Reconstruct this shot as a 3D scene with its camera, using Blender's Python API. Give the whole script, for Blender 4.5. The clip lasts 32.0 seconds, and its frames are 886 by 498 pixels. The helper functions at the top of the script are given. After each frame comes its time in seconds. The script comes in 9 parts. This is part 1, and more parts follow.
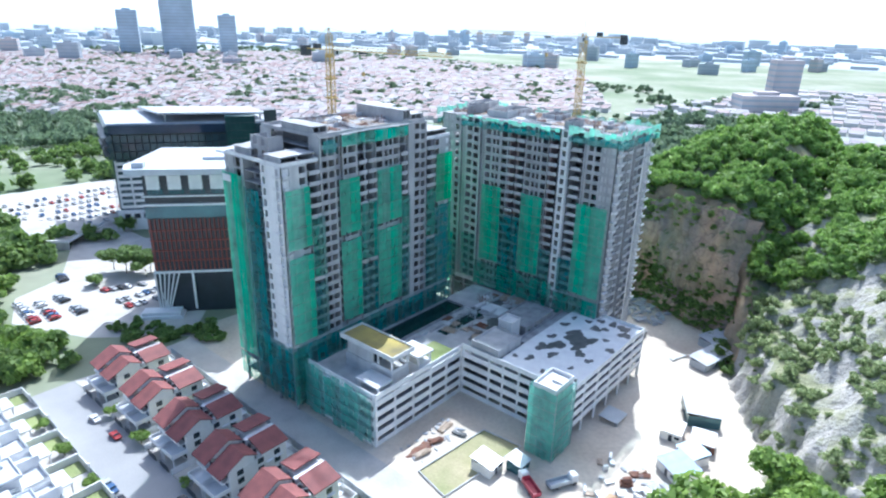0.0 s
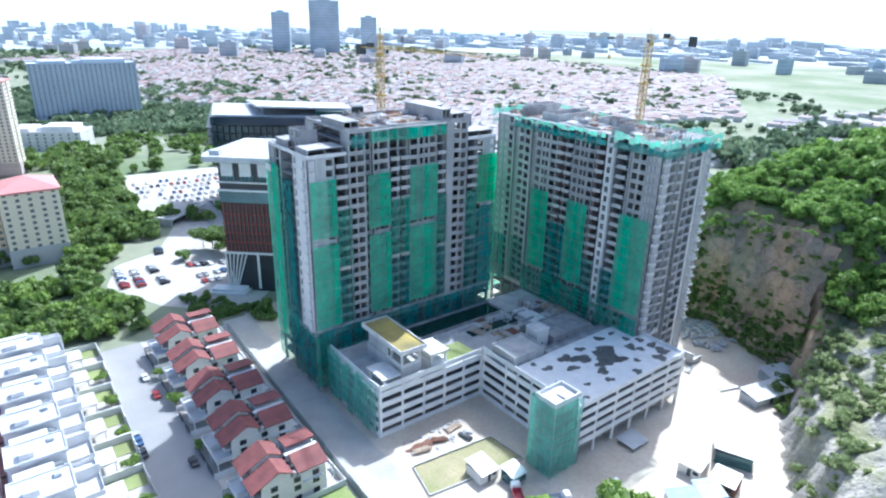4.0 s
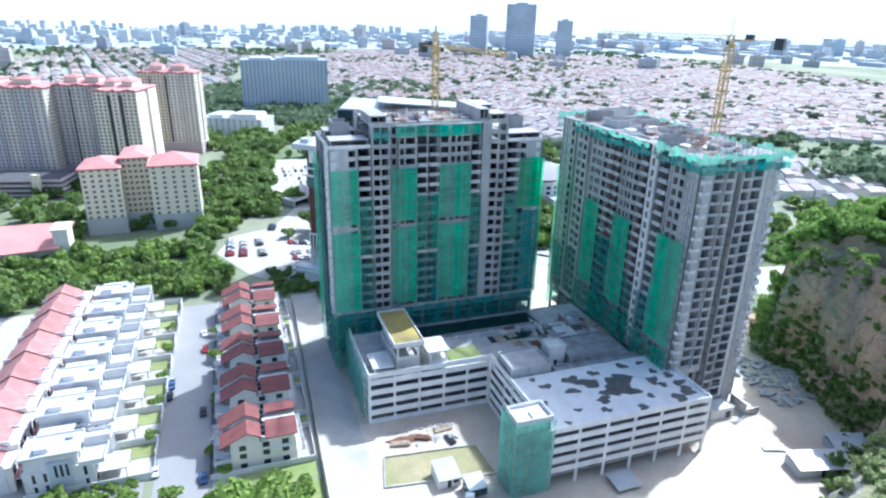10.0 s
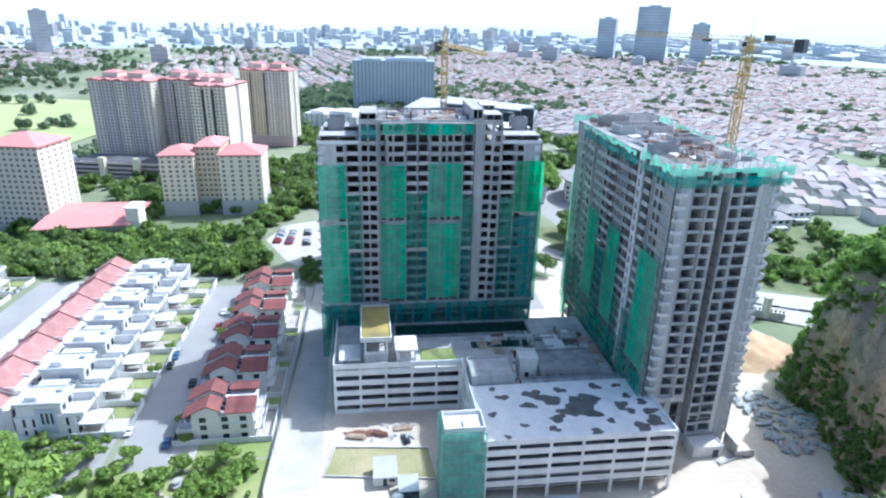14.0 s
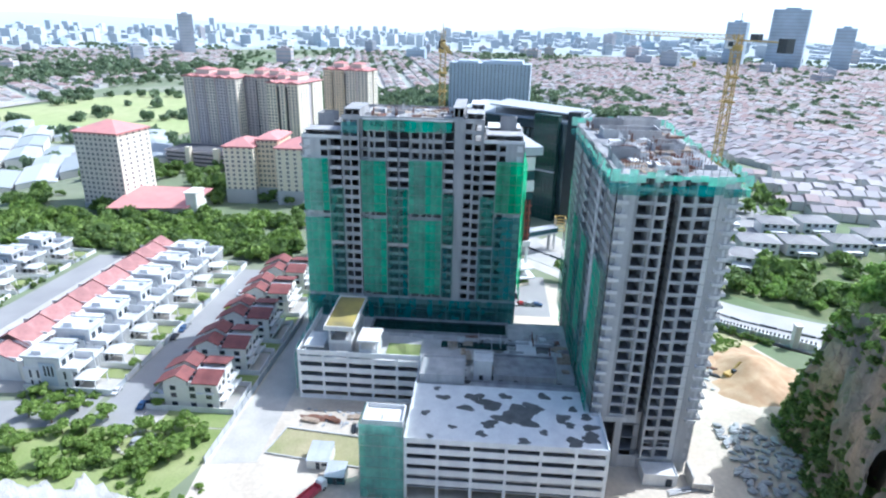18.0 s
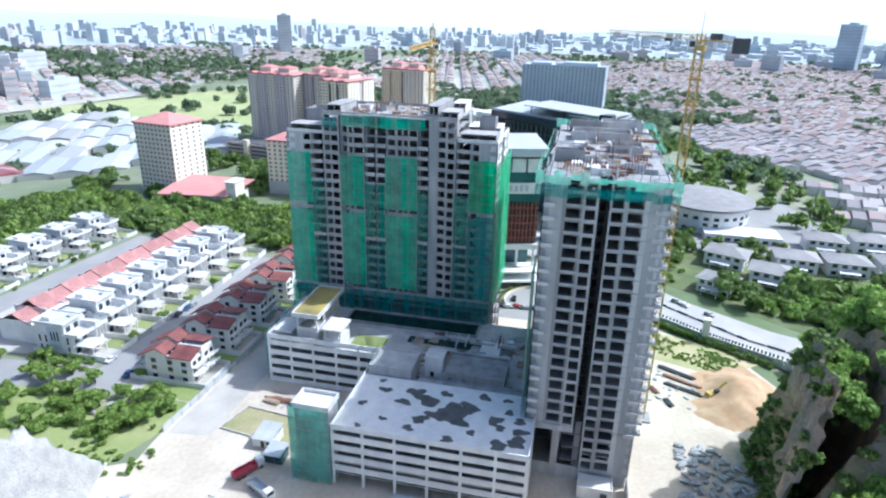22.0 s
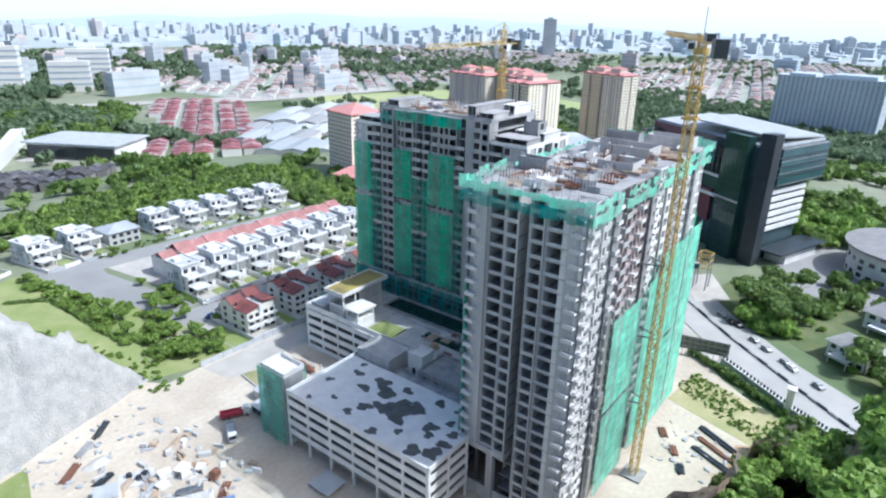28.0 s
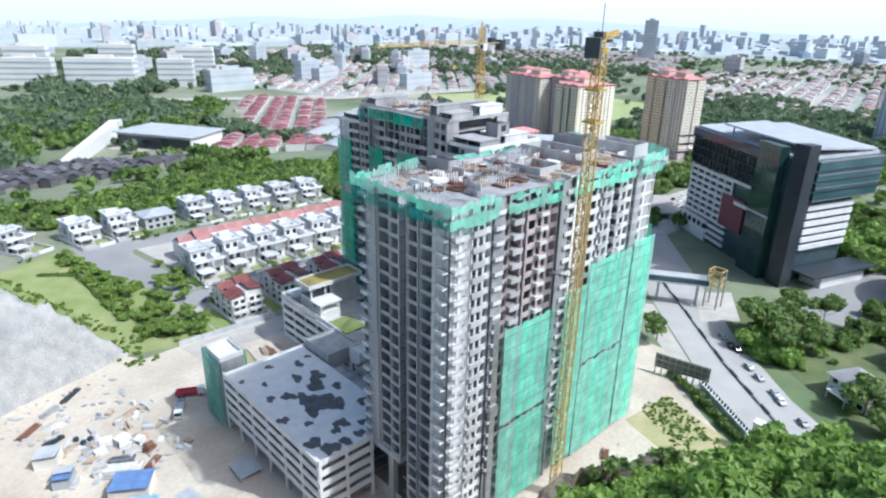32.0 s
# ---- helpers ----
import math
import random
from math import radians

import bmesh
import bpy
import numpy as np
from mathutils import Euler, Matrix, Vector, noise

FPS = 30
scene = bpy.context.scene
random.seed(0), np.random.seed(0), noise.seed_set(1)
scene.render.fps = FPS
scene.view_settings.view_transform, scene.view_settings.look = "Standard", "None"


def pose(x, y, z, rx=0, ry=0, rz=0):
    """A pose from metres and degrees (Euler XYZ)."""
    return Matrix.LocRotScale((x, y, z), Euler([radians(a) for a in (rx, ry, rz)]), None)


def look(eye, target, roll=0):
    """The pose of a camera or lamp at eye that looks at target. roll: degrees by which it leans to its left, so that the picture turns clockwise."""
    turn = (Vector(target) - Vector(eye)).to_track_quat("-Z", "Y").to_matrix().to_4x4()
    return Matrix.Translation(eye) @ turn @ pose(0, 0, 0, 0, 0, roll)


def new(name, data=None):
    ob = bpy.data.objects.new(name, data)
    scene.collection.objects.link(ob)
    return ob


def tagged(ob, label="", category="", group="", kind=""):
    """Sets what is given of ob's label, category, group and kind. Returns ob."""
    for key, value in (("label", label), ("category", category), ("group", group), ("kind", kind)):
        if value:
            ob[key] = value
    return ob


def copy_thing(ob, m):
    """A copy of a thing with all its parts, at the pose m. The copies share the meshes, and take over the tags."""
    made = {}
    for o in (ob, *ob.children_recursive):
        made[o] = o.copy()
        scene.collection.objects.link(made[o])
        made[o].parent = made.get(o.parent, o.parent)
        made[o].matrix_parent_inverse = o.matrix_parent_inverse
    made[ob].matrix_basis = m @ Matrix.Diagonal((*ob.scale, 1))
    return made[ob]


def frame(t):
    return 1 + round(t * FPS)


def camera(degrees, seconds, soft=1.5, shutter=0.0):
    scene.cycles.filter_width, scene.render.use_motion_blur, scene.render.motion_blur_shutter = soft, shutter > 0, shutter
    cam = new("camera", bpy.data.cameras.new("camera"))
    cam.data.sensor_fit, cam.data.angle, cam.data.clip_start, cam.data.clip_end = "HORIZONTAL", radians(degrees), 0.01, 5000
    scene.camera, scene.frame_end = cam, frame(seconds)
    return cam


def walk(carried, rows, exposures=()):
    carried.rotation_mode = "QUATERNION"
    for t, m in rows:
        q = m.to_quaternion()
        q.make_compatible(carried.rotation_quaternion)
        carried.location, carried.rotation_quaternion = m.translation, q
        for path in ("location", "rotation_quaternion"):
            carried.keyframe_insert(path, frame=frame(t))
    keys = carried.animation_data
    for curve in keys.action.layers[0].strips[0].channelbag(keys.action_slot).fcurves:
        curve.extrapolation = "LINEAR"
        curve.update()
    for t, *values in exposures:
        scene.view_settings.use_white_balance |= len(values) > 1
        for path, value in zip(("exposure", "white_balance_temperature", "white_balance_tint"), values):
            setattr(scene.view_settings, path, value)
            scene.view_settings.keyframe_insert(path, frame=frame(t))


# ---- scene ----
cam = camera(71.4, 32.0, soft=2.2)
METRES, EYE, TILT, LEAN, TURN = 310.65, 111.0, 0.0, 0.0, 39.8
ROWS = [
    (0.0, 0.0, 0.0, 0.0, 0.48, -20.77, -1.28),
    (0.5, 0.0122, 0.0003, 0.0, 1.85, -20.77, -1.25),
    (1.0, 0.0241, 0.0009, 0.0003, 3.47, -20.82, -1.29),
    (1.5, 0.0366, 0.0016, 0.0003, 6.11, -20.84, -1.3),
    (2.0, 0.0487, 0.0026, -0.0, 7.59, -20.82, -1.28),
    (2.5, 0.0607, 0.0041, 0.0, 8.87, -20.84, -1.28),
    (3.0, 0.0724, 0.006, -0.0002, 10.25, -20.83, -1.28),
    (3.5, 0.0837, 0.0081, 0.0, 11.62, -20.85, -1.27),
    (4.0, 0.0953, 0.0108, 0.0001, 13.0, -20.88, -1.27),
    (4.5, 0.1071, 0.0134, -0.0005, 14.5, -20.85, -1.26),
    (6.5, 0.1568, 0.029, -0.0012, 19.69, -20.88, -1.28),
    (7.0, 0.1698, 0.0339, -0.0012, 20.88, -20.89, -1.27),
    (7.5, 0.1823, 0.0392, -0.0011, 22.13, -20.92, -1.25),
    (8.0, 0.1944, 0.0448, -0.0012, 23.7, -20.93, -1.24),
    (8.5, 0.2064, 0.0508, -0.0014, 25.59, -20.93, -1.23),
    (9.0, 0.2183, 0.0573, -0.0016, 27.5, -20.94, -1.25),
    (9.5, 0.2303, 0.0645, -0.0015, 29.36, -20.94, -1.2),
    (10.0, 0.2427, 0.0724, -0.0015, 31.33, -20.95, -1.22),
    (10.5, 0.2558, 0.0814, -0.0018, 33.09, -20.94, -1.21),
    (11.0, 0.2688, 0.091, -0.0017, 34.48, -20.98, -1.23),
    (11.5, 0.2821, 0.1012, -0.0017, 35.94, -20.99, -1.21),
    (12.0, 0.2957, 0.1112, -0.0023, 37.12, -20.93, -1.22),
    (12.5, 0.3091, 0.1219, -0.0023, 39.19, -20.94, -1.23),
    (13.0, 0.3219, 0.1332, -0.0026, 41.24, -20.93, -1.23),
    (13.5, 0.3347, 0.1445, -0.0027, 42.23, -20.93, -1.22),
    (14.0, 0.3473, 0.1563, -0.0028, 43.38, -20.93, -1.2),
    (14.5, 0.3597, 0.1683, -0.0028, 44.28, -20.94, -1.18),
    (16.5, 0.4069, 0.2176, -0.0047, 49.07, -20.83, -1.16),
    (17.0, 0.4179, 0.2301, -0.0047, 50.47, -20.83, -1.15),
    (17.5, 0.4285, 0.2431, -0.0048, 52.63, -20.84, -1.15),
    (18.0, 0.4387, 0.256, -0.005, 54.55, -20.83, -1.15),
    (18.5, 0.4476, 0.268, -0.0049, 56.02, -20.85, -1.17),
    (19.0, 0.4554, 0.2788, -0.0048, 57.3, -20.85, -1.16),
    (19.5, 0.4625, 0.2887, -0.0046, 57.72, -20.86, -1.15),
    (20.0, 0.4699, 0.2992, -0.0046, 57.88, -20.85, -1.15),
    (20.5, 0.4779, 0.3105, -0.0047, 58.2, -20.84, -1.17),
    (21.0, 0.4862, 0.3232, -0.005, 59.44, -20.85, -1.18),
    (21.5, 0.4949, 0.337, -0.0049, 61.28, -20.88, -1.16),
    (22.0, 0.5036, 0.3519, -0.0051, 63.26, -20.88, -1.21),
    (22.5, 0.5118, 0.3679, -0.0052, 65.37, -20.91, -1.2),
    (23.0, 0.5195, 0.384, -0.0055, 67.78, -20.9, -1.22),
    (23.5, 0.5259, 0.4012, -0.0054, 70.38, -20.94, -1.22),
    (24.0, 0.5317, 0.4186, -0.0056, 72.65, -20.93, -1.24),
    (24.5, 0.5367, 0.4363, -0.0055, 74.56, -20.95, -1.24),
    (26.5, 0.551, 0.5107, -0.0052, 81.31, -21.01, -1.19),
    (27.0, 0.5533, 0.5294, -0.0054, 83.42, -21.01, -1.18),
    (27.5, 0.5553, 0.5479, -0.0053, 85.6, -21.02, -1.17),
    (28.0, 0.5564, 0.5666, -0.0055, 87.96, -21.01, -1.16),
    (28.5, 0.5572, 0.5852, -0.0054, 90.03, -21.01, -1.17),
    (29.0, 0.5571, 0.6043, -0.0054, 91.72, -21.01, -1.16),
    (29.5, 0.5563, 0.6235, -0.0055, 93.45, -21.02, -1.15),
    (30.0, 0.5547, 0.6429, -0.0056, 95.6, -21.03, -1.12),
    (30.5, 0.5524, 0.6621, -0.0055, 96.68, -21.04, -1.1),
    (31.0, 0.5501, 0.6789, -0.0055, 97.03, -21.05, -1.08),
    (31.5, 0.5485, 0.692, -0.0053, 97.22, -21.06, -1.09),
    (32.0, 0.547, 0.7007, -0.0052, 97.4, -21.08, -1.07),
]
walk(cam, [(t, pose(0, 0, EYE, TILT, LEAN, TURN) @ pose(METRES * x, METRES * y, METRES * z, 90 + pitch, roll, yaw)) for t, x, y, z, yaw, pitch, roll in ROWS],
     exposures=[(0, 0.97, 5250, 8), (7, 0.97, 5250, 8), (13, 0.85, 5250, 8), (19, 0.71, 5300, 8.5), (24, 0.56, 5400, 9), (32, 0.36, 5550, 8)])

# ---- world, sun ----
SUN_TO = Vector((-0.51, 1.0, 1.38)).normalized()
world = bpy.data.worlds.new("world")
scene.world = world
world.use_nodes = True
wn = world.node_tree
sky = wn.nodes.new("ShaderNodeTexSky")
sky.sky_type, sky.sun_disc = "NISHITA", False
sky.sun_elevation, sky.sun_rotation = radians(50.9), radians(-27.0)
sky.air_density, sky.dust_density, sky.ozone_density = 1.2, 4.0, 1.0
wn.nodes["Background"].inputs["Strength"].default_value = 0.11
wn.links.new(sky.outputs["Color"], wn.nodes["Background"].inputs["Color"])
sun = new("sun", bpy.data.lights.new("sun", "SUN"))
sun.data.energy, sun.data.angle, sun.data.color = 3.2, radians(0.6), (1.0, 0.955, 0.88)
sun.matrix_world = look(SUN_TO * 300, (0, 0, 0))


# ---- materials ----
def mat(name, col, col2=None, scale=1.0, rough=0.85, metal=0.0, bump=0.0, fine=8.0, vary=0.12, detail=6.0, streak=0.0):
    """A painted, stony or earthy surface: two colours mixed by broad noise, fine grain over them, and relief."""
    m = bpy.data.materials.new(name)
    m.use_nodes = True
    nt = m.node_tree
    b = nt.nodes["Principled BSDF"]
    b.inputs["Roughness"].default_value, b.inputs["Metallic"].default_value = rough, metal
    tc = nt.nodes.new("ShaderNodeTexCoord")
    n1 = nt.nodes.new("ShaderNodeTexNoise")
    n1.inputs["Scale"].default_value, n1.inputs["Detail"].default_value = scale, detail
    src = tc.outputs["Object"]
    if streak:
        mp = nt.nodes.new("ShaderNodeMapping")
        mp.inputs["Scale"].default_value = (1, 1, streak)
        nt.links.new(src, mp.inputs["Vector"])
        src = mp.outputs["Vector"]
    nt.links.new(src, n1.inputs["Vector"])
    ramp = nt.nodes.new("ShaderNodeValToRGB")
    ramp.color_ramp.elements[0].position, ramp.color_ramp.elements[1].position = 0.35, 0.68
    ramp.color_ramp.elements[0].color = (*col, 1)
    ramp.color_ramp.elements[1].color = (*(col2 or [c * 0.72 for c in col]), 1)
    nt.links.new(n1.outputs["Fac"], ramp.inputs["Fac"])
    n2 = nt.nodes.new("ShaderNodeTexNoise")
    n2.inputs["Scale"].default_value, n2.inputs["Detail"].default_value = scale * fine, 4.0
    nt.links.new(tc.outputs["Object"], n2.inputs["Vector"])
    hsv = nt.nodes.new("ShaderNodeHueSaturation")
    ma = nt.nodes.new("ShaderNodeMath")
    ma.operation = "MULTIPLY_ADD"
    ma.inputs[1].default_value, ma.inputs[2].default_value = 2.2 * vary, 1.0 - 1.1 * vary
    nt.links.new(n2.outputs["Fac"], ma.inputs[0])
    oi = nt.nodes.new("ShaderNodeObjectInfo")
    mb = nt.nodes.new("ShaderNodeMath")
    mb.operation = "MULTIPLY_ADD"
    mb.inputs[1].default_value = vary
    nt.links.new(oi.outputs["Random"], mb.inputs[0])
    nt.links.new(ma.outputs[0], mb.inputs[2])
    nt.links.new(mb.outputs[0], hsv.inputs["Value"])
    nt.links.new(ramp.outputs["Color"], hsv.inputs["Color"])
    nt.links.new(hsv.outputs["Color"], b.inputs["Base Color"])
    if bump:
        bp = nt.nodes.new("ShaderNodeBump")
        bp.inputs["Strength"].default_value, bp.inputs["Distance"].default_value = bump, 0.08 / (scale * fine)
        nt.links.new(n2.outputs["Fac"], bp.inputs["Height"])
        nt.links.new(bp.outputs["Normal"], b.inputs["Normal"])
    return m


def island_mat(name, cols, rough=0.8):
    """A surface of many joined pieces, each with a colour of its own."""
    m = mat(name, cols[0], scale=0.3, rough=rough, vary=0.1)
    nt = m.node_tree
    ge = nt.nodes.new("ShaderNodeNewGeometry")
    rp = nt.nodes.new("ShaderNodeValToRGB")
    rp.color_ramp.interpolation = "CONSTANT"
    el = rp.color_ramp.elements
    while len(el) < len(cols):
        el.new(0.5)
    for i, c in enumerate(cols):
        el[i].position, el[i].color = i / len(cols), (*c, 1)
    nt.links.new(ge.outputs["Random Per Island"], rp.inputs["Fac"])
    hsv = next(n for n in nt.nodes if n.bl_idname == "ShaderNodeHueSaturation")
    nt.links.new(rp.outputs["Color"], hsv.inputs["Color"])
    return m


def leaf_mat(name, col, col2):
    """Foliage: each leaf clump takes its own green, with some light passing through."""
    m = island_mat(name, [col, col2, [(a + b) / 2 for a, b in zip(col, col2)], [a * 0.85 for a in col], [min(1, a * 1.1) for a in col2]], 0.6)
    nt = m.node_tree
    b = nt.nodes["Principled BSDF"]
    tr = nt.nodes.new("ShaderNodeBsdfTranslucent")
    hsv = next(n for n in nt.nodes if n.bl_idname == "ShaderNodeHueSaturation")
    nt.links.new(hsv.outputs["Color"], tr.inputs["Color"])
    mx = nt.nodes.new("ShaderNodeMixShader")
    mx.inputs[0].default_value = 0.45
    nt.links.new(b.outputs[0], mx.inputs[1])
    nt.links.new(tr.outputs[0], mx.inputs[2])
    nt.links.new(mx.outputs[0], nt.nodes["Material Output"].inputs["Surface"])
    return m


def net_mat(name, col, see, glow=0.45):
    """Woven green debris netting: partly see-through, worn in patches, glowing when the sun is behind it."""
    m = mat(name, col, [c * 0.75 for c in col], scale=0.22, rough=0.7, fine=9.0, vary=0.2)
    nt = m.node_tree
    b = nt.nodes["Principled BSDF"]
    hsv = next(n for n in nt.nodes if n.bl_idname == "ShaderNodeHueSaturation")
    tl = nt.nodes.new("ShaderNodeBsdfTranslucent")
    nt.links.new(hsv.outputs["Color"], tl.inputs["Color"])
    m1 = nt.nodes.new("ShaderNodeMixShader")
    m1.inputs[0].default_value = glow
    nt.links.new(b.outputs[0], m1.inputs[1])
    nt.links.new(tl.outputs[0], m1.inputs[2])
    tp = nt.nodes.new("ShaderNodeBsdfTransparent")
    tp.inputs["Color"].default_value = (0.75, 0.95, 0.88, 1)
    ns = nt.nodes.new("ShaderNodeTexNoise")
    ns.inputs["Scale"].default_value, ns.inputs["Detail"].default_value = 0.35, 5.0
    tc = next(n for n in nt.nodes if n.bl_idname == "ShaderNodeTexCoord")
    nt.links.new(tc.outputs["Object"], ns.inputs["Vector"])
    mr = nt.nodes.new("ShaderNodeMapRange")
    mr.inputs["From Min"].default_value, mr.inputs["From Max"].default_value = 0.3, 0.7
    mr.inputs["To Min"].default_value, mr.inputs["To Max"].default_value = see - 0.16, see + 0.16
    nt.links.new(ns.outputs["Fac"], mr.inputs["Value"])
    # every strip of cloth is worn and faded on its own
    ge = nt.nodes.new("ShaderNodeNewGeometry")
    wear = nt.nodes.new("ShaderNodeMath")
    wear.operation = "MULTIPLY_ADD"
    wear.inputs[1].default_value = 0.3
    nt.links.new(ge.outputs["Random Per Island"], wear.inputs[0])
    shift = nt.nodes.new("ShaderNodeMath")
    shift.operation = "SUBTRACT"
    shift.inputs[1].default_value = 0.13
    nt.links.new(mr.outputs["Result"], shift.inputs[0])
    nt.links.new(shift.outputs[0], wear.inputs[2])
    fade = nt.nodes.new("ShaderNodeMapRange")
    fade.inputs["To Min"].default_value, fade.inputs["To Max"].default_value = 1.25, 0.75
    nt.links.new(ge.outputs["Random Per Island"], fade.inputs["Value"])
    nt.links.new(fade.outputs["Result"], hsv.inputs["Saturation"])
    m2 = nt.nodes.new("ShaderNodeMixShader")
    nt.links.new(wear.outputs[0], m2.inputs[0])
    nt.links.new(m1.outputs[0], m2.inputs[1])
    nt.links.new(tp.outputs[0], m2.inputs[2])
    nt.links.new(m2.outputs[0], nt.nodes["Material Output"].inputs["Surface"])
    return m


def rock_mat(name, rock, rock2, soil, lo, hi, scale=0.06, moss=0.0, crack=0.55, relief=0.9, vary=0.25, streak=0.2):
    """Rock on steep faces, soil and undergrowth where the surface lies flatter."""
    m = mat(name, rock, rock2, scale=scale, bump=relief, fine=6.0, vary=vary, streak=streak)
    nt = m.node_tree
    hsv = next(n for n in nt.nodes if n.bl_idname == "ShaderNodeHueSaturation")
    ge = nt.nodes.new("ShaderNodeNewGeometry")
    sp = nt.nodes.new("ShaderNodeSeparateXYZ")
    nt.links.new(ge.outputs["True Normal"], sp.inputs[0])
    mr = nt.nodes.new("ShaderNodeMapRange")
    mr.inputs["From Min"].default_value, mr.inputs["From Max"].default_value = lo, hi
    nt.links.new(sp.outputs["Z"], mr.inputs["Value"])
    mx = nt.nodes.new("ShaderNodeMixRGB")
    mx.inputs["Color2"].default_value = (*soil, 1)
    nt.links.new(mr.outputs["Result"], mx.inputs["Fac"])
    # cracks and moss patches
    tc = next(n for n in nt.nodes if n.bl_idname == "ShaderNodeTexCoord")
    vo = nt.nodes.new("ShaderNodeTexVoronoi")
    vo.feature = "DISTANCE_TO_EDGE"
    vo.inputs["Scale"].default_value = 0.22
    wob = nt.nodes.new("ShaderNodeTexNoise")
    wob.inputs["Scale"].default_value = 0.3
    add = nt.nodes.new("ShaderNodeVectorMath")
    add.operation = "MULTIPLY_ADD"
    add.inputs[1].default_value = (5, 5, 5)
    nt.links.new(tc.outputs["Object"], wob.inputs["Vector"])
    nt.links.new(wob.outputs["Color"], add.inputs[0])
    nt.links.new(tc.outputs["Object"], add.inputs[2])
    nt.links.new(add.outputs[0], vo.inputs["Vector"])
    cr = nt.nodes.new("ShaderNodeMapRange")
    cr.inputs["From Min"].default_value, cr.inputs["From Max"].default_value = 0.0, 0.09
    cr.inputs["To Min"].default_value, cr.inputs["To Max"].default_value = crack, 1.0
    nt.links.new(vo.outputs["Distance"], cr.inputs["Value"])
    mu = nt.nodes.new("ShaderNodeMixRGB")
    mu.blend_type = "MULTIPLY"
    mu.inputs["Fac"].default_value = 1.0
    nt.links.new(hsv.outputs["Color"], mu.inputs["Color1"])
    nt.links.new(cr.outputs["Result"], mu.inputs["Color2"])
    ms = nt.nodes.new("ShaderNodeTexNoise")
    ms.inputs["Scale"].default_value, ms.inputs["Detail"].default_value = 0.07, 8.0
    nt.links.new(tc.outputs["Object"], ms.inputs["Vector"])
    mo = nt.nodes.new("ShaderNodeMapRange")
    mo.inputs["From Min"].default_value, mo.inputs["From Max"].default_value = 0.46, 0.58
    mo.inputs["To Max"].default_value = moss
    nt.links.new(ms.outputs["Fac"], mo.inputs["Value"])
    mm = nt.nodes.new("ShaderNodeMixRGB")
    mm.inputs["Color2"].default_value = (*soil, 1)
    nt.links.new(mo.outputs["Result"], mm.inputs["Fac"])
    nt.links.new(mu.outputs["Color"], mm.inputs["Color1"])
    nt.links.new(mm.outputs["Color"], mx.inputs["Color1"])
    bp = next(n for n in nt.nodes if n.bl_idname == "ShaderNodeBump")
    bp.inputs["Distance"].default_value = 0.9
    nt.links.new(mx.outputs["Color"], nt.nodes["Principled BSDF"].inputs["Base Color"])
    return m


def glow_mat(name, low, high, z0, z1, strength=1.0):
    """Plain distance: haze painted as a glow that grows lighter with height."""
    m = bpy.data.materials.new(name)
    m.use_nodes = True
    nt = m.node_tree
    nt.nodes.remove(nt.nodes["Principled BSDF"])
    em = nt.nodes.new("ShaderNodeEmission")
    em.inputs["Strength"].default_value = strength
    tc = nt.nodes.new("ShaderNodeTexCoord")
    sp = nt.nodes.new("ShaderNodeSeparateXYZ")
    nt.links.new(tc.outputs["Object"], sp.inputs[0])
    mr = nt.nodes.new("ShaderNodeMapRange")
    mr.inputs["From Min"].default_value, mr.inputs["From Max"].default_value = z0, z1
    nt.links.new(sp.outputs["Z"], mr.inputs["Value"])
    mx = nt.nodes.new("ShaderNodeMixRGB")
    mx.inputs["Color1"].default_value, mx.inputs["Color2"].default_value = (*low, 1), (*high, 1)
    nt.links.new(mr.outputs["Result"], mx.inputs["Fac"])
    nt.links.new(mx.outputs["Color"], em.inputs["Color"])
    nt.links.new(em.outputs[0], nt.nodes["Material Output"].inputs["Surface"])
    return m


CONCRETE = mat("bare_concrete", (0.36, 0.36, 0.365), (0.22, 0.22, 0.23), scale=0.3, bump=0.15, fine=10, streak=0.18, vary=0.22)
CONCRETE_PALE = mat("pale_concrete", (0.52, 0.515, 0.51), (0.37, 0.37, 0.375), scale=0.3, bump=0.1, fine=9, streak=0.16, vary=0.22)
# White skim, raised in tone to read as sunlit on the sunny sides.
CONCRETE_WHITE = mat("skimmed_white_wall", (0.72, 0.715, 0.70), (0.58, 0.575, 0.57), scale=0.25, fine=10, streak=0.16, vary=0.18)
# Two darker concretes: the shade on the tower fronts is in their colour.
CONCRETE_SHADED = mat("raw_dark_concrete", (0.36, 0.36, 0.365), (0.24, 0.24, 0.25), scale=0.3, bump=0.15, fine=10, streak=0.18, vary=0.22)
CONCRETE_MID = mat("raw_mid_concrete", (0.42, 0.415, 0.415), (0.29, 0.29, 0.295), scale=0.3, bump=0.15, fine=10, streak=0.18, vary=0.22)
# Concrete darkened in its colour for the shade inside openings and recesses.
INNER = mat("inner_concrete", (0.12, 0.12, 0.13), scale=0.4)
INFILL_PALE = mat("mauve_block_infill", (0.47, 0.39, 0.385), (0.38, 0.32, 0.32), scale=0.5, bump=0.3, fine=12, vary=0.2)
INFILL = mat("brown_brick_infill", (0.33, 0.25, 0.24), (0.26, 0.20, 0.195), scale=0.5, bump=0.3, fine=12, vary=0.2)
CARPARK = mat("carpark_paint", (0.76, 0.76, 0.75), (0.66, 0.66, 0.66), scale=0.3, fine=10, streak=0.2)
WHITE = mat("white_render", (0.76, 0.76, 0.755), (0.66, 0.66, 0.66), scale=0.3, rough=0.7, vary=0.06)
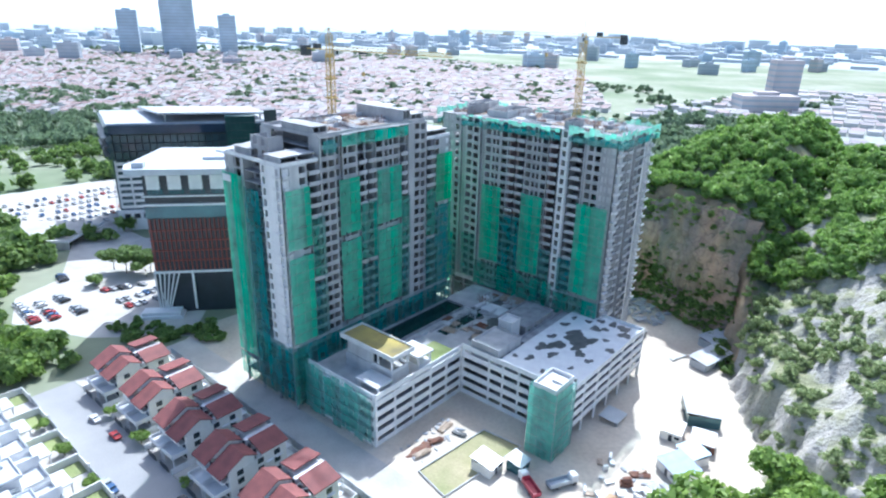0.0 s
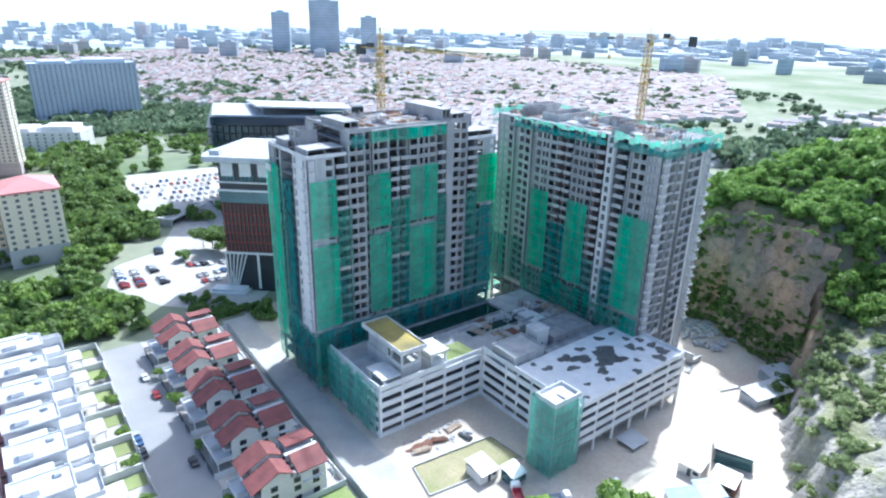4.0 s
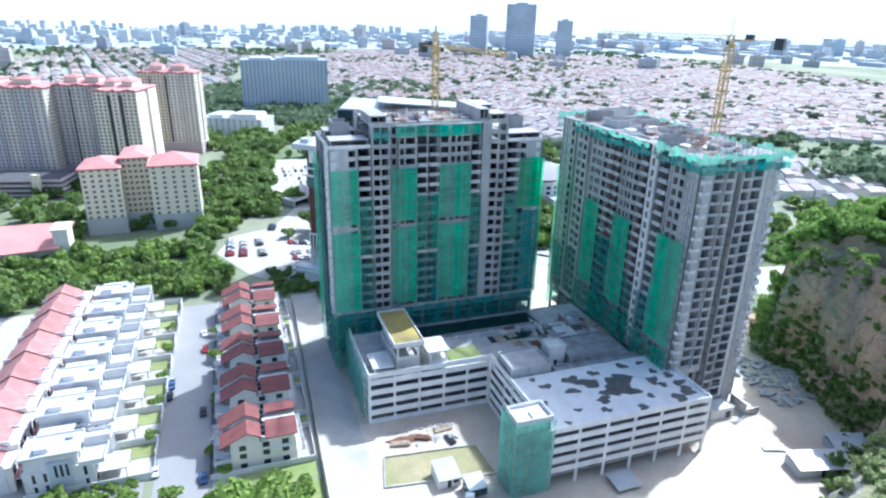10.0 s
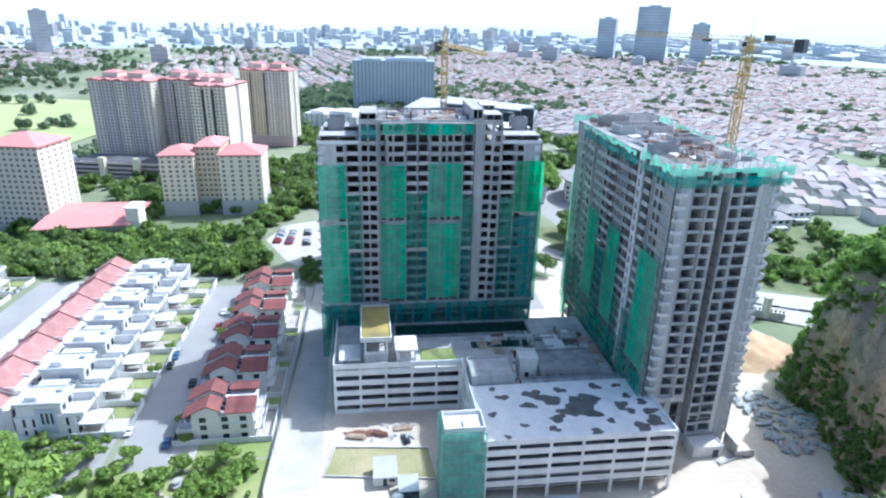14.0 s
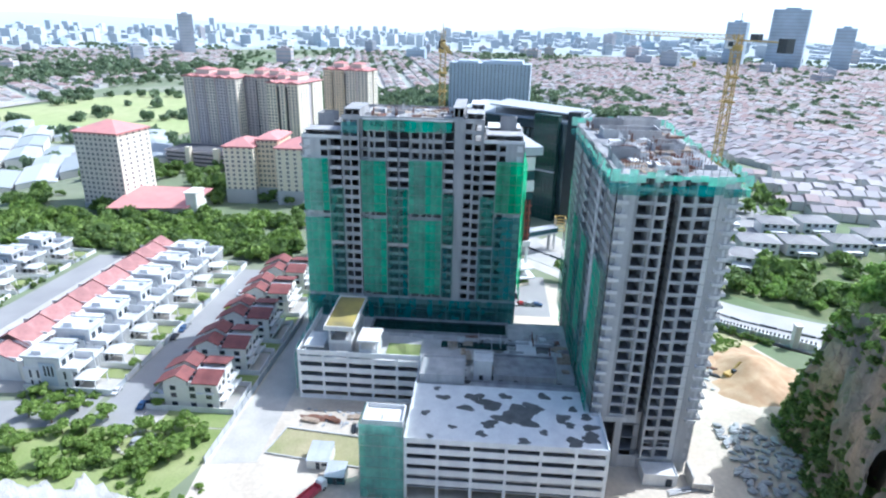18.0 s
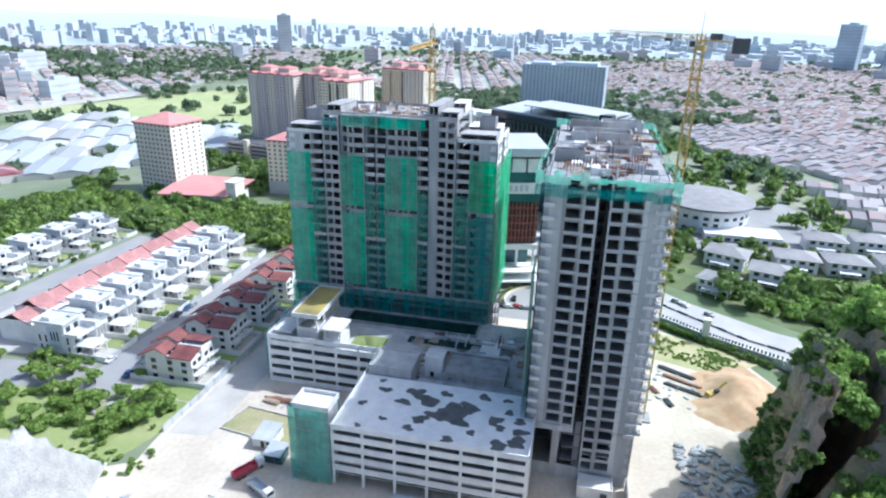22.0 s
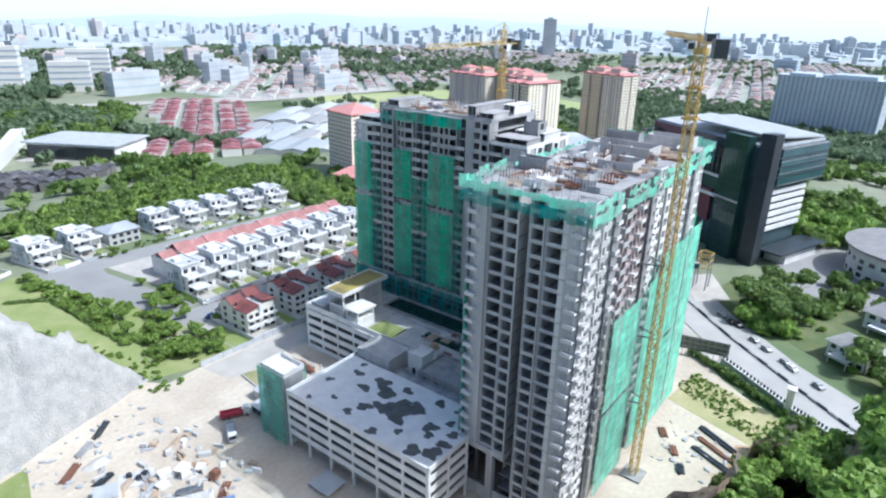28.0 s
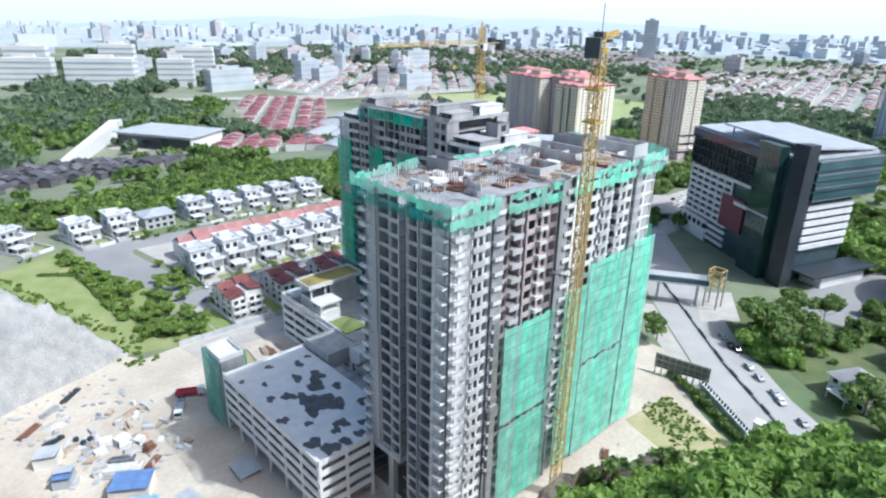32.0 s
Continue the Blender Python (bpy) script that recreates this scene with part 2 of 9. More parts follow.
SCREED = mat("weathered_pale_roof", (0.56, 0.575, 0.585), (0.42, 0.43, 0.44), scale=0.35, fine=8, vary=0.25)
OFFWHITE = mat("cream_render", (0.78, 0.755, 0.70), (0.70, 0.675, 0.62), scale=0.3, vary=0.08)
BEIGE = mat("beige_condo_wall", (0.74, 0.61, 0.44), (0.68, 0.56, 0.41), scale=0.05, vary=0.08)
CREAM = mat("cream_condo_wall", (0.80, 0.72, 0.56), (0.74, 0.66, 0.52), scale=0.05, vary=0.08)
GREYWALL = mat("grey_condo_wall", (0.50, 0.50, 0.50), (0.43, 0.43, 0.44), scale=0.05, vary=0.08)
MAUVE = mat("mauve_condo_wall", (0.55, 0.46, 0.45), (0.49, 0.42, 0.42), scale=0.05, vary=0.08)
BLUEGREY = mat("pale_blue_grey_wall", (0.52, 0.58, 0.64), (0.45, 0.51, 0.58), scale=0.03, vary=0.08)
PINKROOF = mat("faded_pink_roof", (0.60, 0.27, 0.25), (0.50, 0.24, 0.23), scale=0.15, bump=0.2)
REDROOF = mat("red_roof_tile", (0.25, 0.085, 0.076), (0.175, 0.06, 0.058), scale=0.35, bump=0.25, fine=14, rough=0.75)
TERRACEROOF = mat("faded_terrace_tile", (0.38, 0.19, 0.175), (0.28, 0.135, 0.13), scale=0.35, bump=0.25, fine=14, rough=0.75, vary=0.3)
DARKWIN = mat("dark_window_glass", (0.035, 0.045, 0.055), rough=0.12, scale=0.5)
# Window colour raised to mid-grey, for contrast lost in haze.
HAZE_WINDOW = mat("grilled_window", (0.12, 0.125, 0.13), (0.20, 0.20, 0.20), scale=0.4, rough=0.4)
GLASS = mat("tinted_curtain_glass", (0.04, 0.07, 0.085), (0.06, 0.10, 0.11), scale=0.08, rough=0.08, metal=0.25, vary=0.3)
NAVYGLASS = mat("navy_curtain_glass", (0.03, 0.05, 0.085), (0.02, 0.035, 0.06), scale=0.1, rough=0.07, metal=0.2, vary=0.3)
GREENGLASS = mat("green_tinted_glass", (0.03, 0.075, 0.065), (0.02, 0.05, 0.05), scale=0.1, rough=0.07, metal=0.2, vary=0.4)
GLASS_TEAL = mat("teal_curtain_glass", (0.07, 0.15, 0.165), (0.045, 0.10, 0.115), scale=0.08, rough=0.1, metal=0.3, vary=0.3)
DARKCLAD = mat("charcoal_cladding", (0.035, 0.045, 0.055), scale=0.2, rough=0.35)
RUST = mat("rust_red_louvre", (0.30, 0.085, 0.065), (0.23, 0.065, 0.05), scale=0.4, rough=0.6)
METALROOF = mat("white_metal_roof", (0.52, 0.54, 0.56), (0.42, 0.44, 0.47), scale=0.15, rough=0.4, fine=10)
DULLROOF = mat("dull_grey_tile", (0.32, 0.31, 0.31), (0.25, 0.245, 0.25), scale=0.2, rough=0.85, fine=10, bump=0.2)
GREYROOF = mat("grey_sheet_roof", (0.42, 0.45, 0.47), (0.34, 0.37, 0.40), scale=0.2, rough=0.5)
PALETARP = mat("pale_blue_tarpaulin", (0.30, 0.50, 0.64), (0.24, 0.42, 0.58), scale=0.4, rough=0.5, bump=0.3)
BLUEROOF = mat("blue_tarpaulin", (0.13, 0.22, 0.44), (0.17, 0.28, 0.52), scale=0.4, rough=0.5, bump=0.3)
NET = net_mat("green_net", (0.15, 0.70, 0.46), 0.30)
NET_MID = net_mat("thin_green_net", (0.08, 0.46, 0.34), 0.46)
# Next three: the same netting coloured as sunlit, sunlit pale and shaded.
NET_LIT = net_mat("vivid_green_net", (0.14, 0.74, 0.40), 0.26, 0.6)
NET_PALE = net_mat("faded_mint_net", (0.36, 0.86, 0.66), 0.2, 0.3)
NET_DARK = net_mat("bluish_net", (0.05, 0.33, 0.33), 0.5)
CRANE = mat("yellow_crane_paint", (0.56, 0.40, 0.12), (0.46, 0.30, 0.09), scale=1.0, rough=0.5)
STEEL = mat("galvanised_steel", (0.42, 0.43, 0.44), scale=1.0, rough=0.4, metal=0.7)
TIMBER = mat("formwork_timber", (0.50, 0.405, 0.31), (0.36, 0.28, 0.21), scale=0.8, bump=0.3)
RUSTY = mat("rusty_steel", (0.22, 0.10, 0.06), (0.15, 0.08, 0.06), scale=1.5, rough=0.8)
ASPHALT = mat("street_asphalt", (0.33, 0.325, 0.32), (0.27, 0.27, 0.27), scale=0.06, bump=0.1, fine=40, vary=0.1)
ROADBED = mat("worn_pale_road", (0.43, 0.42, 0.405), (0.35, 0.345, 0.335), scale=0.07, bump=0.1, fine=30, vary=0.12)
PAVING = mat("pale_paving", (0.50, 0.475, 0.435), (0.40, 0.38, 0.35), scale=0.15, fine=10)
DIRT = mat("pale_site_dirt", (0.54, 0.485, 0.40), (0.41, 0.35, 0.28), scale=0.055, bump=0.4, fine=14, vary=0.22, detail=9)
CLAY = mat("orange_clay", (0.50, 0.36, 0.23), (0.40, 0.25, 0.14), scale=0.25, bump=0.8, fine=9)
BANK = mat("rough_green_bank", (0.075, 0.115, 0.04), (0.15, 0.165, 0.075), scale=0.12, bump=0.6, fine=14, vary=0.3)
GRASS = mat("mown_grass", (0.18, 0.235, 0.07), (0.28, 0.30, 0.135), scale=0.08, bump=0.5, fine=20, vary=0.25)
SCRUB = mat("dry_scrub", (0.26, 0.27, 0.12), (0.42, 0.36, 0.22), scale=0.1, bump=0.5, fine=15, vary=0.25)
LAND = mat("far_land", (0.11, 0.155, 0.07), (0.25, 0.255, 0.19), scale=0.006, bump=0.2, fine=12, vary=0.3, detail=8)
MEADOW = mat("far_meadow", (0.30, 0.36, 0.15), (0.38, 0.40, 0.20), scale=0.01, fine=10, vary=0.2)
WATER = mat("pool_water", (0.015, 0.045, 0.04), rough=0.06, scale=0.3)
MOSS = mat("moss_yellow_slab", (0.42, 0.33, 0.09), (0.20, 0.17, 0.08), scale=0.12, fine=10)
BARK = mat("bark", (0.16, 0.12, 0.08), scale=2.0, bump=0.5)
LEAF = leaf_mat("broad_leaf", (0.13, 0.21, 0.055), (0.22, 0.315, 0.085))
LEAF_BRIGHT = leaf_mat("young_leaf", (0.19, 0.30, 0.06), (0.30, 0.42, 0.10))
LEAF_SCRUB = leaf_mat("dusty_scrub_leaf", (0.26, 0.335, 0.13), (0.38, 0.44, 0.22))
# Far greens lifted and slightly blued, as haze would leave them.
LEAF_FAR = leaf_mat("far_leaf", (0.15, 0.215, 0.12), (0.20, 0.27, 0.155))
QUARRY = rock_mat("quarry_rock", (0.20, 0.175, 0.155), (0.44, 0.30, 0.185), (0.10, 0.15, 0.055), 0.62, 0.92, 0.1, moss=0.45, crack=0.9)
CLIFF = rock_mat("brown_cliff_rock", (0.17, 0.155, 0.15), (0.42, 0.28, 0.175), (0.10, 0.14, 0.06), 0.5, 0.85, 0.075, moss=0.3, crack=0.75)
OUTCROP = rock_mat("grey_outcrop_rock", (0.34, 0.325, 0.30), (0.48, 0.44, 0.385), (0.24, 0.25, 0.13), 0.66, 0.98, 0.14, moss=0.45, crack=0.9)
LEAF_HILL = leaf_mat("sunny_leaf", (0.22, 0.36, 0.075), (0.32, 0.46, 0.115))
LIMESTONE = rock_mat("white_limestone", (0.31, 0.31, 0.305), (0.43, 0.425, 0.41), (0.45, 0.44, 0.42), 0.45, 0.9, 0.3, crack=1.0, relief=0.6, vary=0.22, streak=0.85)
BOULDER = mat("grey_rubble", (0.42, 0.43, 0.44), (0.30, 0.31, 0.33), scale=0.8, bump=0.6)
BOARD = mat("dull_olive_board", (0.20, 0.205, 0.18), (0.15, 0.155, 0.14), scale=0.4)
RED = mat("red_paint", (0.45, 0.06, 0.09), scale=1.0, rough=0.4)
TYRE = mat("black_rubber", (0.03, 0.03, 0.03), scale=2.0)
CARPAINTS = [mat("car_paint_" + n, c, scale=1.0, rough=0.25, vary=0.05) for n, c in (("white", (0.78, 0.78, 0.78)), ("silver", (0.45, 0.46, 0.47)), ("black", (0.03, 0.03, 0.035)), ("red", (0.35, 0.03, 0.03)), ("blue", (0.06, 0.12, 0.25)))]


# ---- mesh helpers ----
class Shape:
    """Collects boxes, prisms, slabs and bars as plain polygons."""

    def __init__(self):
        self.v, self.f = [], []

    def poly(self, pts):
        n = len(self.v)
        self.v += [tuple(p) for p in pts]
        self.f.append(tuple(range(n, n + len(pts))))
        return self

    def box(self, x0, y0, z0, x1, y1, z1):
        n = len(self.v)
        self.v += [(x, y, z) for z in (z0, z1) for x, y in ((x0, y0), (x1, y0), (x1, y1), (x0, y1))]
        self.f += [tuple(n + i for i in q) for q in ((3, 2, 1, 0), (4, 5, 6, 7), (0, 1, 5, 4), (1, 2, 6, 5), (2, 3, 7, 6), (3, 0, 4, 7))]
        return self

    def prism(self, pts, z0, z1):
        n, k = len(self.v), len(pts)
        self.v += [(x, y, z0) for x, y in pts] + [(x, y, z1) for x, y in pts]
        self.f += [tuple(range(n + k - 1, n - 1, -1)), tuple(range(n + k, n + 2 * k))]
        self.f += [(n + i, n + (i + 1) % k, n + k + (i + 1) % k, n + k + i) for i in range(k)]
        return self

    def bar(self, p, q, w, sides=4):
        p, q = Vector(p), Vector(q)
        d = (q - p).normalized()
        a = d.cross(Vector((0, 0, 1)) if abs(d.z) < 0.95 else Vector((1, 0, 0))).normalized()
        b = d.cross(a)
        n = len(self.v)
        ring = [(a * math.cos(t) + b * math.sin(t)) * w / 2 * (1.414 if sides == 4 else 1) for t in [math.tau * (i + 0.5) / sides for i in range(sides)]]
        self.v += [tuple(p + r) for r in ring] + [tuple(q + r) for r in ring]
        self.f += [(n + i, n + (i + 1) % sides, n + sides + (i + 1) % sides, n + sides + i) for i in range(sides)]
        self.f += [tuple(range(n + sides - 1, n - 1, -1)), tuple(range(n + sides, n + 2 * sides))]
        return self

    def slab(self, pts, thick):
        """A flat or tilted polygon given thickness downwards."""
        n, k = len(self.v), len(pts)
        self.v += [tuple(p) for p in pts] + [(p[0], p[1], p[2] - thick) for p in pts]
        self.f += [tuple(range(n, n + k)), tuple(range(n + 2 * k - 1, n + k - 1, -1))]
        self.f += [(n + i, n + k + i, n + k + (i + 1) % k, n + (i + 1) % k) for i in range(k)]
        return self

    def gable(self, x0, y0, x1, y1, z, h, along="x", over=0.5, thick=0.25):
        """Two roof slopes with eaves over a rectangle."""
        if along == "x":
            m, s = (y0 + y1) / 2, h / ((y1 - y0) / 2)
            self.slab([(x0 - over, y0 - over, z - s * over), (x1 + over, y0 - over, z - s * over), (x1 + over, m, z + h), (x0 - over, m, z + h)], thick)
            self.slab([(x0 - over, m, z + h), (x1 + over, m, z + h), (x1 + over, y1 + over, z - s * over), (x0 - over, y1 + over, z - s * over)], thick)
        else:
            m, s = (x0 + x1) / 2, h / ((x1 - x0) / 2)
            self.slab([(x0 - over, y0 - over, z - s * over), (m, y0 - over, z + h), (m, y1 + over, z + h), (x0 - over, y1 + over, z - s * over)], thick)
            self.slab([(m, y0 - over, z + h), (x1 + over, y0 - over, z - s * over), (x1 + over, y1 + over, z - s * over), (m, y1 + over, z + h)], thick)
        return self

    def hip(self, x0, y0, x1, y1, z, h, over=0.6):
        x0, y0, x1, y1 = x0 - over, y0 - over, x1 + over, y1 + over
        if x1 - x0 > y1 - y0:
            r = (y1 - y0) / 2
            a, b = (x0 + r, y0 + r, z + h), (x1 - r, y0 + r, z + h)
        else:
            r = (x1 - x0) / 2
            a, b = (x0 + r, y0 + r, z + h), (x0 + r, y1 - r, z + h)
        c = [(x0, y0, z), (x1, y0, z), (x1, y1, z), (x0, y1, z)]
        n = len(self.v)
        self.v += c + [a, b]
        if x1 - x0 > y1 - y0:
            self.f += [(n, n + 1, n + 5, n + 4), (n + 1, n + 2, n + 5), (n + 2, n + 3, n + 4, n + 5), (n + 3, n, n + 4), (n + 3, n + 2, n + 1, n)]
        else:
            self.f += [(n, n + 1, n + 4), (n + 1, n + 2, n + 5, n + 4), (n + 2, n + 3, n + 5), (n + 3, n, n + 4, n + 5), (n + 3, n + 2, n + 1, n)]
        return self

    def mesh(self, name, material, smooth=False):
        me = bpy.data.meshes.new(name)
        me.from_pydata(self.v, [], self.f)
        me.materials.append(material)
        if smooth:
            me.shade_smooth()
        me.update()
        return me


def part(name, shape, material, parent, label="", smooth=False):
    """Links a shape, or a mesh that other parts share, as one part under a thing."""
    ob = new(name, shape if isinstance(shape, bpy.types.Mesh) else shape.mesh(name, material, smooth))
    ob.parent = parent
    if label:
        ob["label"] = label
    return ob


def thing(name, m, label, category, group="", kind=""):
    ob = new(name)
    ob.matrix_world = m
    return tagged(ob, label, category, group, kind)


def solid(name, shape, material, label, category, group="", kind="", smooth=False):
    return tagged(new(name, shape.mesh(name, material, smooth)), label, category, group, kind)


def step(a, b, x):
    t = np.clip((x - a) / (b - a), 0, 1)
    return t * t * (3 - 2 * t)


def raw_mesh(name, v, f, material, smooth=False):
    """A mesh from arrays of corners and of faces that all have the same number of corners."""
    me = bpy.data.meshes.new(name)
    v, f = np.asarray(v, dtype=np.float32), np.asarray(f, dtype=np.int32)
    k = f.shape[1]
    me.vertices.add(len(v))
    me.vertices.foreach_set("co", v.ravel())
    me.loops.add(f.size)
    me.loops.foreach_set("vertex_index", f.ravel())
    me.polygons.add(len(f))
    me.polygons.foreach_set("loop_start", np.arange(0, f.size, k, dtype=np.int32))
    me.materials.append(material)
    me.update(calc_edges=True)
    if smooth:
        me.shade_smooth()
    return me


# ---- terrain ----
GRIDS = np.random.RandomState(5).rand(64, 64)


def vnoise(x, y, size):
    x, y = np.asarray(x) / size + 100.0, np.asarray(y) / size + 100.0
    i, j = np.floor(x).astype(int), np.floor(y).astype(int)
    fx, fy = x - i, y - j
    fx, fy = fx * fx * (3 - 2 * fx), fy * fy * (3 - 2 * fy)
    g = lambda a, b: GRIDS[a % 64, b % 64]
    return (g(i, j) * (1 - fx) + g(i + 1, j) * fx) * (1 - fy) + (g(i, j + 1) * (1 - fx) + g(i + 1, j + 1) * fx) * fy - 0.5


def inside_depth(x, y, ring):
    """Distance to the ring's edge, positive inside it."""
    d, ins = np.full(np.shape(x), 1e9), np.zeros(np.shape(x), dtype=bool)
    for (ax, ay), (bx, by) in zip(ring, ring[1:] + ring[:1]):
        ex, ey = bx - ax, by - ay
        t = np.clip(((x - ax) * ex + (y - ay) * ey) / (ex * ex + ey * ey), 0, 1)
        d = np.minimum(d, np.hypot(x - ax - t * ex, y - ay - t * ey))
        if ey:
            ins ^= ((ay > y) != (by > y)) & (x < ex * (y - ay) / ey + ax)
    return np.where(ins, d, -d)


def ground_z(x, y):
    d = np.hypot(np.asarray(x) + 150.0, np.asarray(y) - 120.0)
    return -22.0 * step(330, 650, d + 140 * step(-60, -200, np.asarray(y)))


QUARRY_RING = [(-128, 268), (-118, 252), (-104, 243), (-82, 244), (-62, 238), (-50, 222), (-38, 200), (-26, 172), (-16, 148), (10, 132), (60, 130), (110, 240), (90, 420), (-40, 440), (-120, 360)]
LIME_RING = [(-52, 20), (-57, 45), (-58, 72), (-36, 80), (-16, 87), (34, 96), (76, 60), (66, -10), (20, -40), (-36, -20)]


def quarry_z(x, y):
    cliff = step(-38, -60, x)
    d = inside_depth(x, y, QUARRY_RING) + (7 * vnoise(x, y, 13) + 5 * np.abs(vnoise(x, y, 5.5)) + 2.4 * vnoise(x, y, 2.6)) * (1 - 0.6 * cliff) - 1
    z = (46 * cliff - 6 * step(-84, -104, x) + 15 * (1 - cliff)) * step(0, 7, d) + (15 * cliff + 30 * (1 - cliff)) * step(5, 55, d) + 14 * step(40, 110, d)
    z = z + (5 * vnoise(x, y, 17) + 3 * vnoise(x, y, 7) + 7 * np.abs(vnoise(x, y, 11))) * step(2, 14, d)
    return np.where(d > -3, z - 3 * (1 - step(-3, 0, d)), -3.0)


def lime_z(x, y):
    n = 5 * vnoise(x, y, 14) + 2.5 * vnoise(x, y, 5)
    dw = x + 55 - np.clip(75 - y, -20, 80) * 0.28 + 0.6 * n
    dn = np.interp(x, [-58, -36, -16, 34, 90], [72, 80, 87, 96, 100]) - y + n * 0.6
    d = np.minimum(np.minimum(dw, dn), inside_depth(x, y, LIME_RING) + 20)
    z = np.minimum(np.minimum(1.15 * dw + 0.9 * np.clip(dw - 33, 0, 60), 3.4 * dn), 66)
    z = z + (6 * vnoise(x, y, 13) - 9 * np.abs(vnoise(x + 0.5 * y, y, 10)) - 6 * np.abs(vnoise(x, y + 0.6 * x, 5)) - 3.4 * np.abs(vnoise(x - 0.4 * y, y, 2.7)) + 0.5 * vnoise(x, y, 1.5)) * step(1, 9, d)
    z = z + (8 * np.round(3.2 * vnoise(x + 0.3 * y, y, 8.5)) / 3.2 + 5.5 * np.round(3.2 * vnoise(x, y - 0.4 * x, 4.6)) / 3.2) * step(0, 5, d)
    z = z + 2.2 * (step(0.2, 0.8, (z / 6.5) % 1.0) - (z / 6.5) % 1.0) * step(2, 8, d)
    z = z * step(0, 22, 79 - x) * step(0, 18, y + 43)
    return np.where(d > -3, z - 3 * (1 - step(-3, 0, d)), -3.0)


def sheet(name, xs, ys, fz, material, label, category, kind="structure", smooth=True):
    X, Y = np.meshgrid(xs, ys, indexing="ij")
    Z = fz(X, Y)
    ny = len(ys)
    i = (np.arange(len(xs) - 1)[:, None] * ny + np.arange(ny - 1)[None, :]).ravel()
    return tagged(new(name, raw_mesh(name, np.stack([X, Y, Z], -1).reshape(-1, 3), np.stack([i, i + ny, i + ny + 1, i + 1], 1), material, smooth)), label, category, kind=kind)


far_steps = [600 * 1.22 ** k for k in range(1, 12) if 600 * 1.22 ** k < 4800] + [4900]
xs = np.array([-150 - f for f in far_steps[::-1]] + list(np.arange(-750, 451, 20.0)) + [-150 + f for f in far_steps])
ys = np.array([120 - f for f in far_steps[::-1]] + list(np.arange(-480, 721, 20.0)) + [120 + f for f in far_steps])
sheet("ground", xs, ys, ground_z, LAND, "wide flat land of grass, earth and scrub", "ground")
sheet("rock_outcrop", np.arange(-40.25, 112, 1.25), np.arange(126, 442, 1.25), quarry_z, OUTCROP, "grey and beige rock outcrop under thin scrub", "hill", smooth=False)
sheet("quarry_hill", np.arange(-134, -40, 1.25), np.arange(126, 442, 1.25), quarry_z, QUARRY, "quarried hill with brown and grey rock cliff", "hill", smooth=False)
sheet("limestone_hill", np.arange(-74, 80, 1.1), np.arange(-44, 104, 1.1), lime_z, LIMESTONE, "bare white limestone hill above the site", "hill", smooth=False)


def cliff_face(ring, height, out, material, label):
    """A quarried rock wall along a line: buttresses, ledges and vertical joints, leaning back a little towards its top."""
    P = np.array(ring, dtype=float)
    seg = np.hypot(*np.diff(P, axis=0).T)
    run = np.concatenate([[0], np.cumsum(seg)])
    us, zs = np.arange(0, run[-1], 0.9), np.arange(-1, height, 1.1)
    x, y = np.interp(us, run, P[:, 0]), np.interp(us, run, P[:, 1])
    sm = np.ones(13) / 13
    xs_, ys_ = np.convolve(np.pad(x, 6, "edge"), sm, "valid"), np.convolve(np.pad(y, 6, "edge"), sm, "valid")
    tx, ty = np.gradient(xs_), np.gradient(ys_)
    L = np.hypot(tx, ty)
    nx, ny = -ty / L, tx / L
    U, Z = np.meshgrid(us, zs, indexing="ij")
    k = 5.5 * vnoise(U, Z * 0.35, 15) + 4.2 * np.abs(vnoise(U, Z * 0.25, 6)) + 2.4 * np.round(2.5 * vnoise(U + 40, Z * 0.6, 4.2)) / 2.5 + 1.2 * vnoise(U, Z * 0.5, 1.8)
    k = k + out - 4.0 * step(height * 0.45, height, Z) + 2.5 * step(9, 0, Z) - 9.0 * step(run[-1] - 16, run[-1], U) - 11.0 * step(20, 0, U)
    V = np.stack([xs_[:, None] - nx[:, None] * k, ys_[:, None] - ny[:, None] * k, Z * (1 - 0.7 * step(24, 0, U) - 0.12 * step(40, 18, U)) + 1.4 * vnoise(U, Z, 5)], -1).reshape(-1, 3)
    m = len(zs)
    i = (np.arange(len(us) - 1)[:, None] * m + np.arange(m - 1)[None, :]).ravel()
    tagged(new("rock_cliff", raw_mesh("rock_cliff", V, np.stack([i, i + m, i + m + 1, i + 1], 1), material)), label, "cliff", kind="structure")
    return V, np.repeat(us, m)


CLIFF_V, CLIFF_U = cliff_face([(-114, 249), (-104, 242), (-86, 243), (-72, 241), (-63, 238), (-56, 231), (-50, 222)], 47, 5.6, CLIFF, "high quarried cliff of brown and grey rock in the shade")


def flat(name, pts, z, material, label, category="ground"):
    """A sheet of ground with a small edge, lying just above the land."""
    return solid(name, Shape().prism(pts, z - 0.3, z), material, label, category, kind="structure")


flat("site_ground", [(-46, 60), (-58, 80), (-70, 79), (-92, 80), (-190, 84), (-200, 98), (-196, 196), (-172, 214), (-150, 246), (-120, 262), (-60, 250), (-20, 180), (20, 140), (20, 90)], 0.05, DIRT, "pale dusty building site ground", "ground")

# distance: a glowing ring of painted haze behind everything
ring_n = 72
bd = Shape()
for k in range(ring_n):
    a0, a1 = math.tau * k / ring_n, math.tau * (k + 1) / ring_n
    p, q = (4700 * math.cos(a0) - 150, 4700 * math.sin(a0) + 120), (4700 * math.cos(a1) - 150, 4700 * math.sin(a1) + 120)
    bd.poly([(*p, -60), (*q, -60), (*q, 520), (*p, 520)])
